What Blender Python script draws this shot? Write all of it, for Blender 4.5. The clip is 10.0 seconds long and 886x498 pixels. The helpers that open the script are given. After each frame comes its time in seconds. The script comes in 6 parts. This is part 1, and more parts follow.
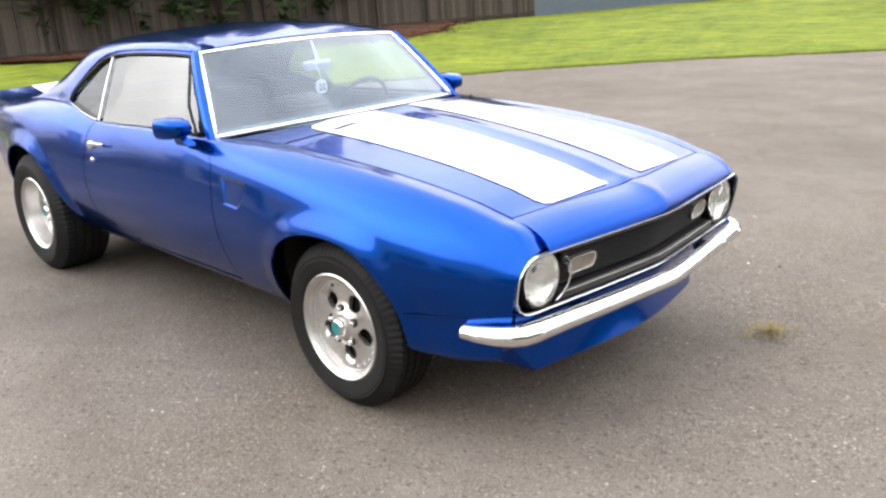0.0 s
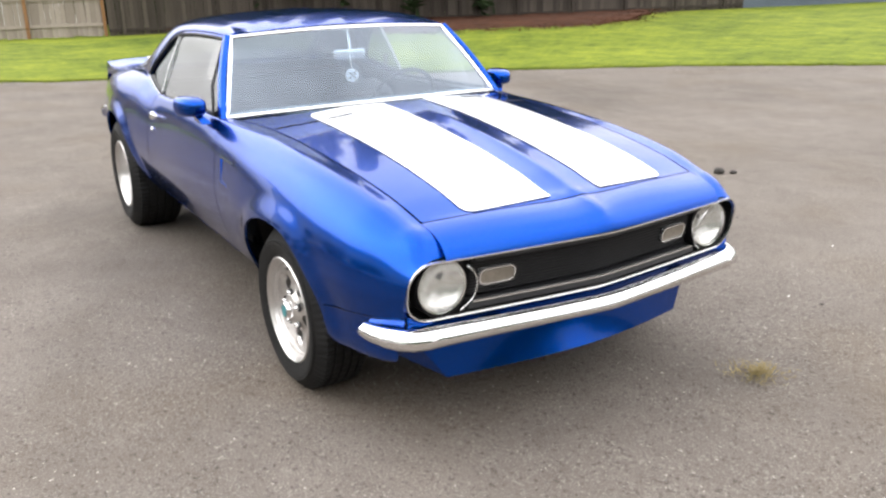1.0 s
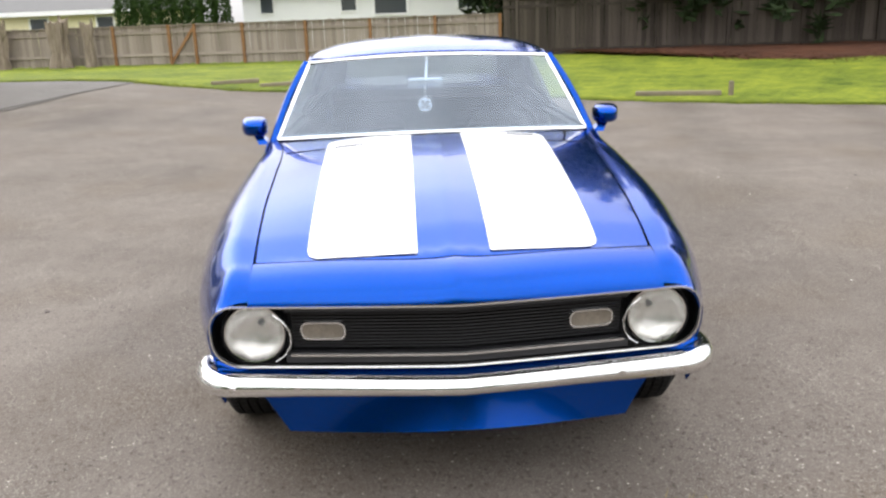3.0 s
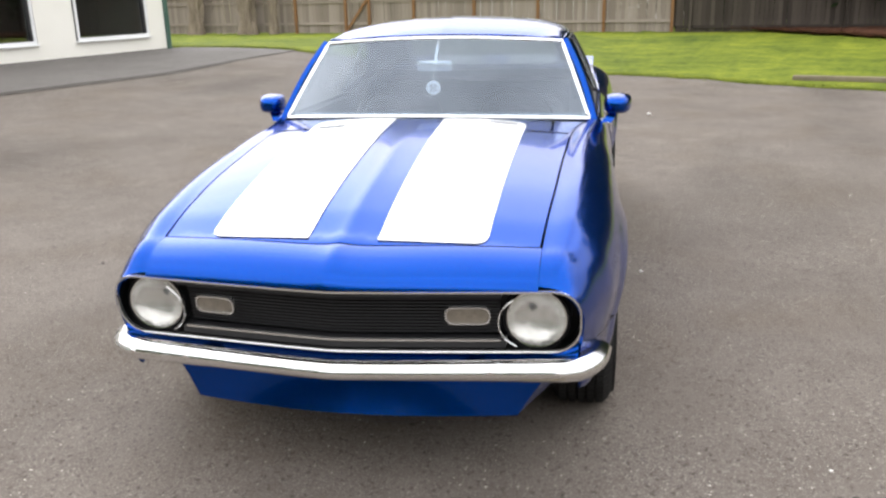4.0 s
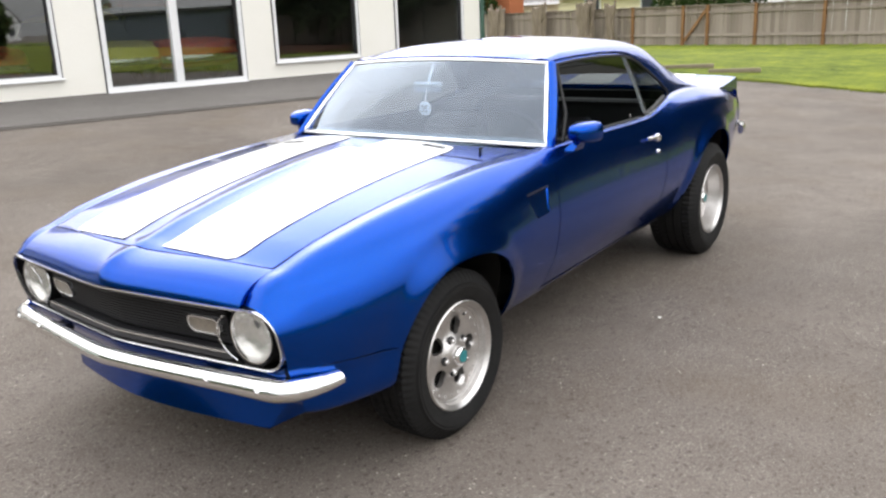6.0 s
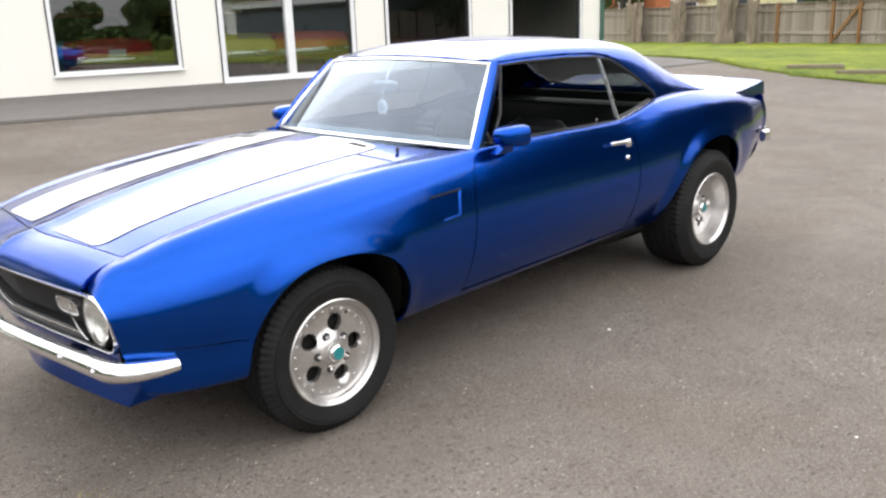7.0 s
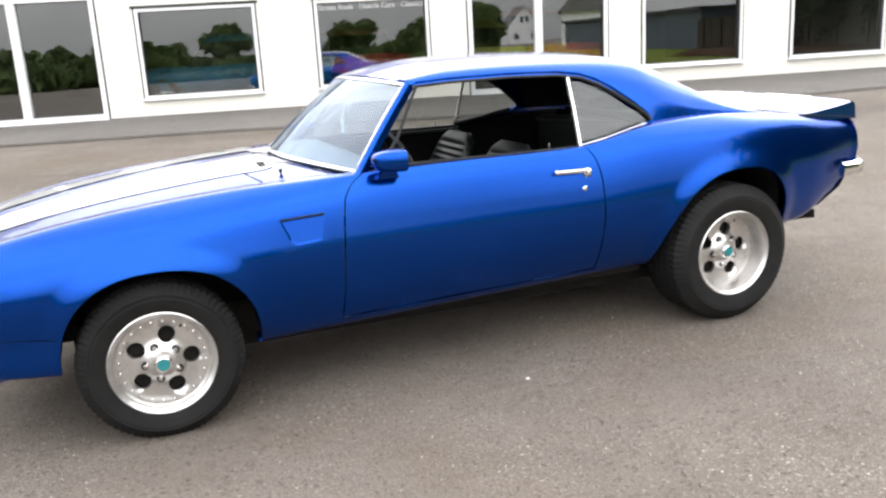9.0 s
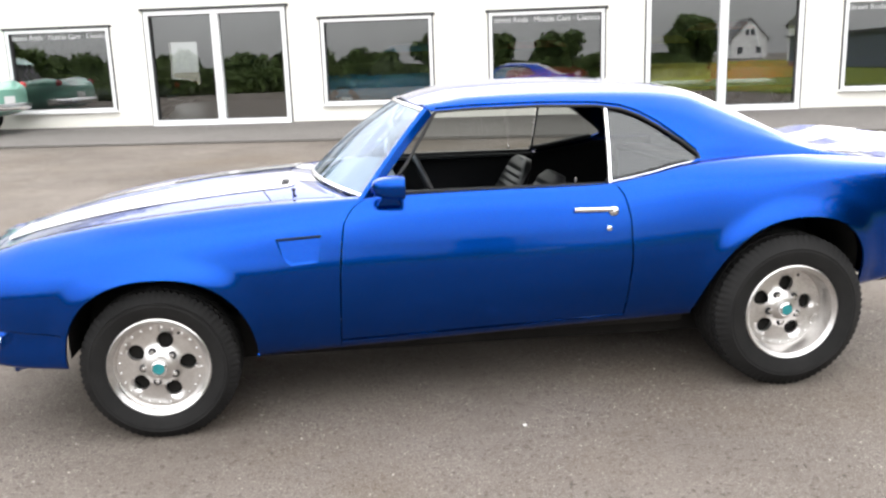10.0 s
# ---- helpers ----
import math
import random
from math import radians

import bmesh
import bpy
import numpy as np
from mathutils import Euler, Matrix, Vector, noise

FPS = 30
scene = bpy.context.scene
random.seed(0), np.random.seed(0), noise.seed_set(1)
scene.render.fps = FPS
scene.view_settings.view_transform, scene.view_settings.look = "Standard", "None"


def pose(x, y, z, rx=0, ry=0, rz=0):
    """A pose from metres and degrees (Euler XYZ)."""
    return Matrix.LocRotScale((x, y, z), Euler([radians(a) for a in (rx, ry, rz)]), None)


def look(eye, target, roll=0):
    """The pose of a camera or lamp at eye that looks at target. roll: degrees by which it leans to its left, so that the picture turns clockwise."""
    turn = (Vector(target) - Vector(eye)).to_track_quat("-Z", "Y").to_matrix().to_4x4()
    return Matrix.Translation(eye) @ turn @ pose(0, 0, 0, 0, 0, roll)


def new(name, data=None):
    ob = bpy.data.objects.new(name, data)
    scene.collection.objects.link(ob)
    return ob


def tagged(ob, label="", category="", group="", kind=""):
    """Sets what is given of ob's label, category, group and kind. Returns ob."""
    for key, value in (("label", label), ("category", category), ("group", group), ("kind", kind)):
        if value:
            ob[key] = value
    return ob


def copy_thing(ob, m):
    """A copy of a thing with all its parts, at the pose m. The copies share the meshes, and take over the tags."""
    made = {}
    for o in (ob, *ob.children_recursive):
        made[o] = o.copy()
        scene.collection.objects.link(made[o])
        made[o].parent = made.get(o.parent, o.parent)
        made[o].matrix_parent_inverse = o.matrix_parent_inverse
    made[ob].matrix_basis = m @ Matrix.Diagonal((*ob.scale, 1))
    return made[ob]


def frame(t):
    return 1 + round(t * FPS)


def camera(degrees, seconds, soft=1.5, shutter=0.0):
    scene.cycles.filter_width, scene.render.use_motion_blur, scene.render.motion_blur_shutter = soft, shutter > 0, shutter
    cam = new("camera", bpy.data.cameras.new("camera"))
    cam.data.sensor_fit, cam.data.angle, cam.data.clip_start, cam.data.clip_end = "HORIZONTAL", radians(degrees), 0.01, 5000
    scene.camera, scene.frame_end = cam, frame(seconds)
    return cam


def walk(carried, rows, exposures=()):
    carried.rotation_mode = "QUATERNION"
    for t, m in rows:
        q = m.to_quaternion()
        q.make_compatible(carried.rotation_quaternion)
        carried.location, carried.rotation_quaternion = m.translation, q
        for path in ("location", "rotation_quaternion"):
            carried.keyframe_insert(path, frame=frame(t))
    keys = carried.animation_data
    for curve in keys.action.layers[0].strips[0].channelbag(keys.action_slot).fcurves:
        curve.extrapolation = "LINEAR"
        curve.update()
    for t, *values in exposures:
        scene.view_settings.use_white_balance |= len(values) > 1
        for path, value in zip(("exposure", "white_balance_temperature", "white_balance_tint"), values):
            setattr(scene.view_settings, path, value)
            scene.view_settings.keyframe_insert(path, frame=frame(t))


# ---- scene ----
cam = camera(55.9, 10.0, soft=2.5)
EXPOSURE = [(0, 0.20), (1, 0.12), (2.5, -0.03), (4, -0.21), (4.6, -0.29), (5.2, -0.26), (6.5, -0.10), (7.5, 0.06), (8.5, 0.20), (10, 0.35)]
PATH = [
    (0, (4.18, -1.798, 1.51), (2.579, -0.756, 0.919), -3.6),
    (0.5, (4.362, -1.4, 1.5), (2.643, -0.554, 0.924), -2.9),
    (1, (4.588, -0.967, 1.528), (2.788, -0.342, 0.92), -1.6),
    (1.5, (4.587, -0.553, 1.501), (2.714, -0.177, 0.909), -2.1),
    (2, (4.627, -0.058, 1.487), (2.716, 0.079, 0.913), -1.8),
    (2.5, (4.609, 0.364, 1.512), (2.702, 0.342, 0.91), -0.7),
    (2.7, (4.545, 0.541, 1.491), (2.632, 0.391, 0.926), -1.3),
    (4, (4.213, 1.67, 1.531), (2.444, 0.942, 0.948), -1.3),
    (4.5, (4.007, 2.068, 1.51), (2.334, 1.111, 0.978), -0.7),
    (5, (3.726, 2.468, 1.526), (2.16, 1.357, 0.967), -1.6),
    (6.3, (2.913, 3.433, 1.527), (1.684, 1.942, 1.008), -1.3),
    (6.5, (2.742, 3.546, 1.527), (1.547, 2.028, 1.011), -0.5),
    (7, (2.353, 3.852, 1.519), (1.341, 2.212, 0.984), -2.0),
    (7.5, (1.938, 4.081, 1.522), (1.062, 2.354, 1.021), -2.6),
    (8, (1.454, 4.254, 1.521), (0.723, 2.458, 1.027), -2.6),
    (8.5, (0.986, 4.358, 1.503), (0.486, 2.489, 0.999), -2.8),
    (8.7, (0.785, 4.349, 1.517), (0.365, 2.461, 1.007), -2.1),
    (9, (0.5, 4.362, 1.471), (0.212, 2.441, 0.993), -3.3),
    (9.5, (0.041, 4.356, 1.525), (0.059, 2.425, 1.004), -2.9),
    (10, (-0.346, 4.263, 1.501), (-0.158, 2.32, 1.065), -1.9),
]
walk(cam, [(t, look(eye, target, roll)) for t, eye, target, roll in PATH], EXPOSURE)

# ---- world and light ----
world = bpy.data.worlds.new("World")
scene.world = world
world.use_nodes = True
wn, wl = world.node_tree.nodes, world.node_tree.links
SUN_EL, SUN_AZ = 25.0, -118.0
sky = wn.new("ShaderNodeTexSky")
sky.sky_type = "NISHITA"
sky.sun_disc = False
sky.sun_elevation = radians(SUN_EL)
sky.sun_rotation = radians(90 - SUN_AZ)
sky.dust_density = 3.0
# thin broken cloud all over the sky
wtc = wn.new("ShaderNodeTexCoord")
wmap = wn.new("ShaderNodeMapping")
wmap.inputs["Scale"].default_value = (1.0, 1.0, 2.2)
wl.new(wtc.outputs["Generated"], wmap.inputs["Vector"])
wno = wn.new("ShaderNodeTexNoise")
wno.inputs["Scale"].default_value = 2.3
wno.inputs["Detail"].default_value = 6.0
wno.inputs["Roughness"].default_value = 0.58
wl.new(wmap.outputs["Vector"], wno.inputs["Vector"])
wrm = wn.new("ShaderNodeMapRange")
wrm.inputs["From Min"].default_value = 0.36
wrm.inputs["From Max"].default_value = 0.60
wrm.inputs["To Min"].default_value = 0.72
wl.new(wno.outputs["Fac"], wrm.inputs["Value"])
wmix = wn.new("ShaderNodeMix")
wmix.data_type = "RGBA"
wl.new(wrm.outputs["Result"], wmix.inputs["Factor"])
wl.new(sky.outputs["Color"], wmix.inputs[6])
# thin high cloud, slightly brighter overhead than at the horizon
wsep = wn.new("ShaderNodeSeparateXYZ")
wl.new(wtc.outputs["Generated"], wsep.inputs[0])
wup = wn.new("ShaderNodeMapRange")
wup.inputs["From Min"].default_value = 0.0
wup.inputs["From Max"].default_value = 0.5
wup.inputs["To Min"].default_value, wup.inputs["To Max"].default_value = 0.27, 1.0
wl.new(wsep.outputs["Z"], wup.inputs["Value"])
wcl = wn.new("ShaderNodeMix")
wcl.data_type = "RGBA"
wcl.inputs[6].default_value = (0.0, 0.0, 0.0, 1.0)
wcl.inputs[7].default_value = (37.5, 37.5, 38.2, 1.0)
wl.new(wup.outputs["Result"], wcl.inputs["Factor"])
# the veiled sun brightens the cloud round it
wdot = wn.new("ShaderNodeVectorMath")
wdot.operation = "DOT_PRODUCT"
wl.new(wtc.outputs["Generated"], wdot.inputs[0])
wdot.inputs[1].default_value = (math.cos(radians(SUN_AZ)) * math.cos(radians(SUN_EL)), math.sin(radians(SUN_AZ)) * math.cos(radians(SUN_EL)), math.sin(radians(SUN_EL)))
wpos = wn.new("ShaderNodeMath")
wpos.operation = "MAXIMUM"
wl.new(wdot.outputs["Value"], wpos.inputs[0])
wpos.inputs[1].default_value = 0.0
wpow = wn.new("ShaderNodeMath")
wpow.operation = "POWER"
wl.new(wpos.outputs[0], wpow.inputs[0])
wpow.inputs[1].default_value = 9.0
wglow = wn.new("ShaderNodeMath")
wglow.operation = "MULTIPLY_ADD"
wl.new(wpow.outputs[0], wglow.inputs[0])
wglow.inputs[1].default_value, wglow.inputs[2].default_value = 0.5, 1.0
wveil = wn.new("ShaderNodeVectorMath")
wveil.operation = "SCALE"
wl.new(wcl.outputs[2], wveil.inputs[0])
wl.new(wglow.outputs[0], wveil.inputs["Scale"])
wl.new(wveil.outputs[0], wmix.inputs[7])
wl.new(wmix.outputs[2], wn["Background"].inputs["Color"])
wn["Background"].inputs["Strength"].default_value = 0.095

sun = new("sun", bpy.data.lights.new("sun", "SUN"))
sun.data.energy, sun.data.angle, sun.data.color = 0.5, radians(60), (1.0, 0.96, 0.9)
sa, se = radians(SUN_AZ), radians(SUN_EL)
sun.matrix_world = look((20 * math.cos(sa) * math.cos(se), 20 * math.sin(sa) * math.cos(se), 20 * math.sin(se)), (0, 0, 0))


# ---- materials ----
def mat(name, color, rough=0.5, metal=0.0, coat=0.0, coat_rough=0.03, spec=None):
    spec = spec if spec is not None else (0.15 if rough > 0.65 else 0.4)
    m = bpy.data.materials.new(name)
    m.use_nodes = True
    b = m.node_tree.nodes["Principled BSDF"]
    b.inputs["Base Color"].default_value = (*color, 1)
    b.inputs["Roughness"].default_value = rough
    b.inputs["Metallic"].default_value = metal
    b.inputs["Coat Weight"].default_value = coat
    b.inputs["Coat Roughness"].default_value = coat_rough
    b.inputs["Specular IOR Level"].default_value = spec
    return m


def vary(m, scales, amounts, dark, light, bump=0.0, bump_scale=200.0, rough=None, stretch=(1, 1, 1), island=0.0, objrand=0.0):
    """Mottles a material between two colours at several scales, with fine relief."""
    n, l = m.node_tree.nodes, m.node_tree.links
    b = n["Principled BSDF"]
    tc = n.new("ShaderNodeTexCoord")
    mp = n.new("ShaderNodeMapping")
    mp.inputs["Scale"].default_value = stretch
    l.new(tc.outputs["Object"], mp.inputs["Vector"])
    total = None
    for s, a in zip(scales, amounts):
        t = n.new("ShaderNodeTexNoise")
        t.inputs["Scale"].default_value = s
        t.inputs["Detail"].default_value = 5
        t.inputs["Roughness"].default_value = 0.6
        l.new(mp.outputs["Vector"], t.inputs["Vector"])
        k = n.new("ShaderNodeMath")
        k.operation = "MULTIPLY_ADD"
        l.new(t.outputs["Fac"], k.inputs[0])
        k.inputs[1].default_value = a * 2.2
        k.inputs[2].default_value = -a * 1.1
        if total is not None:
            l.new(total, k.inputs[2])
            off = n.new("ShaderNodeMath")
            off.operation = "SUBTRACT"
            l.new(k.outputs[0], off.inputs[0])
            off.inputs[1].default_value = a * 1.1
            total = off.outputs[0]
        else:
            total = k.outputs[0]
    for src, amt in (("island", island), ("obj", objrand)):
        if amt:
            if src == "island":
                g = n.new("ShaderNodeNewGeometry")
                out = g.outputs["Random Per Island"]
            else:
                g = n.new("ShaderNodeObjectInfo")
                out = g.outputs["Random"]
            k = n.new("ShaderNodeMath")
            k.operation = "MULTIPLY_ADD"
            l.new(out, k.inputs[0])
            k.inputs[1].default_value = amt
            l.new(total, k.inputs[2])
            k2 = n.new("ShaderNodeMath")
            k2.operation = "SUBTRACT"
            l.new(k.outputs[0], k2.inputs[0])
            k2.inputs[1].default_value = amt / 2
            total = k2.outputs[0]
    add = n.new("ShaderNodeMath")
    add.operation = "ADD"
    add.use_clamp = True
    add.inputs[1].default_value = 0.5
    l.new(total, add.inputs[0])
    mx = n.new("ShaderNodeMix")
    mx.data_type = "RGBA"
    l.new(add.outputs[0], mx.inputs["Factor"])
    mx.inputs[6].default_value = (*dark, 1)
    mx.inputs[7].default_value = (*light, 1)
    l.new(mx.outputs[2], b.inputs["Base Color"])
    if rough:
        r = n.new("ShaderNodeMapRange")
        l.new(add.outputs[0], r.inputs["Value"])
        r.inputs["To Min"].default_value, r.inputs["To Max"].default_value = rough
        l.new(r.outputs["Result"], b.inputs["Roughness"])
    if bump:
        t = n.new("ShaderNodeTexNoise")
        t.inputs["Scale"].default_value = bump_scale
        t.inputs["Detail"].default_value = 4
        l.new(mp.outputs["Vector"], t.inputs["Vector"])
        bp = n.new("ShaderNodeBump")
        bp.inputs["Strength"].default_value = bump
        bp.inputs["Distance"].default_value = 0.01
        l.new(t.outputs["Fac"], bp.inputs["Height"])
        l.new(bp.outputs["Normal"], b.inputs["Normal"])
    return m


M = {}
M["paint"] = vary(mat("blue_metallic_paint", (0.001, 0.05, 0.28), 0.20, 0.94, 1.0, 0.03, 0.1), (3.0, 900.0), (0.10, 0.35), (0.0002, 0.036, 0.225), (0.0005, 0.066, 0.395))
M["paint"].node_tree.nodes["Principled BSDF"].inputs["Coat IOR"].default_value = 1.22
M["paint"].node_tree.nodes["Principled BSDF"].inputs["Specular Tint"].default_value = (0.85, 0.85, 1.0, 1)
M["white"] = vary(mat("white_stripe_paint", (0.8, 0.8, 0.8), 0.3, 0.0, 1.0, 0.02), (4.0,), (0.5,), (0.76, 0.76, 0.77), (0.84, 0.84, 0.84))
M["chrome"] = vary(mat("chrome", (0.75, 0.75, 0.76), 0.08, 1.0), (6.0, 60.0), (0.4, 0.4), (0.78, 0.77, 0.76), (0.92, 0.92, 0.93), rough=(0.06, 0.22))
M["bright"] = mat("bright_trim", (0.78, 0.78, 0.78), 0.22, 0.9)
M["alu"] = vary(mat("polished_aluminium", (0.7, 0.68, 0.66), 0.3, 0.9), (12.0, 120.0), (0.4, 0.5), (0.44, 0.42, 0.40), (0.78, 0.76, 0.74), rough=(0.24, 0.40))
M["rubber"] = vary(mat("tyre_rubber", (0.014, 0.014, 0.014), 0.7, spec=0.2), (8.0, 150.0), (0.6, 0.4), (0.005, 0.005, 0.005), (0.017, 0.0165, 0.016), bump=0.15, bump_scale=400)
M["black"] = vary(mat("black_vinyl", (0.0072, 0.0072, 0.0078), 0.5), (20.0, 200.0), (0.4, 0.4), (0.0042, 0.0042, 0.0048), (0.0132, 0.0132, 0.0144))
M["under"] = vary(mat("underbody_black", (0.01, 0.01, 0.01), 0.85), (9.0,), (0.6,), (0.006, 0.006, 0.006), (0.02, 0.018, 0.016), bump=0.2, bump_scale=90)
M["grille"] = mat("grille_black", (0.006, 0.006, 0.0065), 0.45, spec=0.2)
M["greygrille"] = vary(mat("grille_charcoal", (0.03, 0.03, 0.033), 0.45), (10.0, 90.0), (0.4, 0.4), (0.012, 0.012, 0.0128), (0.028, 0.028, 0.030))
M["rubber_seal"] = mat("window_seal", (0.01, 0.01, 0.01), 0.6)
M["teal"] = vary(mat("teal_badge", (0.014, 0.231, 0.252), 0.3, 0.2, 0.5), (60.0,), (0.6,), (0.007, 0.154, 0.182), (0.035, 0.294, 0.308))


def glass(name, tint, rough=0.0, ior=1.45, sheen=(1.0, 1.0, 1.0)):
    """Thin glass: mostly clear, with a surface sheen that follows Fresnel."""
    m = bpy.data.materials.new(name)
    m.use_nodes = True
    n, l = m.node_tree.nodes, m.node_tree.links
    n.remove(n["Principled BSDF"])
    tr = n.new("ShaderNodeBsdfTransparent")
    tr.inputs["Color"].default_value = (*tint, 1)
    gl = n.new("ShaderNodeBsdfGlossy")
    gl.inputs["Roughness"].default_value = rough
    gl.inputs["Color"].default_value = (*sheen, 1)
    # reflectance rises from its value head-on to full at a glancing angle
    head_on = ((ior - 1) / (ior + 1)) ** 2
    lw = n.new("ShaderNodeLayerWeight")
    lw.inputs["Blend"].default_value = 0.5
    pw = n.new("ShaderNodeMath")
    pw.operation = "POWER"
    l.new(lw.outputs["Facing"], pw.inputs[0])
    pw.inputs[1].default_value = 5.0
    fr = n.new("ShaderNodeMath")
    fr.operation = "MULTIPLY_ADD"
    l.new(pw.outputs[0], fr.inputs[0])
    fr.inputs[1].default_value = 1 - head_on
    fr.inputs[2].default_value = head_on
    mx = n.new("ShaderNodeMixShader")
    l.new(fr.outputs[0], mx.inputs["Fac"])
    l.new(tr.outputs["BSDF"], mx.inputs[1])
    l.new(gl.outputs["BSDF"], mx.inputs[2])
    l.new(mx.outputs["Shader"], n["Material Output"].inputs["Surface"])
    return m


M["screen"] = glass("windscreen_glass", (0.62, 0.70, 0.78), 0.0, 2.15, (0.76, 0.86, 1.0))
M["sideglass"] = glass("side_glass", (0.55, 0.57, 0.55), 0.0, 2.3)
M["quarterglass"] = glass("quarter_glass", (0.40, 0.42, 0.41), 0.0, 1.8, (0.9, 0.92, 0.92))
M["darkglass"] = glass("tinted_glass", (0.10, 0.11, 0.11), 0.0, 1.7)
M["shopglass"] = glass("shop_window_glass", (0.66, 0.68, 0.67), 0.0, 2.25)
M["lens"] = vary(mat("lamp_lens", (0.6, 0.6, 0.58), 0.16, 0.0), (40.0, 150.0), (0.4, 0.4), (0.36, 0.36, 0.34), (0.62, 0.62, 0.60), bump=0.5, bump_scale=45, stretch=(1, 1, 0.3))
n_, l_ = M["lens"].node_tree.nodes, M["lens"].node_tree.links
clear, both = n_.new("ShaderNodeBsdfTransparent"), n_.new("ShaderNodeMixShader")
both.inputs["Fac"].default_value = 0.26
l_.new(clear.outputs["BSDF"], both.inputs[1])
l_.new(n_["Principled BSDF"].outputs["BSDF"], both.inputs[2])
l_.new(both.outputs["Shader"], n_["Material Output"].inputs["Surface"])
M["reflector"] = vary(mat("lamp_reflector", (0.75, 0.74, 0.70), 0.24, 0.9), (25.0, 90.0), (0.5, 0.4), (0.60, 0.58, 0.53), (0.90, 0.89, 0.85), bump=0.4, bump_scale=38, stretch=(1, 1, 0.45))


# ---- building helpers ----
def link(name, me, material, parent=None, label=""):
    ob = new(name, me)
    if material is not None:
        me.materials.append(material)
    if parent is not None:
        ob.parent = parent
    if label:
        ob["label"] = label
    return ob


def thing(name, label, category, group="", kind="", at=(0, 0, 0)):
    ob = new(name)
    ob.location = at
    return tagged(ob, label, category, group, kind)


def raw(verts, faces, smooth=True):
    me = bpy.data.meshes.new("m")
    me.from_pydata([tuple(v) for v in verts], [], [tuple(f) for f in faces])
    if smooth:
        me.polygons.foreach_set("use_smooth", [True] * len(me.polygons))
    me.update()
    return me


def part(name, bm, material, parent=None, label="", smooth=False, angle=40):
    me = bpy.data.meshes.new(name)
    bmesh.ops.recalc_face_normals(bm, faces=bm.faces)
    bm.to_mesh(me)
    bm.free()
    if smooth:
        me.polygons.foreach_set("use_smooth", [True] * len(me.polygons))
        me.set_sharp_from_angle(angle=radians(angle))
    return link(name, me, material, parent, label)


def box_bm(x0, x1, y0, y1, z0, z1, bevel=0.0, seg=2, bm=None):
    own = bm is None
    bm = bm or bmesh.new()
    g = bmesh.ops.create_cube(bm, size=1)["verts"]
    for v in g:
        v.co = ((x0 + x1) / 2 + v.co.x * (x1 - x0), (y0 + y1) / 2 + v.co.y * (y1 - y0), (z0 + z1) / 2 + v.co.z * (z1 - z0))
    if bevel and own:
        bmesh.ops.bevel(bm, geom=list(bm.edges), offset=bevel, segments=seg, affect="EDGES", profile=0.5)
    return bm


def curve_fn(pts):
    """A smooth function of the first coordinate through the points (cubic, level beyond the ends)."""
    p = np.array(sorted(pts), float)
    X, V = p[:, 0], p[:, 1:]
    T = np.zeros_like(V)
    T[1:-1] = (V[2:] - V[:-2]) / (X[2:] - X[:-2])[:, None]
    T[0] = (V[1] - V[0]) / (X[1] - X[0])
    T[-1] = (V[-1] - V[-2]) / (X[-1] - X[-2])

    def at(x):
        x = min(max(x, X[0]), X[-1])
        i = min(max(int(np.searchsorted(X, x)) - 1, 0), len(X) - 2)
        h = X[i + 1] - X[i]
        u = (x - X[i]) / h
        a, b, c, d = 2 * u**3 - 3 * u * u + 1, u**3 - 2 * u * u + u, -2 * u**3 + 3 * u * u, u**3 - u * u
        return a * V[i] + b * h * T[i] + c * V[i + 1] + d * h * T[i + 1]

    return at


def section(lines, x, s):
    """A point of a skin that runs through the lines at station x, s counting the lines."""
    n = len(lines) - 1
    s = min(max(s, 0.0), n)
    i = min(int(s), n - 1)
    u = s - i
    c = [lines[min(max(k, 0), n)](x) for k in (i - 1, i, i + 1, i + 2)]
    if i == 0:
        c[0] = 2 * c[1] - c[2]
    if i == n - 1:
        c[3] = 2 * c[2] - c[1]
    return 0.5 * (2 * c[1] + (c[2] - c[0]) * u + (2 * c[0] - 5 * c[1] + 4 * c[2] - c[3]) * u * u + (3 * c[1] - c[0] - 3 * c[2] + c[3]) * u**3)


def inside(poly, x, y):
    hit = False
    j = len(poly) - 1
    for i in range(len(poly)):
        (xi, yi), (xj, yj) = poly[i], poly[j]
        if (yi > y) != (yj > y) and x < (xj - xi) * (y - yi) / (yj - yi) + xi:
            hit = not hit
        j = i
    return hit


def dense(poly, step):
    out = []
    for a, b in zip(poly, poly[1:] + poly[:1]):
        k = max(1, int(math.ceil(math.hypot(b[0] - a[0], b[1] - a[1]) / step)))
        out += [(a[0] + (b[0] - a[0]) * i / k, a[1] + (b[1] - a[1]) * i / k) for i in range(k)]
    return out


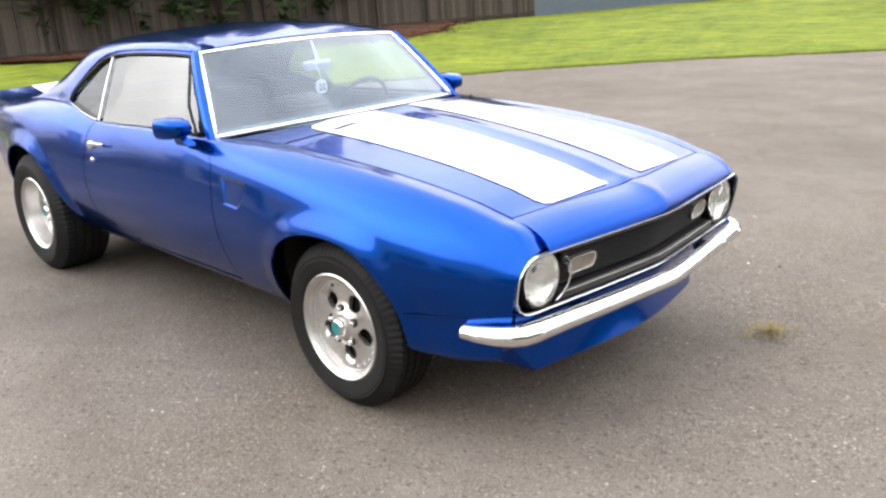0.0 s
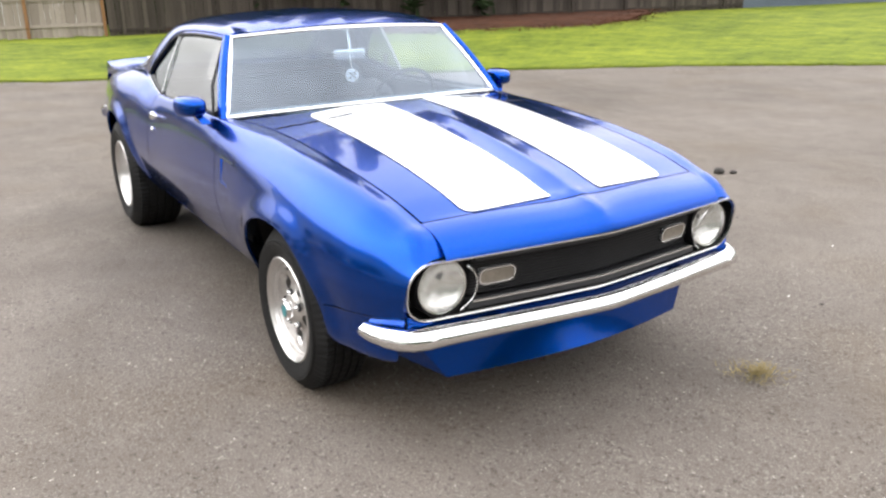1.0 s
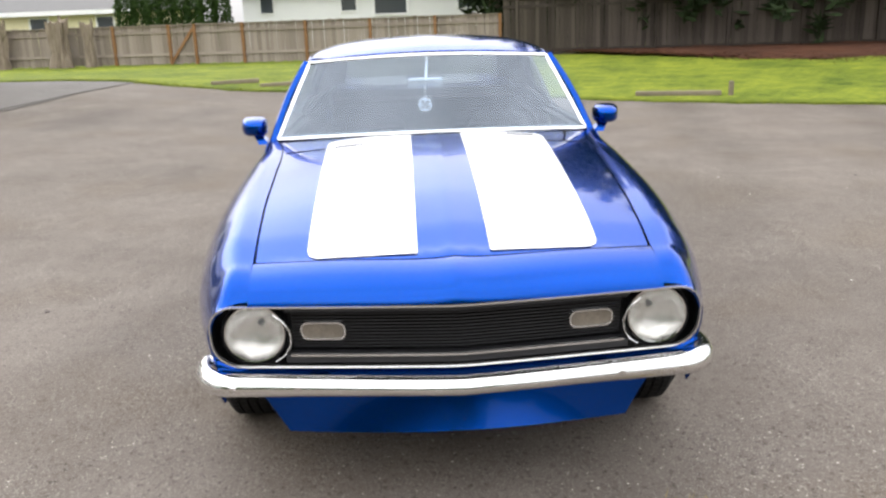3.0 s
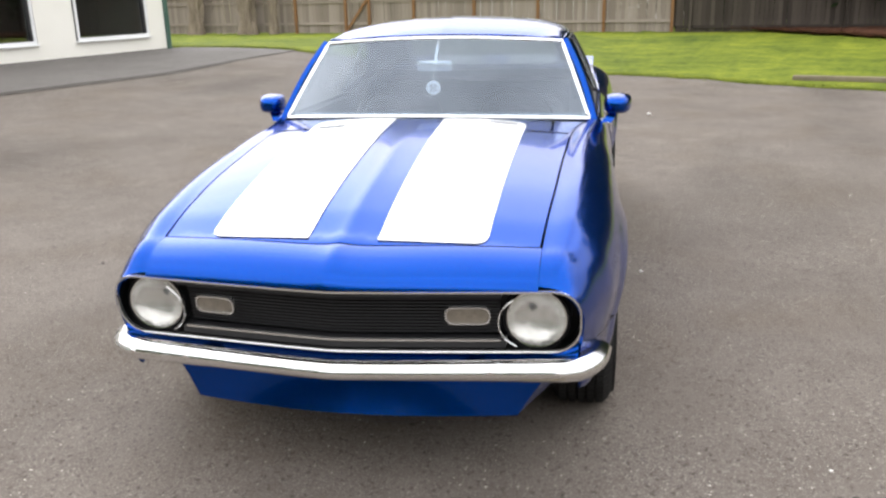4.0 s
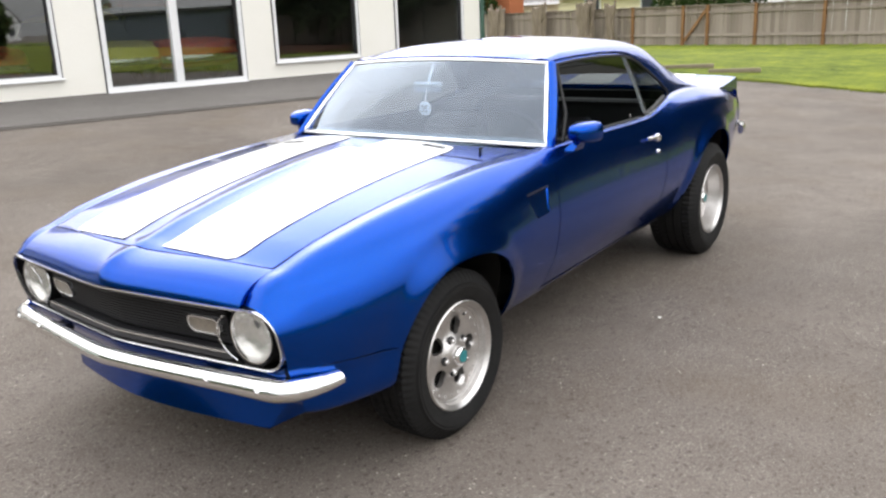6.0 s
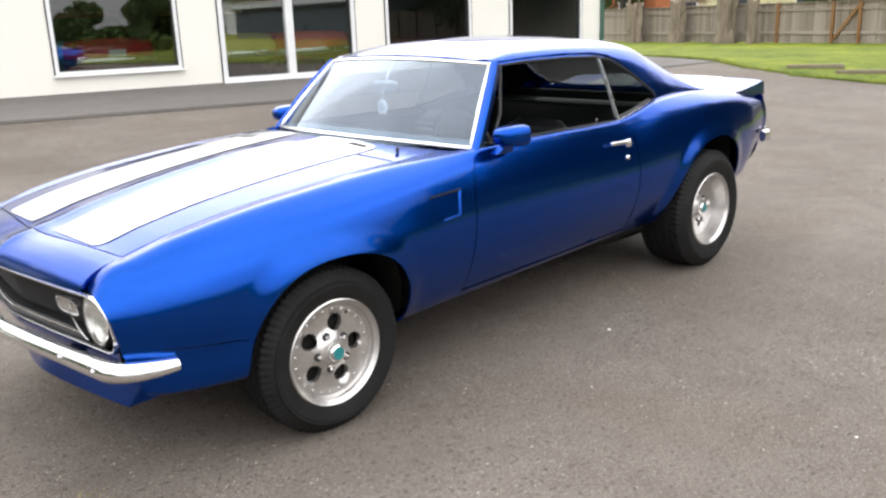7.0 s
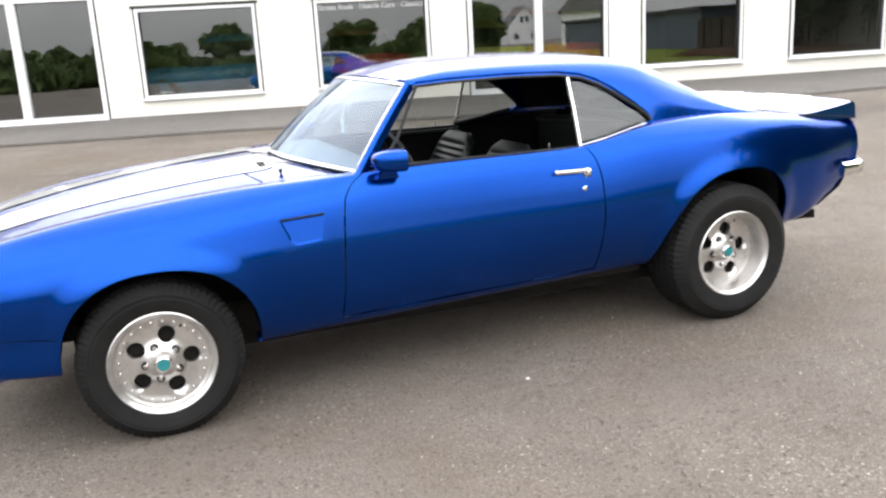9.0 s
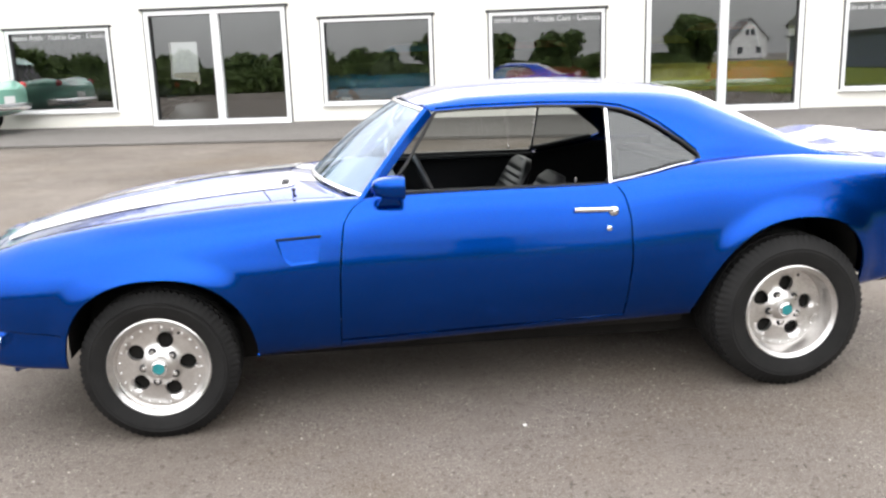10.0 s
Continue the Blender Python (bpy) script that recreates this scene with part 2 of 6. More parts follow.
def skin(lift, outline, step, unit=(1.0, 1.0), holes=(), thick=0.012, offset=0.0, mirror=0, flip=False):
    """A sheet cut to an outline in (u, v), bent to shape by lift(u, v), with turned-in edges. mirror: 1 left only, -1 right only, 2 both."""
    from mathutils.geometry import delaunay_2d_cdt

    scale = lambda poly: [(u / unit[0], v / unit[1]) for u, v in poly]  # noqa: E731
    loops = [dense(scale(p), step) for p in (outline, *holes)]
    pts, edges = [], []
    for lp in loops:
        b = len(pts)
        pts += lp
        edges += [(b + i, b + (i + 1) % len(lp)) for i in range(len(lp))]
    bnd = np.array(pts)
    lo, hi = bnd.min(0), bnd.max(0)
    for i in range(int((hi[0] - lo[0]) / step) + 1):
        for j in range(int((hi[1] - lo[1]) / step) + 1):
            u, v = lo[0] + (i + 0.5 * (j % 2)) * step, lo[1] + j * step
            if inside(loops[0], u, v) and not any(inside(h, u, v) for h in loops[1:]) and ((bnd - (u, v)) ** 2).sum(1).min() > (0.55 * step) ** 2:
                pts.append((u, v))
    vs, _, fs, _, _, _ = delaunay_2d_cdt([Vector(p) for p in pts], edges, [], 0, 1e-7)
    keep = []
    for f in fs:
        c = (vs[f[0]] + vs[f[1]] + vs[f[2]]) / 3
        if inside(loops[0], c.x, c.y) and not any(inside(h, c.x, c.y) for h in loops[1:]):
            keep.append(list(f))
    P, N = [], []
    e = 0.004
    for v in vs:
        u, w = v.x * unit[0], v.y * unit[1]
        p = np.array(lift(u, w))
        du = np.array(lift(u + e, w)) - np.array(lift(u - e, w))
        dv = np.array(lift(u, w + e)) - np.array(lift(u, w - e))
        n = np.cross(du, dv)
        n = n / (np.linalg.norm(n) + 1e-12)
        N.append(-n if flip else n)
        P.append(p + offset * N[-1])
    if flip:
        keep = [f[::-1] for f in keep]
    count = {}
    for f in keep:
        for a, b in zip(f, f[1:] + f[:1]):
            count[(a, b)] = 1
    rim = [(a, b) for a, b in count if (b, a) not in count]
    verts, norms, faces = list(P), list(N), list(keep)
    if thick:
        for a, b in rim:
            k = len(verts)
            verts += [P[a], P[b], P[b] - thick * N[b], P[a] - thick * N[a]]
            t = P[b] - P[a]
            o = np.cross(t, N[a])
            o = o / (np.linalg.norm(o) + 1e-12)
            norms += [o, o, o, o]
            faces.append([k + 1, k, k + 3, k + 2])
    used = sorted({i for f in faces for i in f})
    idx = {o: i for i, o in enumerate(used)}
    verts = [verts[i] for i in used]
    norms = [norms[i] for i in used]
    faces = [[idx[i] for i in f] for f in faces]
    if mirror == -1:
        verts = [v * (1, -1, 1) for v in verts]
        norms = [v * (1, -1, 1) for v in norms]
        faces = [f[::-1] for f in faces]
    elif mirror == 2:
        k = len(verts)
        verts = verts + [v * (1, -1, 1) for v in verts]
        norms = norms + [v * (1, -1, 1) for v in norms]
        faces = faces + [[i + k for i in f[::-1]] for f in faces]
    me = raw(verts, faces)
    me.normals_split_custom_set_from_vertices([tuple(v) for v in norms])
    return me


def lathe(profile, seg=64, axis="y", close=False, wobble=None):
    """Turns a profile of (radius, along) round an axis."""
    V, F = [], []
    k = len(profile)
    for i in range(seg):
        a = 2 * math.pi * i / seg
        for j, (r, t) in enumerate(profile):
            if wobble:
                r = r - wobble(i, j)
            V.append((r * math.cos(a), t, r * math.sin(a)) if axis == "y" else ((t, r * math.cos(a), r * math.sin(a)) if axis == "x" else (r * math.cos(a), r * math.sin(a), t)))
    for i in range(seg):
        for j in range(k - 1 + (1 if close else 0)):
            a, b = i * k + j, i * k + (j + 1) % k
            c, d = ((i + 1) % seg) * k + (j + 1) % k, ((i + 1) % seg) * k + j
            F.append((a, b, c, d) if axis != "z" else (d, c, b, a))
    return V, F


def turned(name, profile, material, parent, seg=64, axis="y", close=False, at=(0, 0, 0), label="", angle=35, wobble=None):
    V, F = lathe(profile, seg, axis, close, wobble)
    bm = bmesh.new()
    vs = [bm.verts.new((v[0] + at[0], v[1] + at[1], v[2] + at[2])) for v in V]
    for f in F:
        if len({tuple(V[i]) for i in f}) > 2:
            bm.faces.new([vs[i] for i in f])
    bmesh.ops.remove_doubles(bm, verts=bm.verts, dist=1e-5)
    return part(name, bm, material, parent, label, True, angle)


def sweep(path, prof, closed_prof=True, closed=False, up=(0, 0, 1), caps=True):
    """A bmesh that carries a profile of (side, up) along a path of points."""
    bm = bmesh.new()
    P = [Vector(p) for p in path]
    n = len(P)
    rings = []
    for i, p in enumerate(P):
        a = P[(i - 1) % n] if (closed or i > 0) else p
        b = P[(i + 1) % n] if (closed or i < n - 1) else p
        t = (b - a).normalized()
        u = Vector(up)
        side = t.cross(u).normalized()
        u = side.cross(t).normalized()
        pr = prof(i / (n - 1)) if callable(prof) else prof
        rings.append([bm.verts.new(p + side * s + u * h) for s, h in pr])
    m = len(rings[0])
    for i in range(n if closed else n - 1):
        a, b = rings[i], rings[(i + 1) % n]
        for j in range(m if closed_prof else m - 1):
            bm.faces.new((a[j], a[(j + 1) % m], b[(j + 1) % m], b[j]))
    if caps and not closed and closed_prof:
        bm.faces.new(rings[0][::-1])
        bm.faces.new(rings[-1])
    return bm


def circle(r, k=10, sx=1.0, sy=1.0):
    return [(r * sx * math.cos(2 * math.pi * i / k), r * sy * math.sin(2 * math.pi * i / k)) for i in range(k)]


def smooth01(t):
    t = min(max(t, 0.0), 1.0)
    return t * t * (3 - 2 * t)

# ---- the blue coupe: skin lines, each (x, y, z) from tail to nose, left side ----
BELT = curve_fn([(-2.24, 0.665, 1.0), (-1.75, 0.665, 1.05), (-1.35, 0.69, 1.075), (-1.1, 0.72, 1.072), (-0.92, 0.745, 1.055), (-0.72, 0.77, 1.015), (-0.55, 0.778, 0.99), (0.0, 0.778, 0.985), (0.42, 0.77, 0.977), (0.55, 0.735, 0.972), (0.8, 0.68, 0.962), (1.2, 0.655, 0.932), (1.6, 0.64, 0.885), (1.88, 0.625, 0.833), (2.034, 0.618, 0.79), (2.08, 0.617, 0.780), (2.128, 0.616, 0.757), (2.155, 0.615, 0.728), (2.17, 0.614, 0.701)])
CROWN = curve_fn([(-2.25, 0.72, 0.985), (-1.9, 0.735, 1.03), (-1.6, 0.745, 1.058), (-1.35, 0.76, 1.068), (-0.95, 0.782, 1.042), (-0.72, 0.795, 1.0), (-0.55, 0.80, 0.975), (0.0, 0.80, 0.972), (0.42, 0.795, 0.964), (0.62, 0.775, 0.955), (1.0, 0.745, 0.942), (1.5, 0.73, 0.896), (1.85, 0.71, 0.838), (2.03, 0.69, 0.787), (2.08, 0.687, 0.775), (2.128, 0.684, 0.750), (2.155, 0.682, 0.722), (2.172, 0.68, 0.698)])
SHOULDER = curve_fn([(-2.25, 0.755, 0.93), (-1.9, 0.805, 0.985), (-1.6, 0.838, 1.0), (-1.35, 0.85, 0.995), (-0.95, 0.842, 0.965), (-0.55, 0.832, 0.90), (0.0, 0.83, 0.90), (0.45, 0.83, 0.89), (0.62, 0.828, 0.885), (1.0, 0.83, 0.868), (1.5, 0.815, 0.826), (1.85, 0.782, 0.774), (2.03, 0.752, 0.728), (2.17, 0.722, 0.676)])
FLANK = curve_fn([(-2.25, 0.768, 0.85), (-1.9, 0.85, 0.85), (-1.35, 0.893, 0.845), (-0.95, 0.876, 0.82), (-0.55, 0.858, 0.79), (0.0, 0.855, 0.78), (0.62, 0.857, 0.77), (1.0, 0.868, 0.755), (1.5, 0.868, 0.722), (1.85, 0.83, 0.682), (2.03, 0.787, 0.648), (2.17, 0.742, 0.63)])
WAIST = curve_fn([(-2.25, 0.762, 0.75), (-1.9, 0.85, 0.72), (-1.35, 0.904, 0.695), (-0.95, 0.885, 0.68), (-0.55, 0.868, 0.665), (0.0, 0.865, 0.655), (0.62, 0.868, 0.648), (1.0, 0.882, 0.638), (1.5, 0.884, 0.608), (1.85, 0.842, 0.588), (2.03, 0.793, 0.575), (2.165, 0.744, 0.578)])
LOWER = curve_fn([(-2.2, 0.745, 0.65), (-1.9, 0.825, 0.585), (-1.35, 0.876, 0.54), (-0.95, 0.850, 0.53), (-0.55, 0.836, 0.515), (0.0, 0.836, 0.50), (0.62, 0.838, 0.485), (1.0, 0.846, 0.475), (1.5, 0.862, 0.468), (1.85, 0.822, 0.462), (2.03, 0.778, 0.468), (2.15, 0.728, 0.49)])
SILL = curve_fn([(-2.1, 0.72, 0.56), (-1.9, 0.775, 0.495), (-1.35, 0.80, 0.422), (-0.95, 0.765, 0.380), (-0.55, 0.755, 0.364), (0.0, 0.752, 0.343), (0.62, 0.75, 0.320), (1.0, 0.757, 0.308), (1.5, 0.79, 0.308), (1.75, 0.808, 0.318), (1.95, 0.775, 0.325), (2.07, 0.735, 0.345), (2.135, 0.70, 0.40)])
TUCK = curve_fn([(-2.1, 0.60, 0.53), (-1.35, 0.68, 0.412), (0.0, 0.65, 0.333), (1.0, 0.65, 0.300), (1.75, 0.68, 0.335), (2.135, 0.58, 0.46)])
SIDE = [BELT, CROWN, SHOULDER, FLANK, WAIST, LOWER, SILL, TUCK]
# wheel openings: centre x, z, half width, height, flare
ARCH = ((1.347, 0.315, 0.385, 0.378, 0.011, 0.0), (-1.325, 0.405, 0.372, 0.420, 0.013, 0.2))


def arch_out(x, z, a):
    cx, cz, rx, rz, _, lean = a
    return ((abs(x + lean * max(z - cz, 0) - cx) / rx) ** 2.35 + (max(z - cz, 0) / rz) ** 2.35) ** (1 / 2.35)


def side(x, s):
    y, z = section(SIDE, x, s)
    for a in ARCH:
        d = (arch_out(x, z, a) - 1) * 0.37
        if d < 0.09 and z > a[1] - 0.12:
            fade = smooth01((z - a[1] + 0.12) / 0.22)
            y += 1.55 * a[4] * fade * (1 - smooth01((d + 0.015) / 0.105)) * smooth01((s - 1.6) / 1.2)
    return (x, y, z)


def s_at(x, z, lines=SIDE, lo=1.0, hi=6.0):
    """The line number at which the skin has height z."""
    for _ in range(40):
        mid = (lo + hi) / 2
        if section(lines, x, mid)[1] > z:
            lo = mid
        else:
            hi = mid
    return (lo + hi) / 2


def arch_line(a, front):
    """The opening's edge from its front foot over the top to its rear foot, as (x, s)."""
    cx, cz, rx, rz, _, lean = a
    out = []
    for i in range(-1, 34):
        t = math.pi * min(max(i, 0), 32) / 32
        c, sn = math.cos(t), math.sin(t)
        z = cz + rz * abs(sn) ** (2 / 2.35)
        x = cx + rx * math.copysign(abs(c) ** (2 / 2.35), c) - lean * (z - cz)
        out.append((x, min(6.0, s_at(x, z))))
    out[0] = (cx + rx, 6.0)
    out.append((cx - rx, 6.0))
    return out


SEAM_F = [(0.482, 0.9), (0.540, 1.5), (0.574, 2.1), (0.590, 3.0), (0.600, 4.0), (0.610, 6.0)]
SEAM_R = [(-0.562, 0.0), (-0.588, 0.8), (-0.625, 1.7), (-0.645, 2.6), (-0.65, 4.0), (-0.642, 6.0)]

TURN = 12.0  # the coupe stands at an angle to the shop front
car = thing("muscle_coupe", "blue metallic two-door muscle coupe with white stripes, parked on asphalt", "car")
BODY = pose(0, 0, -0.014, 0, -0.37, TURN)
car.matrix_basis = BODY
GAP = 0.003


def side_pair(name, outline, material, label="", step=0.035, unit=(1.0, 3.4), **k):
    """The same panel on both sides of the car; returns left, right."""
    return [link(name, skin(side, outline, step, unit, mirror=m, **k), material, car, label) for m in (1, -1)]


# front fender, with the wheel opening and the vent recess
VENT = [(0.856, 0.824), (0.668, 0.832), (0.688, 0.726), (0.797, 0.718), (0.822, 0.740)]
vent_hole = [(x, s_at(x, z)) for x, z in VENT]
fender = [(0.445, 0.02), (0.55, 0.02), (0.8, 0.02), (1.2, 0.02), (1.6, 0.02), (2.034, 0.02), (2.165, 0.02), (2.172, 1.5), (2.166, 2.4), (2.155, 3.2), (2.145, 4.0), (2.128, 4.8), (2.10, 5.4), (2.06, 6.0)]
fender += [(1.9, 6.0), *arch_line(ARCH[0], True), (0.8, 6.0)] + [(x + GAP, s) for x, s in SEAM_F[::-1]]
fenders = side_pair("front_fender", fender, M["paint"], "blue front fender with flared wheel opening", holes=(vent_hole,))
for ob, sg in zip(fenders, (1, -1)):
    # recessed vent: floor and slanted wall
    V, F = [], []
    for x, z in VENT:
        y = side(x, s_at(x, z))[1]
        V.append((x, y * sg, z))
    cx0, cz0 = 0.766, 0.772
    fit = np.linalg.lstsq(np.array([(1, x, z) for x, z in VENT]), np.array([side(x, s_at(x, z))[1] for x, z in VENT]), rcond=None)[0]
    for x, z in VENT:
        y = side(x, s_at(x, z))[1]
        V.append((cx0 + (x - cx0) * 0.88, (fit[0] + fit[1] * x + fit[2] * z - 0.004) * sg, cz0 + (z - cz0) * 0.84))
    n = len(VENT)
    for i in range(n):
        F.append((i, (i + 1) % n, n + (i + 1) % n, n + i))
    F.append(tuple(range(n, 2 * n)))
    bm = bmesh.new()
    vs = [bm.verts.new(v) for v in V]
    for f in F:
        bm.faces.new([vs[i] for i in f])
    part("vent", bm, M["paint"], ob, "recessed fender vent")
    bm = sweep([(x, (side(x, s_at(x, 0.826))[1] + 0.001) * sg, 0.832 - 0.0426 * (x - 0.668)) for x in (0.854, 0.81, 0.76, 0.71, 0.672)], circle(0.0042, 6))
    part("vent_slot", bm, M["grille"], ob, "dark slot along the vent", True)
    # lower seam line towards the bumper
    me = skin(side, [(1.735, 4.95), (2.02, 4.72), (2.02, 4.735), (1.735, 4.965)], 0.05, (1.0, 3.4), thick=0.0, offset=0.0012, mirror=sg)
    link("seam", me, M["grille"], ob)
    # inner wheel well
    cx, cz, rx, rz, _, lean = ARCH[0]
    V, F = [], []
    for i in range(25):
        t = math.pi * i / 24
        for y in (0.87 - 0.13 * (1 - math.sin(t)), 0.45):
            V.append((cx + (rx + 0.012) * math.copysign(abs(math.cos(t)) ** 0.851, math.cos(t)) - lean * rz * abs(math.sin(t)) ** 0.851, y * sg, cz + 0.02 + (rz - 0.008) * abs(math.sin(t)) ** 0.851))
    for i in range(24):
        F.append((2 * i, 2 * i + 1, 2 * i + 3, 2 * i + 2))
    F.append(tuple(2 * i + 1 for i in range(25)))
    link("wheel_well", raw(V, F), M["under"], ob)

# doors
door = [(0.40, 0.0), (0.0, 0.0), (-0.3, 0.0)] + [(x + GAP, s) for x, s in SEAM_R[:-1]] + [(-0.642 + GAP, 5.72), (0.0, 5.70), (0.610 - GAP, 5.68)]
door += [(x - GAP, s) for x, s in SEAM_F[:-1][::-1]] + [(0.48, 0.55), (0.44, 0.1)]
doors = side_pair("door", door[::-1], M["paint"], "blue door with chrome handle and mirror")
for ob, sg in zip(doors, (1, -1)):
    # inner trim panel
    me = skin(side, [(0.45, 0.3), (-0.6, 0.3), (-0.6, 5.2), (0.45, 5.2)][::-1], 0.12, (1.0, 3.4), thick=0.0, offset=-0.05, mirror=sg)
    link("door_card", me, M["black"], ob, "black vinyl door lining")
    bm = box_bm(-0.57, 0.42, 0.70 * sg, 0.765 * sg, 0.955, 0.972, 0.006)
    part("window_ledge", bm, M["black"], ob)
    bm = box_bm(-0.25, 0.15, 0.66 * sg, 0.75 * sg, 0.70, 0.745, 0.015)
    part("armrest", bm, M["black"], ob)
    # handle: lever, boss and lock
    y0 = side(-0.47, s_at(-0.47, 0.895))[1]
    lever = [(-0.398, y0 + 0.022, 0.890), (-0.446, y0 + 0.030, 0.890), (-0.526, y0 + 0.030, 0.888), (-0.566, y0 + 0.024, 0.886)]
    bm = sweep([(x, y * sg, z) for x, y, z in lever], circle(0.008, 8, 0.7, 1.1))
    handle = part("door_handle", bm, M["chrome"], ob, "chrome door handle", True)
    bm = bmesh.new()
    bmesh.ops.create_uvsphere(bm, u_segments=16, v_segments=8, radius=1)
    bmesh.ops.transform(bm, verts=bm.verts, matrix=Matrix.Translation((-0.570, (y0 + 0.008) * sg, 0.876)) @ Matrix.Diagonal((0.025, 0.022, 0.023, 1)))
    part("handle_boss", bm, M["chrome"], ob, "", True, 80)
    yl = side(-0.548, s_at(-0.548, 0.806))[1]
    turned("lock", [(0.0001, 0.010), (0.008, 0.010), (0.012, 0.006), (0.013, 0.0)], M["chrome"], ob, 16, at=(-0.548, yl, 0.806)) if sg > 0 else turned("lock", [(0.013, 0.0), (0.012, -0.006), (0.008, -0.010), (0.0001, -0.010)], M["chrome"], ob, 16, at=(-0.548, -yl, 0.806))
    # lock pin on the sill
    turned("lock_pin", [(0.0001, 0.05), (0.006, 0.048), (0.006, 0.035), (0.003, 0.03), (0.003, 0.0)], M["chrome"], ob, 10, axis="z", at=(-0.43, 0.74 * sg, 0.965))
    # mirror: bullet head on a foot
    V, F = [], []
    K = 20
    prof = [(0.455, 0.012), (0.452, 0.022), (0.44, 0.034), (0.415, 0.044), (0.38, 0.050), (0.345, 0.052), (0.325, 0.052), (0.322, 0.049), (0.332, 0.045)]
    for x, r in prof:
        for i in range(K):
            a = 2 * math.pi * i / K
            V.append((x, (0.868 + 1.25 * r * math.copysign(abs(math.cos(a)) ** 0.62, math.cos(a)) + (0.38 - x) * 0.12) * sg, 1.024 + 0.92 * r * math.copysign(abs(math.sin(a)) ** 0.62, math.sin(a))))
    for j in range(len(prof) - 1):
        for i in range(K):
            F.append((j * K + i, j * K + (i + 1) % K, (j + 1) * K + (i + 1) % K, (j + 1) * K + i))
    F.append(tuple(range(K)))
    bm = bmesh.new()
    vs = [bm.verts.new(v) for v in V]
    for f in F:
        bm.faces.new([vs[i] for i in f])
    bmesh.ops.recalc_face_normals(bm, faces=bm.faces)
    for a, b, h in (((0.40, 0.80), (0.375, 0.89), 0.955),):
        g = bmesh.ops.create_cube(bm, size=1)["verts"]
        for v in g:
            t = v.co.z + 0.5
            v.co = Vector((0.385 + v.co.x * (0.10 - 0.055 * t), (0.820 + 0.035 * t + v.co.y * (0.05 - 0.015 * t)) * sg, 0.945 + 0.045 * t))
    part("side_mirror", bm, M["paint"], ob, "blue bullet-shaped mirror", True, 50)
    V = [(0.331, (0.873 + 1.2 * 0.044 * math.copysign(abs(math.cos(2 * math.pi * i / K)) ** 0.62, math.cos(2 * math.pi * i / K))) * sg, 1.024 + 0.88 * 0.044 * math.copysign(abs(math.sin(2 * math.pi * i / K)) ** 0.62, math.sin(2 * math.pi * i / K))) for i in range(K)]
    link("mirror_glass", raw(V, [tuple(range(K))], False), M["chrome"], ob)

# sills below the doors
rocker = [(0.610, 5.76), (-0.642, 5.79), (-0.95, 5.9), (-0.98, 6.4), (-0.98, 7.0), (0.97, 7.0), (0.97, 6.05), (0.610, 6.02)]
side_pair("rocker_panel", rocker[::-1], M["paint"], "", step=0.05)

# rear quarter panels
# order the opening from its front foot backwards
al = arch_line(ARCH[1], False)
quarter = [(x - GAP, s) for x, s in SEAM_R] + [*al] + [(-1.85, 6.0), (-2.0, 5.9), (-2.10, 5.5), (-2.215, 4.8), (-2.272, 4.2), (-2.29, 3.2), (-2.28, 2.0), (-2.265, 1.0), (-2.245, 0.02), (-1.9, 0.02), (-1.5, 0.02), (-1.1, 0.02), (-0.8, 0.02)]
quarters = side_pair("rear_quarter_panel", quarter[::-1], M["paint"], "blue rear quarter panel with flared wheel opening")
for ob, sg in zip(quarters, (1, -1)):
    cx, cz, rx, rz, _, lean = ARCH[1]
    V, F = [], []
    for i in range(25):
        t = math.pi * i / 24
        for y in (0.87 - 0.10 * (1 - math.sin(t)), 0.40):
            V.append((cx + (rx + 0.012) * math.copysign(abs(math.cos(t)) ** 0.851, math.cos(t)) - lean * rz * abs(math.sin(t)) ** 0.851, y * sg, cz + 0.02 + (rz - 0.008) * abs(math.sin(t)) ** 0.851))
    for i in range(24):
        F.append((2 * i, 2 * i + 1, 2 * i + 3, 2 * i + 2))
    F.append(tuple(2 * i + 1 for i in range(25)))
    link("wheel_well", raw(V, F), M["under"], ob)


# ---- hood, cowl, nose ----
def hood_z(x, y):
    y0, z0 = BELT(x)
    r = min(1.0, abs(y) / y0)
    front = smooth01((x - 0.8) / 1.2)
    crown = (0.050 - 0.026 * front) * (1 - r * r)
    ridge = 0.017 * math.exp(-abs(y) / 0.055) * smooth01((x - 0.85) / 0.5) * (1 - 0.3 * front)
    return z0 + crown + ridge


def hood_front(y):
    return 2.104 - 0.070 * (min(1, abs(y) / 0.62)) ** 1.3


def hood_rear(y):
    return 0.83 - 0.19 * (abs(y) / 0.66) ** 2


def hood_at(x, y):
    return (x, y, hood_z(x, y))


ho = [(hood_front(y) - GAP, y) for y in [0.61 * (i / 10 - 1) for i in range(21)]]
hr = [(hood_rear(y), y) for y in [0.715 * (1 - i / 10) for i in range(21)]]
sideL = [(x, BELT(x)[0] - 0.006) for x in (1.9, 1.6, 1.3, 1.0, 0.8, 0.7, 0.64)]
hood_outline = ho + sideL + hr + [(x, -y) for x, y in sideL[::-1]]
hood = link("hood", skin(hood_at, hood_outline, 0.035), M["paint"], car, "blue hood with centre ridge and two broad white stripes")


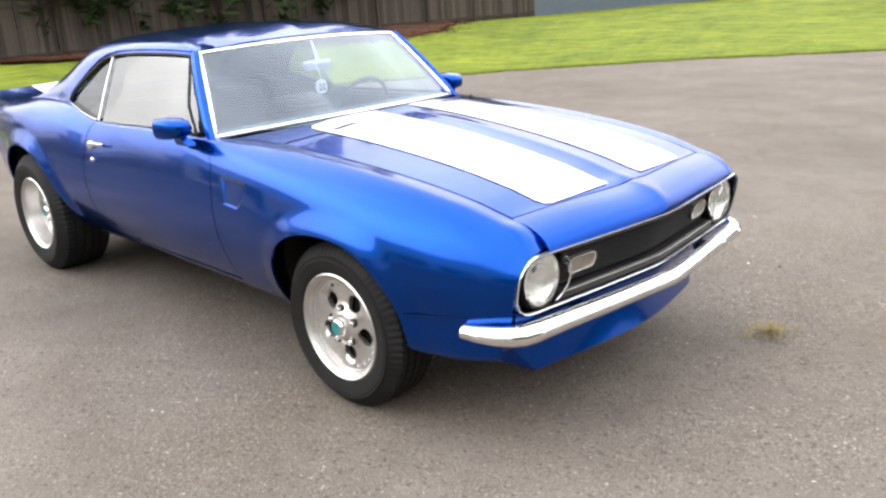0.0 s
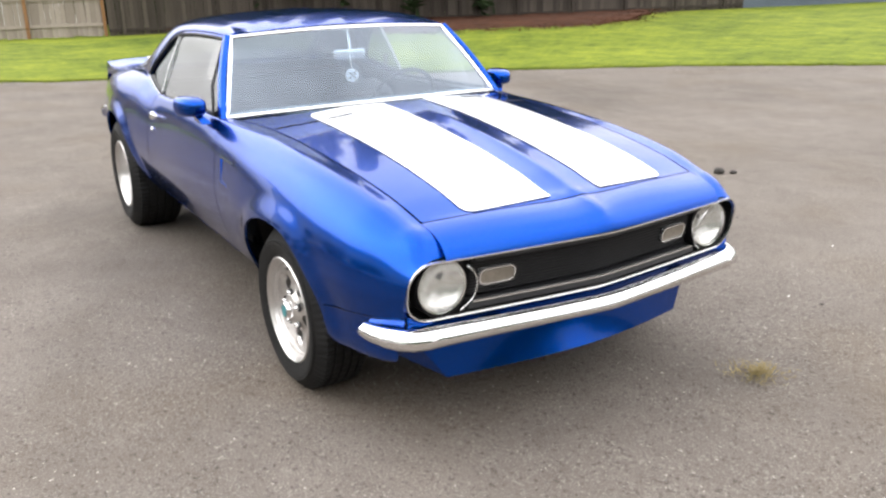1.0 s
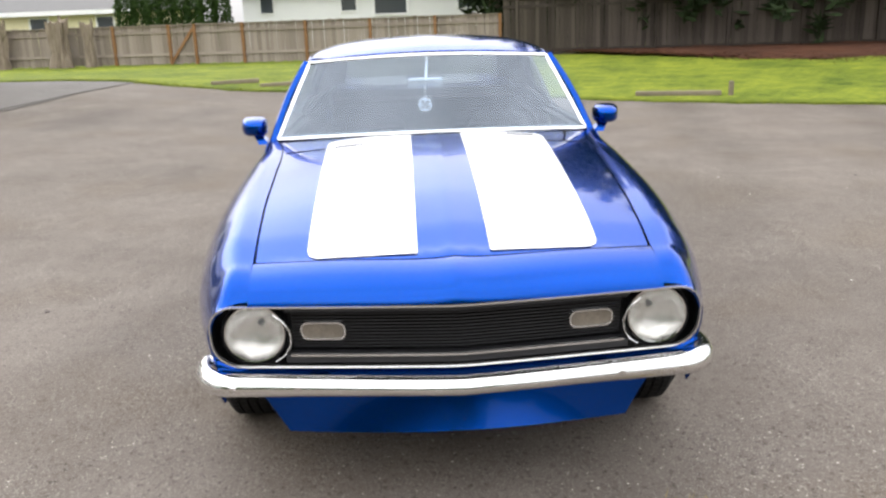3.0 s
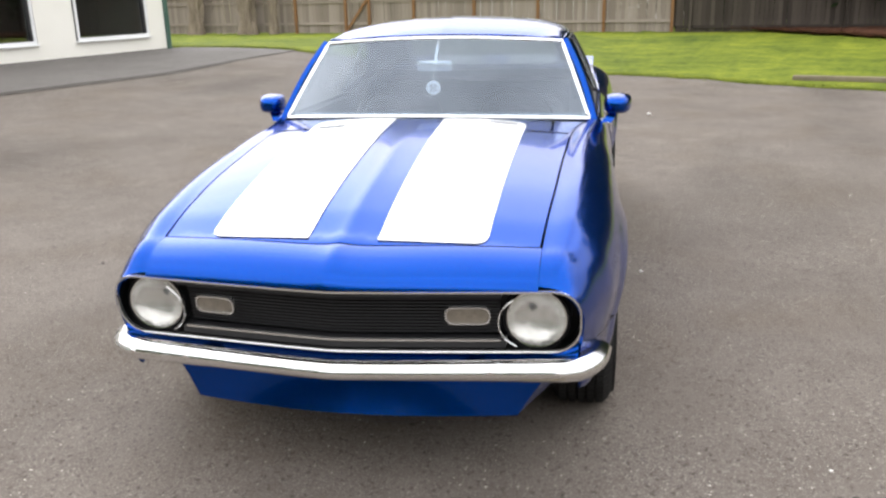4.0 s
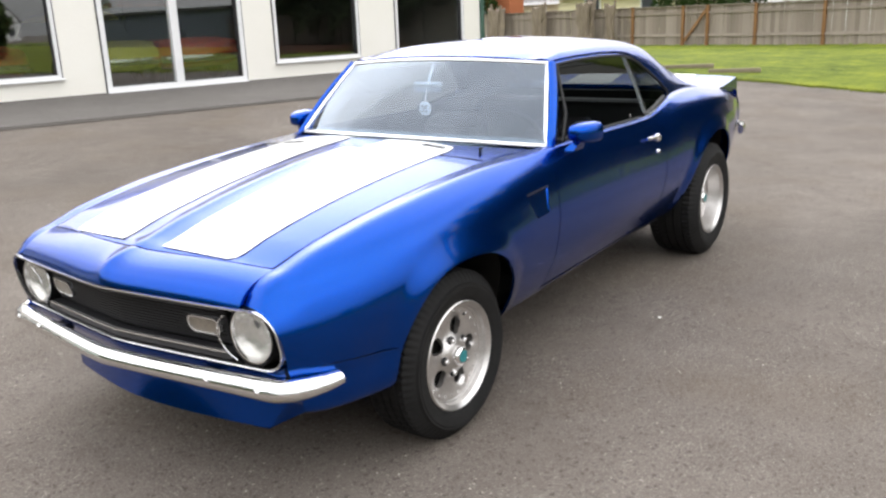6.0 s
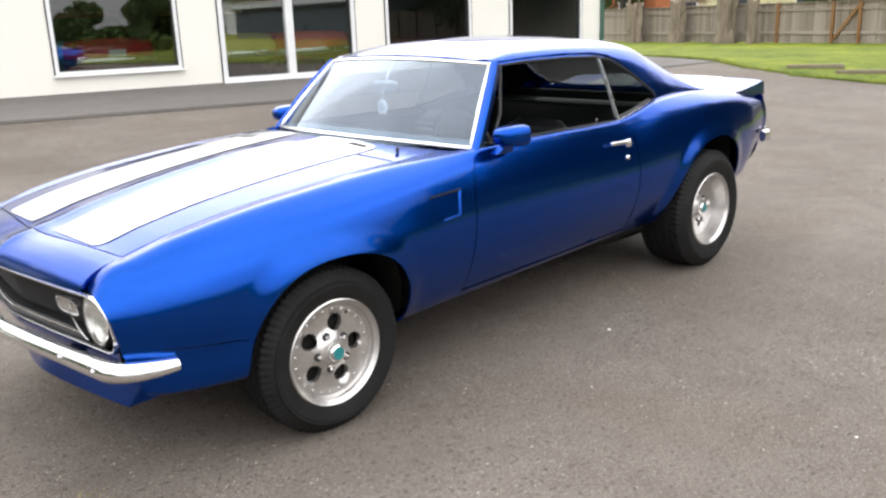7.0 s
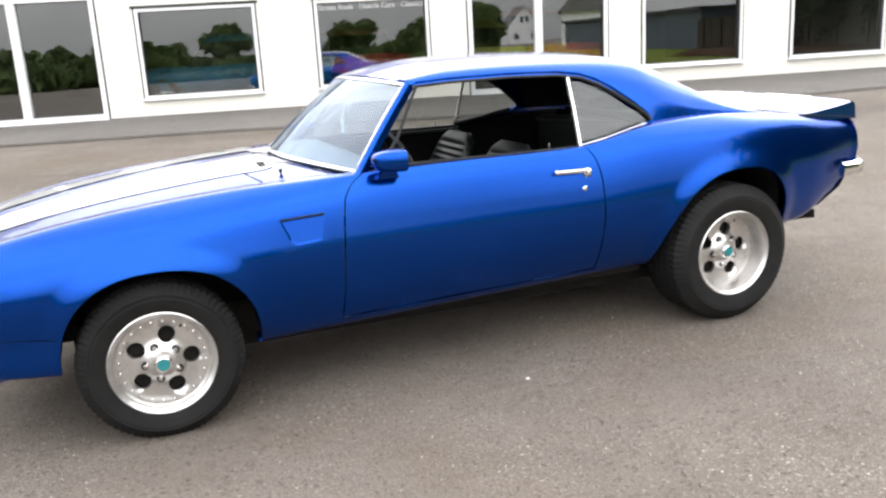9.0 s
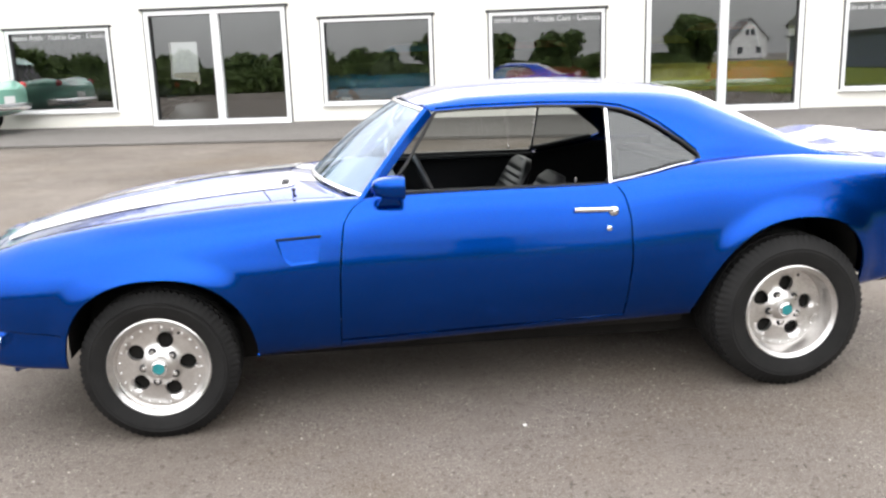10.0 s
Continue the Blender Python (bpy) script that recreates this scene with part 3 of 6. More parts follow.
def rounded(x0, x1, y0, y1, r, k=5):
    out = []
    for cx, cy, a0 in ((x1 - r, y1 - r, 0), (x0 + r, y1 - r, 90), (x0 + r, y0 + r, 180), (x1 - r, y0 + r, 270)):
        out += [(cx + r * math.cos(radians(a0 + 90 * i / k)), cy + r * math.sin(radians(a0 + 90 * i / k))) for i in range(k + 1)]
    return out


for sg in (1, -1):
    sp = [(2.070, 0.112), (2.062, 0.30), (2.052, 0.42), (2.035, 0.443), (2.005, 0.452), (1.4, 0.462), (0.86, 0.474), (0.815, 0.466), (0.79, 0.44), (0.785, 0.30), (0.815, 0.108), (1.4, 0.110)]
    me = skin(hood_at, [(x, y * sg) for x, y in sp][:: sg], 0.03, thick=0.0, offset=0.0035)
    link("racing_stripe", me, M["white"], hood, "broad white hood stripe")
    # small louvres in the stripe's rear outer corner
    for i in range(9):
        x0, y0 = 0.832 if sg > 0 else 0.93, (0.322 + 0.0135 * i) * sg
        bm = box_bm(x0 - 0.018, x0 + 0.018, y0 - 0.0035, y0 + 0.0035, hood_z(x0, y0) - 0.002, hood_z(x0, y0) + 0.0060, 0.001, 1)
        part("louvre", bm, M["greygrille"], hood)

# cowl between hood and windscreen
WS_B = lambda w: np.array((0.722 - 0.232 * w * w, 0.754 * w, 1.003 - 0.036 * w * w))  # noqa: E731
WS_T = lambda w: np.array((0.290 - 0.088 * w * w, 0.603 * w, 1.342 - 0.024 * w * w))  # noqa: E731


def cowl_at(u, v):
    a = WS_B(u) + (0.0, 0, -0.012)
    y = 0.725 * u
    xr = hood_rear(y) - 0.004
    b = np.array((xr, y, hood_z(xr, y) - 0.004))
    return a + (b - a) * (1 - v)


cowl = link("cowl_panel", skin(cowl_at, [(-1, 0), (1, 0), (1, 1), (-1, 1)], 0.06, (1.0, 1.0), thick=0.02), M["paint"], car, "blue cowl panel below the windscreen")
for sg in (1, -1):
    me = skin(cowl_at, [(0.15 * sg, 0.02), (0.46 * sg, 0.02), (0.41 * sg, 0.95), (0.135 * sg, 0.95)][:: sg], 0.06, (1.0, 1.0), thick=0.0, offset=0.002)
    link("racing_stripe", me, M["white"], cowl)
    # rear seam of the hood
    bm = sweep([(x, y * sg, hood_z(x, y) + 0.0005) for x, y in ((0.925, 0.478), (0.915, 0.52), (0.903, 0.57), (0.890, 0.62), (0.880, 0.655))], circle(0.0026, 6))
    part("seam", bm, M["grille"], hood, "", True)
turned("washer_jet", [(0.0001, 0.022), (0.008, 0.021), (0.011, 0.015), (0.006, 0.010), (0.005, 0.0)], M["grille"], cowl, 12, axis="z", at=(0.785, 0.585, hood_z(0.785, 0.585)), label="small black washer jet")


def grille_x(y, z=0.70):
    return 2.258 - 0.086 * (abs(y) / 0.737) ** 1.15 - 0.2 * (0.70 - z)


def nose_at(u, v):
    a = np.array((hood_front(u) + 0.002, u, hood_z(hood_front(u), u) - 0.001))
    b = np.array((grille_x(u), u, 0.706 - 0.008 * (abs(u) / 0.62)))
    peak = 0.010 * math.exp(-abs(u) / 0.04)
    c = np.array((b[0] - 0.018, u, a[2] - 0.020 + peak))
    p = (1 - v) ** 2 * a + 2 * v * (1 - v) * c + v * v * b
    return (p[0], p[1], p[2])


link("nose_panel", skin(lambda u, v: nose_at(v, 1 - u), [(0, -0.6165), (1, -0.6165), (1, 0.6165), (0, 0.6165)], 0.035, (3.6, 1.0), flip=True), M["paint"], car, "blue nose panel above the grille")


# ---- grille ----
def front_at(y, z, back=0.0):
    return (grille_x(y, z) - back, y, z)


GTOP, GBOT, GEND, GR = 0.700, 0.498, 0.742, 0.080
loop = []
for cx, cz, a0 in ((GEND - GR, GTOP - GR, 0), (-GEND + GR, GTOP - GR, 90), (-GEND + GR, GBOT + GR, 180), (GEND - GR, GBOT + GR, 270)):
    loop += [(cx + GR * math.cos(radians(a0 + 15 * i)), cz + GR * math.sin(radians(a0 + 15 * i))) for i in range(7)]
loop = dense(loop, 0.05)


def ring(name, lp, wide, deep, material, parent, fwd=0.004, label=""):
    """A trim ring that follows a loop on the raked front."""
    bm = bmesh.new()
    n = len(lp)
    cy, cz = sum(p[0] for p in lp) / n, sum(p[1] for p in lp) / n
    rows = []
    for i, (y, z) in enumerate(lp):
        (ay, az), (by, bz) = lp[i - 1], lp[(i + 1) % n]
        t = Vector((by - ay, bz - az)).normalized()
        nn = Vector((t.y, -t.x))
        x = grille_x(y, z) + fwd
        rows.append([bm.verts.new(p) for p in ((x - deep, y + nn.x * wide / 2, z + nn.y * wide / 2), (x, y + nn.x * wide / 2, z + nn.y * wide / 2), (x, y - nn.x * wide / 2, z - nn.y * wide / 2), (x - deep, y - nn.x * wide / 2, z - nn.y * wide / 2))])
    for i in range(n):
        a, b = rows[i], rows[(i + 1) % n]
        for j in range(3):
            bm.faces.new((a[j], a[j + 1], b[j + 1], b[j]))
    return part(name, bm, material, parent, label, True, 50)


# dark bowl behind everything
bm = bmesh.new()
fr = [bm.verts.new(front_at(y, z)) for y, z in loop]
bk = [bm.verts.new(front_at(y * 0.995, 0.596 + (z - 0.596) * 0.97, 0.07)) for y, z in loop]
for i in range(len(loop)):
    j = (i + 1) % len(loop)
    bm.faces.new((fr[i], fr[j], bk[j], bk[i]))
bmesh.ops.triangle_fill(bm, edges=[e for e in bm.edges if e.verts[0] in bk and e.verts[1] in bk], use_beauty=True)
front = part("grille", bm, M["grille"], car, "black grille with fine bars and silver trim")
ring("trim_ring", loop, 0.005, 0.014, M["bright"], front, 0.005, "thin silver surround")

# horizontal bars, raked with the nose
def hbar(y0, y1, z, deep, h, back, material, name, parent, k=16):
    path = [front_at(y0 + (y1 - y0) * i / k, z, back) for i in range(k + 1)]
    bm = bmesh.new()
    rows = [[bm.verts.new((x + dx, y, zz + dz)) for dx, dz in ((-deep, -h / 2), (0, -h / 2), (0, h / 2), (-deep, h / 2))] for x, y, zz in path]
    for a, b in zip(rows, rows[1:]):
        for j in range(4):
            bm.faces.new((a[j], a[(j + 1) % 4], b[(j + 1) % 4], b[j]))
    bm.faces.new(rows[0][::-1])
    bm.faces.new(rows[-1])
    return part(name, bm, material, parent)


for i in range(13):
    hbar(-0.50, 0.50, 0.548 + 0.0112 * i, 0.02, 0.0042, 0.048, M["greygrille"], "grille_bar", front)
hbar(-0.52, 0.52, 0.521, 0.05, 0.022, 0.006, M["greygrille"], "lower_shelf", front)
hbar(-0.505, 0.505, 0.5345, 0.012, 0.006, 0.004, M["bright"], "lower_trim", front)
hbar(-0.51, 0.51, 0.688, 0.02, 0.012, 0.006, M["greygrille"], "upper_trim", front)


for sg in (1, -1):
    hy, hz, hx = 0.611 * sg, 0.602, 2.158
    lampshell = turned("headlight", [(0.101, -0.06), (0.101, -0.012), (0.099, -0.006), (0.096, -0.010), (0.094, -0.02)], M["grille"], car, 48, axis="x", at=(hx - 0.004, hy, hz), label="round sealed-beam headlight in black bezel")
    turned("retaining_ring", [(0.093, -0.03), (0.093, -0.002), (0.090, 0.003), (0.086, 0.002), (0.083, -0.006)], M["chrome"], lampshell, 48, axis="x", at=(hx - 0.012, hy, hz), label="chrome retaining ring")
    turned("reflector", [(0.086, -0.012), (0.075, -0.026), (0.05, -0.039), (0.02, -0.047), (0.0001, -0.048)], M["reflector"], lampshell, 40, axis="x", at=(hx - 0.008, hy, hz))
    turned("lens", [(0.086, -0.012), (0.078, 0.002), (0.06, 0.014), (0.035, 0.022), (0.0001, 0.025)], M["lens"], lampshell, 40, axis="x", at=(hx - 0.008, hy, hz), label="fluted clear glass lens")
    # curved silver edge between lamp and grille
    bm = sweep([(grille_x(0.611 - 0.112 * math.cos(radians(a)), hz + 0.1 * math.sin(radians(a))) - 0.002, (0.611 - 0.112 * math.cos(radians(a))) * sg, hz + 0.104 * math.sin(radians(a)) * 0.92 - 0.006) for a in range(-58, 60, 8)], circle(0.0026, 6))
    part("trim_edge", bm, M["bright"], lampshell, "silver trim edge", True)
    # parking lamp
    py, pz, w, h = 0.405 * sg, 0.606, 0.068, 0.030
    pl = rounded(py - w, py + w, pz - h, pz + h, 0.024)
    bm = bmesh.new()
    back = [bm.verts.new(front_at(y, z, 0.075)) for y, z in pl]
    frt = [bm.verts.new(front_at(y, z, 0.034)) for y, z in pl]
    inn = [bm.verts.new(front_at(py + (y - py) * 0.92, pz + (z - pz) * 0.83, 0.034)) for y, z in pl]
    inb = [bm.verts.new(front_at(py + (y - py) * 0.91, pz + (z - pz) * 0.82, 0.042)) for y, z in pl]
    for i in range(len(pl)):
        j = (i + 1) % len(pl)
        for a, b in ((back, frt), (frt, inn), (inn, inb)):
            bm.faces.new((a[i], a[j], b[j], b[i]))
    plamp = part("parking_lamp", bm, M["bright"], car, "small rectangular parking lamp with silver frame", True, 40)
    M.setdefault("parklens", vary(mat("parking_lens", (0.2, 0.17, 0.14), 0.3, 0.0, 0.3), (30.0, 140.0), (0.5, 0.5), (0.11, 0.095, 0.075), (0.25, 0.215, 0.17)))
    bm = bmesh.new()
    bm.faces.new([bm.verts.new(front_at(py + (y - py) * 0.915, pz + (z - pz) * 0.825, 0.039)) for y, z in pl])
    part("lens", bm, M["parklens"], plamp, "clear ribbed lens")

# valance between grille and bumper, and down behind it
bm = bmesh.new()
rows = []
for i in range(33):
    y = -0.735 + 1.47 * i / 32
    e = max(0.0, abs(y) - 0.66) / 0.085
    rows.append([bm.verts.new((grille_x(y, max(z, 0.44)) + dx, y, z)) for dx, z in ((-0.02, GBOT - 0.004 + 0.05 * e * e), (0.0, GBOT - 0.010 + 0.03 * e * e), (0.004, 0.47), (-0.012, 0.445), (-0.03, 0.40), (-0.06, 0.365))])
for a, b in zip(rows, rows[1:]):
    for j in range(5):
        bm.faces.new((a[j], a[j + 1], b[j + 1], b[j]))
part("front_valance", bm, M["paint"], car, "blue front valance", True, 60)

# chin spoiler
bm = bmesh.new()
rows = []
N = 24
for i in range(N + 1):
    k = -1 + 2 * i / N
    a = abs(k)
    top = (2.118 - 0.10 * a**1.2, 0.645 * k, 0.392 - 0.02 * a)
    bot = (2.158 - 0.105 * a**1.4, 0.546 * k, 0.254 - 0.024 * a)
    rows.append([bm.verts.new(top), bm.verts.new(((top[0] + bot[0]) / 2 - 0.006, (top[1] + bot[1]) / 2, (top[2] + bot[2]) / 2)), bm.verts.new(bot), bm.verts.new((bot[0] - 0.012, bot[1], bot[2] - 0.004)), bm.verts.new((bot[0] - 0.05, bot[1] * 0.98, bot[2] + 0.02)), bm.verts.new((top[0] - 0.03, top[1] * 0.98, top[2]))])
for a, b in zip(rows, rows[1:]):
    for j in range(5):
        bm.faces.new((a[j], a[j + 1], b[j + 1], b[j]))
for sg, row in ((-1, rows[0]), (1, rows[-1])):
    e1 = bm.verts.new((1.84, 0.72 * sg, 0.375))
    e2 = bm.verts.new((1.83, 0.70 * sg, 0.31))
    f = (row[0], row[1], e1)
    bm.faces.new(f)
    bm.faces.new((row[1], row[2], e2, e1))
part("chin_spoiler", bm, M["paint"], car, "blue chin spoiler under the bumper", True, 35)

# chrome front bumper
def bumper_path(h):
    pts = []
    for i in range(-24, 25):
        k = i / 24
        a = abs(k)
        if a < 0.80:
            y = 0.70 * a / 0.80
            x = 2.268 - 0.096 * (y / 0.70) ** 1.2
        else:
            t = (a - 0.80) / 0.20
            y = 0.70 + 0.105 * math.sin(t * math.pi / 2)
            x = 2.172 - 0.035 * t - 0.160 * (1 - math.cos(t * math.pi / 2))
        pts.append((x, math.copysign(y, k), 0.457 - 0.008 * a**3))
    return pts


def bumper_prof(t):
    a = abs(2 * t - 1)
    k = 1.0 if a < 0.82 else 1.0 - 0.35 * ((a - 0.82) / 0.18) ** 2
    h = (0.0285 + 0.009 * a * a) * k
    pr = [(0.0, -h), (0.013, -h * 0.93), (0.028, -h * 0.55), (0.034, 0.0), (0.028, h * 0.55), (0.013, h * 0.93), (0.0, h), (-0.012, h * 0.8), (-0.016, 0), (-0.012, -h * 0.8)]
    return [(s_ - 0.22 * h_, h_) for s_, h_ in pr]


bumper = part("front_bumper", sweep(bumper_path(0), bumper_prof), M["chrome"], car, "chrome front bumper with pitted ends", True, 60)
for sg in (1, -1):
    for yb, zb in ((0.482, 0.458), (0.68, 0.452)):
        xb = 2.268 - 0.096 * (yb / 0.70) ** 1.2 + 0.028
        turned("bumper_bolt", [(0.013, -0.006), (0.013, 0.003), (0.008, 0.008), (0.0001, 0.009)], M["chrome"], bumper, 12, axis="x", at=(xb, yb * sg, zb))
    bm = box_bm(2.10, 2.19, 0.40 * sg, 0.46 * sg, 0.435, 0.462)
    part("bracket", bm, M["under"], bumper)

# ---- roof, pillars and glass ----
ROOF0 = curve_fn([(-1.85, 0, 1.0339), (-1.62, 0, 1.0659), (-1.3, 0, 1.2289), (-1.12, 0, 1.3336), (-1, 0, 1.388), (-0.8, 0, 1.414), (-0.4, 0, 1.428), (0, 0, 1.416), (0.16, 0, 1.387), (0.31, 0, 1.345)])
ROOF1 = curve_fn([(-1.85, 0.33, 1.0333), (-1.62, 0.34, 1.0673), (-1.3, 0.33, 1.2253), (-1.12, 0.325, 1.3212), (-1, 0.32, 1.372), (-0.8, 0.32, 1.399), (-0.4, 0.32, 1.413), (0, 0.315, 1.401), (0.16, 0.312, 1.375), (0.31, 0.31, 1.336)])
ROOF2 = curve_fn([(-1.85, 0.6, 1.0371), (-1.62, 0.575, 1.0801), (-1.3, 0.535, 1.2241), (-1.12, 0.522, 1.3034), (-1, 0.518, 1.346), (-0.8, 0.516, 1.372), (-0.4, 0.516, 1.385), (0, 0.51, 1.376), (0.14, 0.503, 1.354), (0.26, 0.495, 1.328)])
ROOF3 = curve_fn([(-1.85, 0.645, 1.0405), (-1.62, 0.645, 1.0755), (-1.3, 0.628, 1.1724), (-1.12, 0.622, 1.2368), (-1, 0.618, 1.276), (-0.8, 0.615, 1.31), (-0.4, 0.618, 1.33), (0, 0.612, 1.329), (0.2, 0.602, 1.3188)])
ROOF4 = curve_fn([(-1.85, 0.655, 1.042), (-1.62, 0.662, 1.07), (-1.3, 0.675, 1.115), (-1.12, 0.685, 1.15), (-1.0, 0.69, 1.165), (-0.8, 0.692, 1.17), (-0.4, 0.70, 1.165), (0.0, 0.70, 1.16), (0.2, 0.69, 1.15)])
TOP = [ROOF0, ROOF1, ROOF2, ROOF3, ROOF4, BELT]


def top_at(x, s):
    y, z = section(TOP, x, s)
    return (x, y, z)


def ts(x, z):
    return s_at(x, z, TOP, 2.6, 5.0)


WIN_TOP = [(0.16, 3.10), (0.0, 3.09), (-0.3, 3.08), (-0.55, 3.09), (-0.66, ts(-0.66, 1.298)), (-0.74, ts(-0.74, 1.268)), (-0.82, ts(-0.82, 1.222)), (-0.92, ts(-0.92, 1.152)), (-0.985, ts(-0.985, 1.098)), (-0.99, ts(-0.99, 1.078)), (-0.945, 5.0)]
roof_half = [(0.272, 0.0), (0.262, 1.0), (0.230, 2.0), (0.192, 3.0)] + WIN_TOP + [(-1.2, 5.0), (-1.5, 5.0), (-1.72, 5.0), (-1.74, 3.5), (-1.74, 2.3), (-1.655, 1.78), (-1.5, 1.75), (-1.3, 1.73), (-1.13, 1.70), (-1.075, 1.45), (-1.055, 0.8), (-1.05, 0.0)]
me = skin(top_at, roof_half[::-1], 0.035, (1.0, 4.0), thick=0.010, mirror=2)
roof = link("roof", me, M["paint"], car, "blue steel roof with wide rear pillars")
me = skin(top_at, [(0.27, 0.0), (0.22, 2.0), (0.17, 2.95), (-0.7, 2.95), (-0.95, 3.1), (-1.05, 5.0), (-1.5, 5.0), (-1.5, 1.9), (-1.10, 1.8), (-1.07, 0.0)][::-1], 0.08, (1.0, 4.0), thick=0.0, offset=-0.028, mirror=2)
link("headliner", me, M["black"], roof, "black headliner")
for sg in (1, -1):
    me = skin(side, [(-0.56, 0.05), (-1.30, 0.05), (-1.30, 3.0), (-0.97, 4.5), (-0.56, 4.5)][::-1], 0.12, (1.0, 3.4), thick=0.0, offset=-0.035, mirror=sg)
    link("quarter_card", me, M["black"], quarters[0 if sg > 0 else 1], "black rear side lining")
# rear window
me = skin(top_at, [(-1.04, 0.0), (-1.05, 0.8), (-1.07, 1.45), (-1.125, 1.71), (-1.3, 1.74), (-1.65, 1.79), (-1.66, 1.0), (-1.66, 0.0)], 0.06, (1.0, 4.0), thick=0.0, offset=-0.006, mirror=2)
link("rear_window", me, M["darkglass"], car, "dark rear window")
path = [top_at(x, s) for x, s in ((-1.66, 1.78), (-1.5, 1.75), (-1.3, 1.73), (-1.13, 1.70), (-1.075, 1.45), (-1.055, 0.8), (-1.05, 0.0))]
path = [(x, y, z + 0.003) for x, y, z in path]
path = path + [(x, -y, z) for x, y, z in path[:-1][::-1]]
part("rear_window_trim", sweep(path, circle(0.008, 6)), M["bright"], roof, "", True)

for sg in (1, -1):
    # windscreen pillar
    a, b = np.array((0.478, 0.768, 0.972)), np.array((0.182, 0.613, 1.322))
    path = [a + (b - a) * t + np.array((0, 0.010, 0.012)) * math.sin(math.pi * t) for t in np.linspace(-0.04, 0.965, 12)]
    prof = [(-0.022, -0.022), (0.022, -0.022), (0.027, -0.008), (0.022, 0.008), (-0.008, 0.012), (-0.023, 0.003)]
    bm = sweep([tuple(p * (1, sg, 1)) for p in path], [(s * 1.0, h * sg) for s, h in prof], up=(0, 1, 0))
    part("windscreen_pillar", bm, M["paint"], roof, "", True, 30)
    # dark gutter and weatherstrip over the side windows
    pts = [top_at(x, s) for x, s in WIN_TOP[:-1]]
    pts = [(0.40, 0.775, 0.985), (0.30, 0.737, 1.105)] + pts
    bm = sweep([(x, (y + 0.002) * sg, z - 0.004) for x, y, z in pts], circle(0.0075, 6))
    part("weatherstrip", bm, M["rubber_seal"], roof, "black window seal", True)
    pts = [top_at(x, s - 0.14) for x, s in WIN_TOP[:-2]]
    bm = sweep([(x, (y + 0.004) * sg, z) for x, y, z in pts], circle(0.006, 6))
    part("drip_rail", bm, M["paint"], roof, "", True)
    # bright edge of the quarter window, and its glass
    bm = sweep([(-0.575, 0.772 * sg, 0.985), (-0.585, 0.70 * sg, 1.15), (-0.592, 0.626 * sg, 1.30)], [(-0.008, -0.006), (0.008, -0.006), (0.008, 0.006), (-0.008, 0.006)], up=(1, 0, 0))
    part("quarter_window_trim", bm, M["bright"], roof, "bright upright window edge")
    bm = sweep([(x, (section(TOP, x, 5.0)[0] + 0.004) * sg, section(TOP, x, 5.0)[1] + 0.004) for x in (-0.58, -0.68, -0.78, -0.88, -0.955)], circle(0.003, 6))
    part("quarter_sill_trim", bm, M["bright"], roof, "", True)
    q = [(-0.60, 3.12)] + [p for p in WIN_TOP[4:]] + [(-0.80, 5.0), (-0.58, 5.0)]
    me = skin(top_at, q[::-1], 0.06, (1.0, 4.0), thick=0.0, offset=-0.012, mirror=sg)
    link("quarter_window", me, M["quarterglass"], car, "tinted quarter window")
# passenger side window is up
q = [(0.15, 3.12), (-0.58, 3.12), (-0.57, 5.0), (0.40, 5.0), (0.30, 4.05)]
dl = lambda x, s: (x, *((section(TOP, min(x, 0.2), s) if x < 0.2 else section(TOP, 0.2, s))))  # noqa: E731
me = skin(dl, q[::-1], 0.06, (1.0, 4.0), thick=0.0, offset=-0.010, mirror=-1)
link("side_window", me, M["sideglass"], doors[1], "raised passenger window")

# windscreen
def ws_at(w, t):
    a, b = WS_B(w), WS_T(w)
    n = np.array((0.72, 0, 0.62))
    return tuple(a + (b - a) * t + n * 0.020 * math.sin(math.pi * t) * (1 - 0.6 * w * w))


link("windscreen", skin(ws_at, [(-1, 0.0), (1, 0.0), (1, 1.0), (-1, 1.0)], 0.06, (0.8, 0.5), thick=0.0), M["screen"], car, "curved windscreen reflecting the sky")
edge = [ws_at(w, 0.012) for w in np.linspace(-0.99, 0.99, 25)] + [ws_at(0.985, t) for t in np.linspace(0.06, 0.94, 12)] + [ws_at(w, 0.985) for w in np.linspace(0.985, -0.985, 21)] + [ws_at(-0.985, t) for t in np.linspace(0.94, 0.06, 12)]
bm = sweep(edge, [(-0.0095, -0.004), (0.0095, -0.004), (0.0095, 0.004), (0.005, 0.007), (-0.005, 0.007), (-0.0095, 0.004)], closed=True, up=(0.72, 0, 0.62))
part("windscreen_trim", bm, M["bright"], car, "bright metal windscreen moulding", True, 30)
# inside mirror and a round charm hanging from it
bm = box_bm(0.305, 0.33, -0.112, 0.066, 1.178, 1.232, 0.012)
mirror = part("rear_view_mirror", bm, M["bright"], car, "inside rear-view mirror", True)
bm = sweep([(0.32, -0.02, 1.22), (0.300, -0.015, 1.27), (0.272, -0.01, 1.322)], circle(0.008, 8), up=(0, 1, 0))
part("stem", bm, M["bright"], mirror)
charm = tagged(turned("hanging_charm", [(0.0001, 0.008), (0.028, 0.008), (0.036, 0.004), (0.036, -0.004), (0.028, -0.008), (0.0001, -0.008)], M["white"], None, 24, axis="x", at=(0.345, -0.028, 1.100)), "round white charm hanging from the mirror", "charm")
charm.matrix_basis = BODY
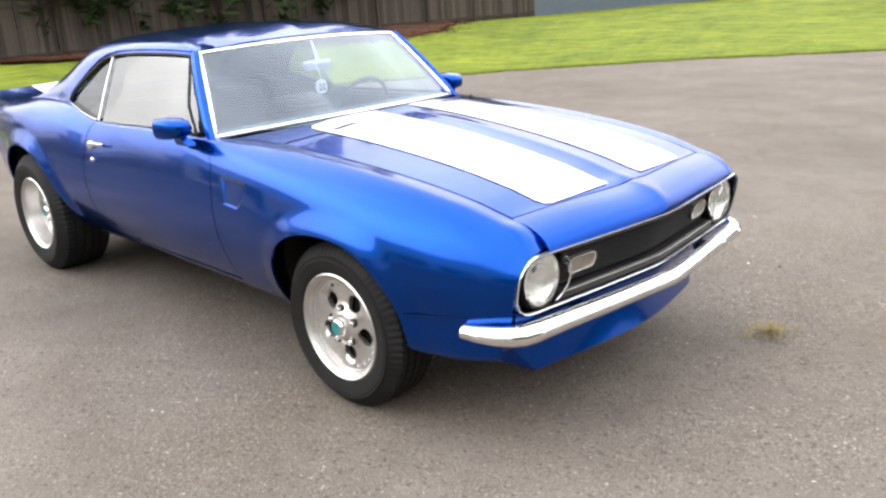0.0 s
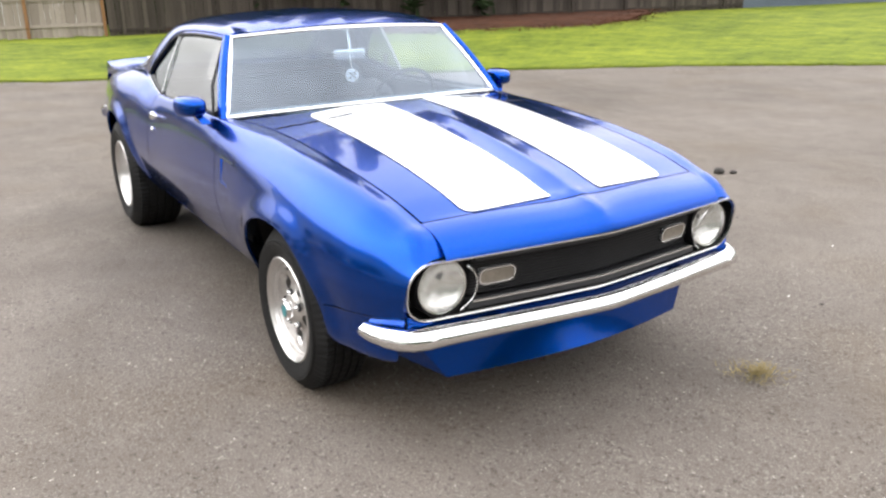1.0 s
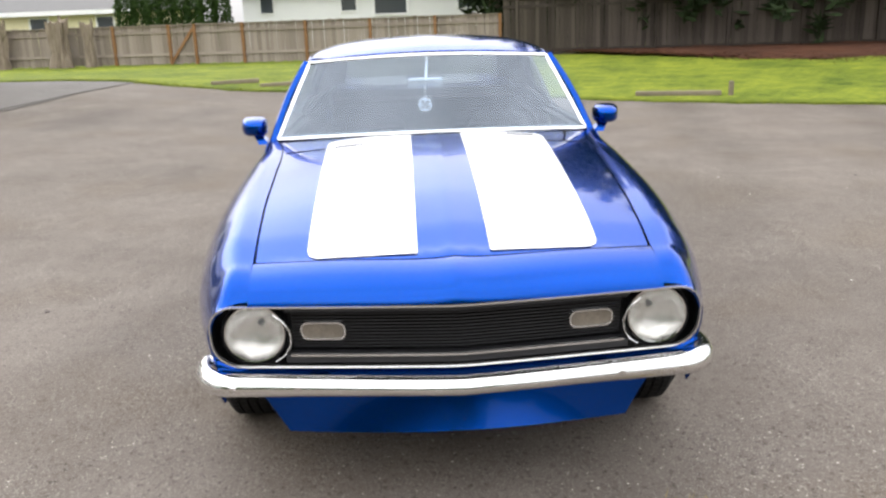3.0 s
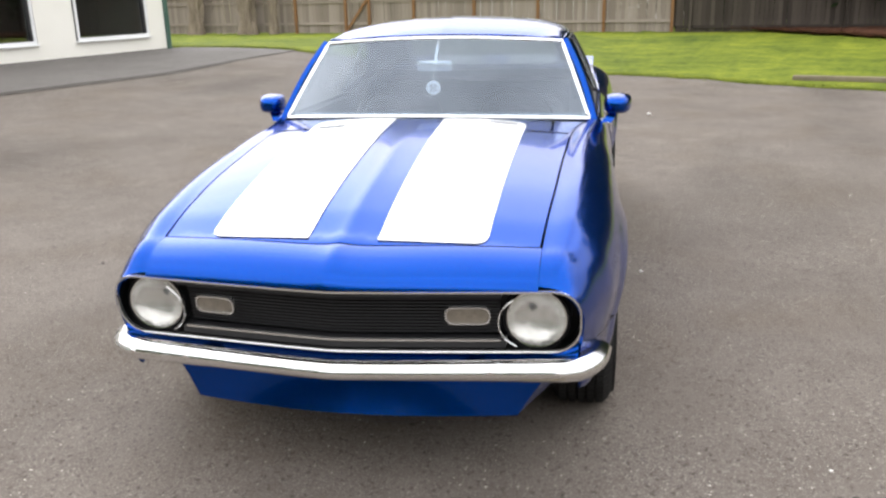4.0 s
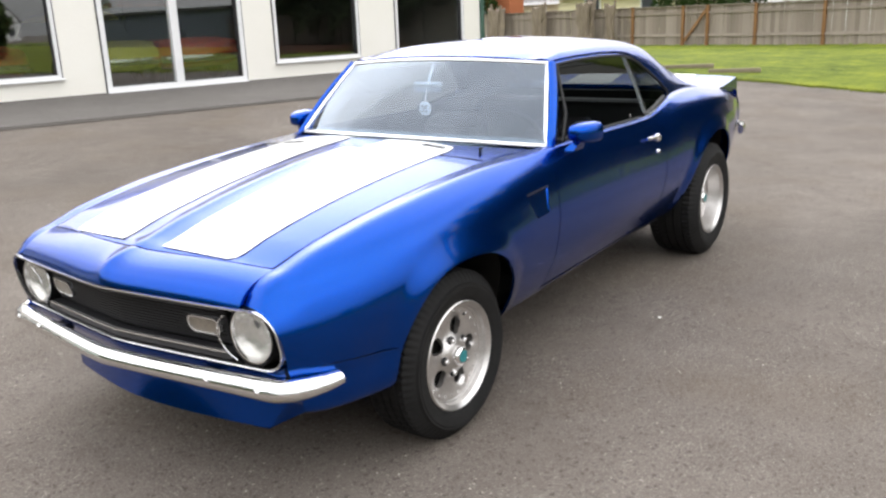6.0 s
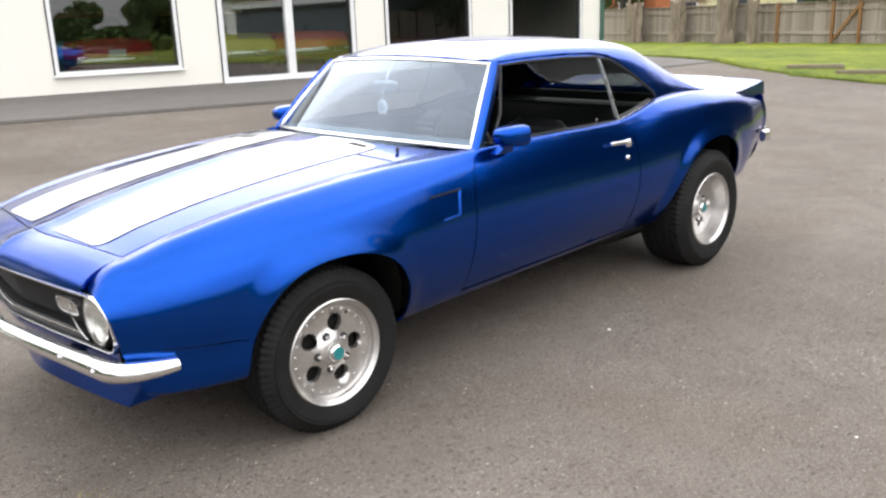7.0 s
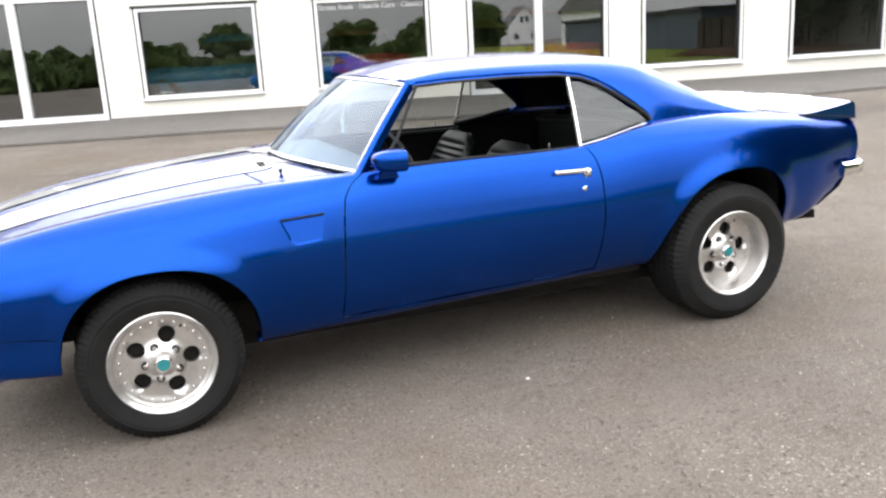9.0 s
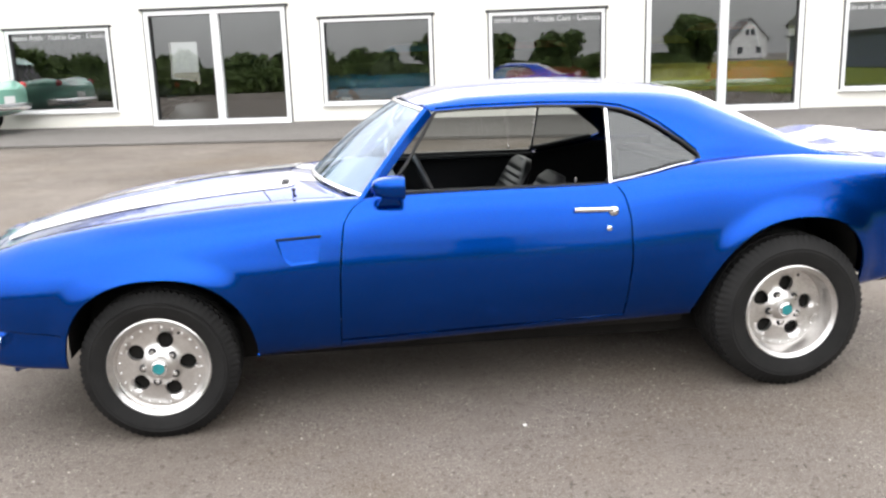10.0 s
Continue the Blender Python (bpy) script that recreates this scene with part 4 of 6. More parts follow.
bm = sweep([(0.345, -0.028, 1.135), (0.338, -0.026, 1.17), (0.325, -0.022, 1.20)], circle(0.002, 5), up=(0, 1, 0))
part("cord", bm, M["white"], charm)
for dy, dz in ((-0.012, 0.012), (0.012, -0.012), (0.012, 0.012), (-0.012, -0.012), (0, 0)):
    turned("spot", [(0.0001, 0.0), (0.006, 0.0), (0.006, -0.002)], M["grille"], charm, 10, axis="x", at=(0.3545, -0.028 + dy, 1.100 + dz))


# ---- deck, tail ----
def deck_at(x, y):
    y0, z0 = BELT(x)
    z = z0 + 0.012 * (1 - (y / 0.66) ** 2) - 0.004
    return (x, y, z)


dk = [(-1.70, -0.60), (-2.0, -0.64), (-2.20, -0.645), (-2.235, -0.40), (-2.245, 0.0), (-2.235, 0.40), (-2.20, 0.645), (-2.0, 0.64), (-1.70, 0.60), (-1.675, 0.3), (-1.67, 0.0), (-1.675, -0.3)]
deck = link("trunk_lid", skin(deck_at, dk[::-1], 0.05, thick=0.02), M["paint"], car, "blue trunk lid with white stripes")


def tail_fin(y, t):
    """The ducktail across the trunk: t runs from its front foot over the crest to the rear edge."""
    a = min(1.0, abs(y) / 0.744)
    e = smooth01((a - 0.86) / 0.14)
    foot = (-1.93 + 0.05 * e, 1.034 - 0.004 * e)
    crest = (-2.262 + 0.012 * a * a, 1.096 - 0.014 * a * a - 0.004 * e)
    lip = (-2.284 + 0.008 * a * a, crest[1] - 0.016)
    base = (-2.29 + 0.006 * a * a, 0.985)
    if t < 0.6:
        u = t / 0.6
        return (foot[0] + (crest[0] - foot[0]) * u, y, foot[1] + (crest[1] - foot[1]) * u * (0.45 + 0.55 * u))
    if t < 0.75:
        u = (t - 0.6) / 0.15
        return (crest[0] + (lip[0] - crest[0]) * u, y, crest[1] + (lip[1] - crest[1]) * u * u)
    u = (t - 0.75) / 0.25
    return (lip[0] + (base[0] - lip[0]) * u, y, lip[1] + (base[1] - lip[1]) * u)


bm = bmesh.new()
rows = []
for i in range(41):
    y = -0.744 + 1.488 * i / 40
    row = [bm.verts.new(tail_fin(y, t)) for t in (0, 0.12, 0.24, 0.36, 0.48, 0.57, 0.6, 0.65, 0.70, 0.75, 0.88, 1.0)]
    row.append(bm.verts.new((-1.95, y, 1.0)))
    rows.append(row)
for a, b in zip(rows, rows[1:]):
    for j in range(len(a)):
        bm.faces.new((a[j], a[(j + 1) % len(a)], b[(j + 1) % len(a)], b[j]))
bm.faces.new(rows[0][::-1])
bm.faces.new(rows[-1])
fin = part("ducktail_spoiler", bm, M["paint"], car, "blue ducktail spoiler with white stripes", True, 40)
for sg in (1, -1):
    me = skin(deck_at, [(x, y * sg) for x, y in ((-1.685, 0.10), (-1.69, 0.46), (-1.98, 0.46), (-1.98, 0.10))][:: -sg], 0.05, thick=0.0, offset=0.002)
    link("racing_stripe", me, M["white"], deck, "white trunk stripe")
    me = skin(lambda u, v: tail_fin(v, 1 - u), [(1 - t, y * sg) for t, y in ((0.06, 0.10), (0.06, 0.46), (0.98, 0.46), (0.98, 0.10))][:: -sg], 0.04, (0.6, 1.0), thick=0.0, offset=0.002)
    link("racing_stripe", me, M["white"], fin, "white spoiler stripe")
    # dark joint between spoiler and quarter panel
    bm = sweep([(x, 0.7455 * sg, z) for x, z in ((-1.90, 1.026), (-2.05, 1.018), (-2.2, 1.002), (-2.28, 0.992))], circle(0.0035, 6))
    part("joint", bm, M["grille"], fin, "", True)
bm = bmesh.new()
rows = []
for i in range(17):
    y = -0.755 + 1.51 * i / 16
    e = 0.02 * (abs(y) / 0.755) ** 4
    rows.append([bm.verts.new((x + e, y, z)) for x, z in ((-2.24, 0.995), (-2.28, 0.97), (-2.29, 0.86), (-2.278, 0.74), (-2.21, 0.63), (-2.07, 0.545), (-1.85, 0.49))])
for a, b in zip(rows, rows[1:]):
    for j in range(6):
        bm.faces.new((a[j], a[j + 1], b[j + 1], b[j]))
part("tail_panel", bm, M["paint"], car, "blue tail panel", True, 60)


def rb(k):
    a = abs(k)
    if a < 0.85:
        y, x = 0.74 * a / 0.85, -2.335 + 0.02 * (a / 0.85) ** 2
    else:
        t = (a - 0.85) / 0.15
        y, x = 0.74 + 0.085 * math.sin(t * math.pi / 2), -2.315 + 0.17 * (1 - math.cos(t * math.pi / 2)) + 0.03 * t
    return (x, math.copysign(y, k), 0.735)


bm = sweep([rb(i / 20) for i in range(20, -21, -1)], [(0.0, -0.036), (0.02, -0.03), (0.03, 0), (0.02, 0.03), (0, 0.036), (-0.012, 0)])
part("rear_bumper", bm, M["chrome"], car, "chrome rear bumper", True, 60)
for sg in (1, -1):
    bm = sweep([(-1.98, 0.55 * sg, 0.44), (-2.10, 0.60 * sg, 0.46), (-2.14, 0.64 * sg, 0.465)], circle(0.025, 12))
    part("exhaust_tip", bm, M["under"], car, "", True)

# ---- underbody, engine bay and cabin shell ----
# underbody boxes set low to deepen the shade on the ground beneath
part("underbody", box_bm(-1.85, 1.70, -0.52, 0.52, 0.21, 0.42, 0.02), M["under"], car, "black underbody")
part("frame_rail", box_bm(-0.95, 0.95, -0.72, 0.72, 0.325, 0.40, 0.02), M["under"], car)
part("axle", sweep([(-1.3715, -0.75, 0.36), (-1.3715, 0.75, 0.36)], circle(0.045, 10)), M["under"], car, "", True)
part("front_axle", box_bm(1.30, 1.45, -0.70, 0.70, 0.24, 0.34, 0.02), M["under"], car)
part("radiator_wall", box_bm(2.00, 2.06, -0.56, 0.56, 0.38, 0.70), M["under"], car)
part("firewall", box_bm(0.60, 0.64, -0.70, 0.70, 0.40, 0.90), M["black"], car)
part("floor_pan", box_bm(-1.0, 0.62, -0.72, 0.72, 0.40, 0.43), M["black"], car)
part("bulkhead", box_bm(-1.32, -1.28, -0.62, 0.62, 0.42, 1.06), M["black"], car)
part("parcel_shelf", box_bm(-1.66, -1.05, -0.60, 0.60, 0.985, 1.01), M["black"], car)
# dashboard
bm = bmesh.new()
rows = []
for i in range(13):
    k = -1 + i / 6
    x0 = 0.66 - 0.14 * k * k
    rows.append([bm.verts.new((x, 0.72 * k, z)) for x, z in ((x0, 0.975), (0.42, 0.985), (0.33, 0.975), (0.30, 0.95), (0.33, 0.86), (0.34, 0.74), (0.45, 0.70))])
for a, b in zip(rows, rows[1:]):
    for j in range(6):
        bm.faces.new((a[j], a[j + 1], b[j + 1], b[j]))
# vinyl colour raised to pale blue for sky light through the windscreen
M["dash"] = vary(mat("skylit_dashboard_vinyl", (0.035, 0.0385, 0.042), 0.6), (15.0, 150.0), (0.4, 0.4), (0.115, 0.155, 0.175), (0.175, 0.220, 0.245))
dash = part("dashboard", bm, M["dash"], car, "padded dashboard, coloured pale blue for the sky light it catches", True, 60)
for yy in (0.26, 0.47):
    turned("gauge_pod", [(0.075, 0.03), (0.075, -0.02), (0.066, -0.022), (0.064, 0.01), (0.0001, 0.01)], M["grille"], dash, 24, axis="x", at=(0.31, yy, 0.90))
# steering wheel
c, tilt = Vector((0.16, 0.37, 0.92)), radians(24)
rim = [c + Vector((0.19 * math.sin(a) * math.sin(tilt), 0.19 * math.cos(a), 0.19 * math.sin(a) * math.cos(tilt))) for a in [2 * math.pi * i / 36 for i in range(36)]]
wheel_rim = part("steering_wheel", sweep(rim, circle(0.012, 8), closed=True, up=(math.cos(tilt), 0, -math.sin(tilt))), M["black"], car, "black steering wheel", True, 80)
for a in (radians(-5), radians(185), radians(270)):
    e = c + Vector((0.185 * math.sin(a) * math.sin(tilt), 0.185 * math.cos(a), 0.185 * math.sin(a) * math.cos(tilt)))
    part("spoke", sweep([c + Vector((0.02, 0, -0.008)), e], [(-0.014, -0.003), (0.014, -0.003), (0.014, 0.003), (-0.014, 0.003)], up=(1, 0.01, 0.2)), M["alu"], wheel_rim)
part("column", sweep([(0.175, 0.37, 0.912), (0.42, 0.37, 0.80)], circle(0.03, 12), up=(0, 1, 0)), M["black"], wheel_rim, "", True)
# seats
M["leather"] = vary(mat("black_leather", (0.0128, 0.0128, 0.0144), 0.38, spec=0.45), (12.0, 160.0), (0.4, 0.4), (0.005, 0.005, 0.0055), (0.014, 0.014, 0.015))


def bucket(y0, x0=0.0):
    seat = part("seat_cushion", box_bm(x0 - 0.26, x0 + 0.22, y0 - 0.25, y0 + 0.25, 0.50, 0.64, 0.05, 4), M["leather"], car, "black leather bucket seat", True)
    bm = bmesh.new()
    rows = []
    for i in range(25):
        t = i / 24
        z = 0.58 + 0.405 * t
        x = x0 - 0.22 - 0.20 * t
        w = 0.25 - 0.06 * max(0, t - 0.55) ** 2 / 0.2 - (0.05 * max(0, t - 0.9) / 0.1)
        d = 0.055 * (1 - 0.45 * t) * (1 if t < 0.94 else 0.75)
        groove = 0.012 if i % 2 == 0 and 2 < i < 21 else 0.0
        ring_ = []
        for j in range(20):
            a = 2 * math.pi * j / 20
            cy = math.copysign(abs(math.cos(a)) ** 0.55, math.cos(a)) * w
            cx = math.copysign(abs(math.sin(a)) ** 0.7, math.sin(a)) * (d - (groove if math.sin(a) > 0.3 and abs(math.cos(a)) < 0.85 else 0))
            ring_.append(bm.verts.new((x + cx, y0 + cy, z + 0.25 * cx)))
        rows.append(ring_)
    for a, b in zip(rows, rows[1:]):
        for j in range(20):
            bm.faces.new((a[j], a[(j + 1) % 20], b[(j + 1) % 20], b[j]))
    bm.faces.new(rows[-1])
    part("seat_back", bm, M["leather"], seat, "pleated seat back", True, 50)


bucket(0.36, -0.02)
bucket(-0.36, -0.02)
for sg in (1, -1):
    bm = sweep([(x, (BELT(x)[0] - 0.016) * sg, BELT(x)[1] + 0.002) for x in (-0.56, -0.66, -0.76, -0.86, -0.93)], circle(0.014, 8))
    part("quarter_top_lining", bm, M["black"], quarters[0 if sg > 0 else 1], "", True)
    # far window edge lined in black
    part("door_top_lining", box_bm(-0.56, 0.40, 0.735 * sg, 0.772 * sg, 0.972, 0.990, 0.004), M["black"], doors[0 if sg > 0 else 1])
part("rear_bench", box_bm(-1.05, -0.55, -0.60, 0.60, 0.48, 0.66, 0.05, 3), M["leather"], car, "black rear bench", True)
bm = box_bm(-1.22, -1.06, -0.60, 0.60, 0.62, 1.02, 0.05, 3)
part("rear_bench_back", bm, M["leather"], car, "", True)


# ---- wheels ----
def disc_mesh(y_of, r_out, holes, thick, flip=False):
    poly = [(r_out * math.cos(2 * math.pi * i / 48), r_out * math.sin(2 * math.pi * i / 48)) for i in range(48)]
    hs = [[(hx + hr_ * math.cos(2 * math.pi * i / 20), hz + hr_ * math.sin(2 * math.pi * i / 20)) for i in range(20)] for hx, hz, hr_ in holes]
    return skin(lambda u, v: (u, y_of(math.hypot(u, v)), v), poly, 0.02, holes=hs, thick=thick, flip=True)


def wheel(name, radius, width, r_rim, dish, y_out, label):
    """A wheel at the origin that faces +y; its outer wall lies at y_out."""
    w = thing(name, "", "")
    w["label"] = label
    yi = y_out - width
    ym = y_out - width / 2
    ro = radius
    tp = [(r_rim - 0.012, yi + 0.03), (r_rim + 0.006, yi + 0.012), (r_rim + 0.03, yi + 0.003), ((r_rim + ro) / 2 + 0.01, yi - 0.004), (ro - 0.045, yi + 0.006), (ro - 0.020, yi + 0.020)]
    rib = width - 0.064
    tread = [(ro - 0.009, yi + 0.032)]
    for i in range(5):
        a = yi + 0.032 + rib * i / 5
        b = yi + 0.032 + rib * (i + 1) / 5
        crown = 0.004 * (1 - ((i + 0.5) / 2.5 - 1) ** 2)
        tread += [(ro + crown - 0.004, a + 0.005), (ro + crown - 0.004, b - 0.005), (ro - 0.012, b - 0.004), (ro - 0.012, b + 0.004)]
    tread = tread[:-2]
    to = [(ro - 0.020, y_out - 0.020), (ro - 0.045, y_out - 0.006), ((r_rim + ro) / 2 + 0.012, y_out + 0.004), ((r_rim + ro) / 2 + 0.004, y_out + 0.002), ((r_rim + ro) / 2, y_out + 0.004), (r_rim + 0.03, y_out - 0.003), (r_rim + 0.006, y_out - 0.012), (r_rim - 0.012, y_out - 0.03)]
    prof = tp + tread + to
    k0, k1 = len(tp), len(tp) + len(tread)

    def wob(i, j):
        shoulder = j in (k0 - 1, k0, k0 + 1, k0 + 2, k1 - 1, k1 - 2, k1)
        inner = k0 + 4 < j < k1 - 4
        return 0.007 if (shoulder and i % 3 == 0) else (0.004 if inner and i % 4 == (j // 4) % 4 else 0.0)

    turned("tyre", prof, M["rubber"], w, 216, label="wide black treaded tyre", angle=30, wobble=wob)
    # rim barrel with rolled lip
    lip = [(r_rim - 0.03, yi + 0.02), (r_rim - 0.035, ym - 0.03), (r_rim - 0.030, y_out - dish - 0.006), (r_rim - 0.024, y_out - dish + 0.012), (r_rim - 0.018, y_out - 0.035), (r_rim - 0.014, y_out - 0.020), (r_rim - 0.004, y_out - 0.012), (r_rim + 0.002, y_out - 0.006), (r_rim + 0.007, y_out - 0.010), (r_rim + 0.006, y_out - 0.020)]
    turned("rim", lip, M["alu"], w, 72, label="polished aluminium five-hole wheel", angle=30)
    yd = y_out - dish
    face = lambda r: yd + 0.030 * smooth01((0.10 - r) / 0.06) + 0.006 * smooth01((r - 0.15) / 0.03)  # noqa: E731
    hs = []
    for i in range(5):
        a = radians(90 + 72 * i)
        hs.append((0.112 * math.cos(a), 0.112 * math.sin(a), 0.034))
    me = disc_mesh(face, r_rim - 0.026, hs, 0.022)
    bm = bmesh.new()
    bm.from_mesh(me)
    bmesh.ops.remove_doubles(bm, verts=bm.verts, dist=1e-5)
    part("centre_disc", bm, M["alu"], w, "", True, 35)
    for i in range(5):
        a = radians(90 + 36 + 72 * i)
        # raised charcoal disc in place of the shaded socket round each nut
        turned("nut_shade_disc", [(0.0001, 0.0035), (0.0165, 0.003), (0.018, -0.004)][::-1], M["greygrille"], w, 14, at=(0.068 * math.cos(a), face(0.068) + 0.001, 0.068 * math.sin(a)), label="charcoal disc for the shade in the nut socket")
        turned("lug_nut", [(0.0001, 0.018), (0.006, 0.017), (0.009, 0.013), (0.0095, 0.0)][::-1], M["chrome"], w, 12, at=(0.068 * math.cos(a), face(0.068) - 0.002, 0.068 * math.sin(a)))
    turned("centre_cap", [(0.036, 0.0), (0.036, 0.014), (0.031, 0.024), (0.026, 0.027), (0.0001, 0.027)], M["chrome"], w, 28, at=(0, yd + 0.025, 0))
    turned("cap_badge", [(0.024, 0.025), (0.024, 0.0295), (0.0001, 0.0305)], M["teal"], w, 20, at=(0, yd + 0.025, 0), label="teal centre badge")
    for i in range(24):
        a = 2 * math.pi * (i + 0.5) / 24
        r = r_rim - 0.040
        turned("rivet", [(0.0045, 0.0), (0.004, 0.003), (0.0001, 0.0045)], M["chrome"], w, 8, at=(r * math.cos(a), face(r), r * math.sin(a)))
    a = radians(108)
    bm = sweep([(r * math.cos(a), yd + 0.004 + (0.0 if n else -0.01), r * math.sin(a)) for n, r in enumerate((r_rim - 0.030, r_rim - 0.052))], circle(0.0055, 8), up=(0, 1, 0))
    part("valve", bm, M["rubber_seal"], w, "", True)
    # dark drum behind the holes
    turned("brake_drum", [(0.0001, yd - 0.035), (0.14, yd - 0.035), (0.15, yd - 0.05), (0.15, yd - 0.12)][::-1], M["under"], w, 32)
    w.parent = car
    return w


wf = wheel("front_wheel", 0.327, 0.235, 0.205, 0.050, 0.0, "wide front wheel with polished five-hole rim")
wr = wheel("rear_wheel", 0.350, 0.31, 0.208, 0.105, 0.0, "wider deep-dish rear wheel with polished rim")
ON = BODY.inverted() @ pose(0, 0, 0, 0, 0, TURN)
wf.matrix_basis = ON @ pose(1.362, 0.862, 0.304, 0, -14, 0)
wr.matrix_basis = ON @ pose(-1.381, 0.905, 0.369, 0, -8, 0)
copy_thing(wf, ON @ pose(1.362, -0.862, 0.324, 0, 40, 180))
copy_thing(wr, ON @ pose(-1.381, -0.905, 0.394, 0, 65, 180))

# ---- ground ----
def ground_z(x, y):
    b = 0.43 * smooth01((-y - 1.5) / 9.5) * (1 - smooth01((-x - 12.5) / 9))
    w = 0.22 * smooth01((-x - 8) / 14)
    hump = 0.026 * math.exp(-((x + 2.0) ** 2 + (y + 0.4) ** 2) / 5.0) - 0.020 * math.exp(-((x - 1.4) ** 2 + (y - 0.3) ** 2) / 2.5)
    hump += 0.034 * math.exp(-((x - 0.2) ** 2) / 6.0 - ((y + 1.1) ** 2) / 1.2)
    return b + w * (1 - b / 0.43) + hump


def sheet(name, xs, ys_, zf, material, label, category, lift=0.0):
    V = [(x, y, zf(x, y) + lift) for x in xs for y in ys_]
    n = len(ys_)
    F = [(i * n + j, (i + 1) * n + j, (i + 1) * n + j + 1, i * n + j + 1) for i in range(len(xs) - 1) for j in range(n - 1)]
    return tagged(link(name, raw(V, F), material), label, category, kind="structure")


def spread(a, b, k, far):
    return [a - far, a - far / 3, a - far / 9] + list(np.linspace(a, b, k)) + [b + far / 9, b + far / 3, b + far]


def asphalt(name, dark, light, speck, stain=None):
    """Asphalt: broad stains, worn lighter areas, and pale and dark stones in the binder."""
    m = vary(mat(name, light, 0.85), (0.22, 1.3, 7.0), (0.55, 0.42, 0.3), dark, light, rough=(0.92, 0.72))
    n, l = m.node_tree.nodes, m.node_tree.links
    b = n["Principled BSDF"]
    base = b.inputs["Base Color"].links[0].from_socket
    tc = n.new("ShaderNodeTexCoord")

    def layer(scale, lo, hi, col, detail=2.0, most=1.0, within=None, stretch=None):
        """Lays a colour over the base where a noise is high; within: another mask that limits it."""
        t = n.new("ShaderNodeTexNoise")
        t.inputs["Scale"].default_value = scale
        t.inputs["Detail"].default_value = detail
        src = tc.outputs["Object"]
        if stretch:
            mp = n.new("ShaderNodeMapping")
            mp.inputs["Scale"].default_value = stretch
            mp.inputs["Rotation"].default_value = (0, 0, 0.5)
            l.new(src, mp.inputs["Vector"])
            src = mp.outputs["Vector"]
        l.new(src, t.inputs["Vector"])
        r = n.new("ShaderNodeMapRange")
        r.inputs["From Min"].default_value, r.inputs["From Max"].default_value = lo, hi
        r.inputs["To Max"].default_value = most
        l.new(t.outputs["Fac"], r.inputs["Value"])
        fac = r.outputs["Result"]
        if within is not None:
            k = n.new("ShaderNodeMath")
            k.operation = "MULTIPLY"
            l.new(fac, k.inputs[0])
            l.new(within, k.inputs[1])
            fac = k.outputs[0]
        x = n.new("ShaderNodeMix")
        x.data_type = "RGBA"
        l.new(fac, x.inputs["Factor"])
        l.new(layer.base, x.inputs[6])
        x.inputs[7].default_value = (*col, 1)
        layer.base = x.outputs[2]
        return t.outputs["Fac"], fac

    layer.base = base
    if stain:
        layer(0.9, 0.48, 0.68, stain, 6.0, 0.6)
        layer(0.35, 0.50, 0.70, tuple(c * 0.62 for c in dark), 7.0, 0.6, stretch=(0.6, 1.6, 1.0))
    t = n.new("ShaderNodeTexNoise")
    t.inputs["Scale"].default_value = 1.1
    t.inputs["Detail"].default_value = 5.0
    l.new(tc.outputs["Object"], t.inputs["Vector"])
    worn = n.new("ShaderNodeMapRange")
    worn.inputs["From Min"].default_value, worn.inputs["From Max"].default_value = 0.36, 0.62
    worn.inputs["To Min"].default_value = 0.25
    l.new(t.outputs["Fac"], worn.inputs["Value"])
    h, _ = layer(85.0, 0.58, 0.70, speck, 2.0, 0.45, worn.outputs["Result"])
    layer(55.0, 0.58, 0.68, tuple(c * 0.25 for c in dark), 2.0, 0.6)
    layer(240.0, 0.56, 0.72, speck, 2.0, 0.6)
    layer(60.0, 0.73, 0.77, tuple(min(0.8, c * 1.7) for c in speck), 1.0, 0.8, worn.outputs["Result"])
    l.new(layer.base, b.inputs["Base Color"])
    bp = n.new("ShaderNodeBump")
    bp.inputs["Strength"].default_value = 0.6
    bp.inputs["Distance"].default_value = 0.008
    l.new(h, bp.inputs["Height"])
    l.new(bp.outputs["Normal"], b.inputs["Normal"])
    return m


M["asphalt"] = asphalt("worn_asphalt", (0.090, 0.0745, 0.0625), (0.164, 0.1405, 0.122), (0.37, 0.345, 0.31), (0.100, 0.077, 0.055))
M["apron"] = asphalt("newer_asphalt", (0.105, 0.097, 0.089), (0.15, 0.139, 0.129), (0.25, 0.24, 0.23))
M["patch"] = asphalt("dark_asphalt_patch", (0.066, 0.058, 0.051), (0.105, 0.094, 0.084), (0.20, 0.19, 0.178))
M["grass"] = vary(mat("lawn", (0.1023, 0.1535, 0.02046), 0.9), (0.4, 1.7, 7.0, 34.0), (0.55, 0.6, 0.55, 0.45), (0.030, 0.060, 0.004), (0.205, 0.235, 0.020), bump=0.6, bump_scale=40)
ground = sheet("ground", spread(-44, 24, 69, 600), spread(-30, 54, 85, 600), ground_z, M["asphalt"], "worn grey-brown asphalt lot", "ground")

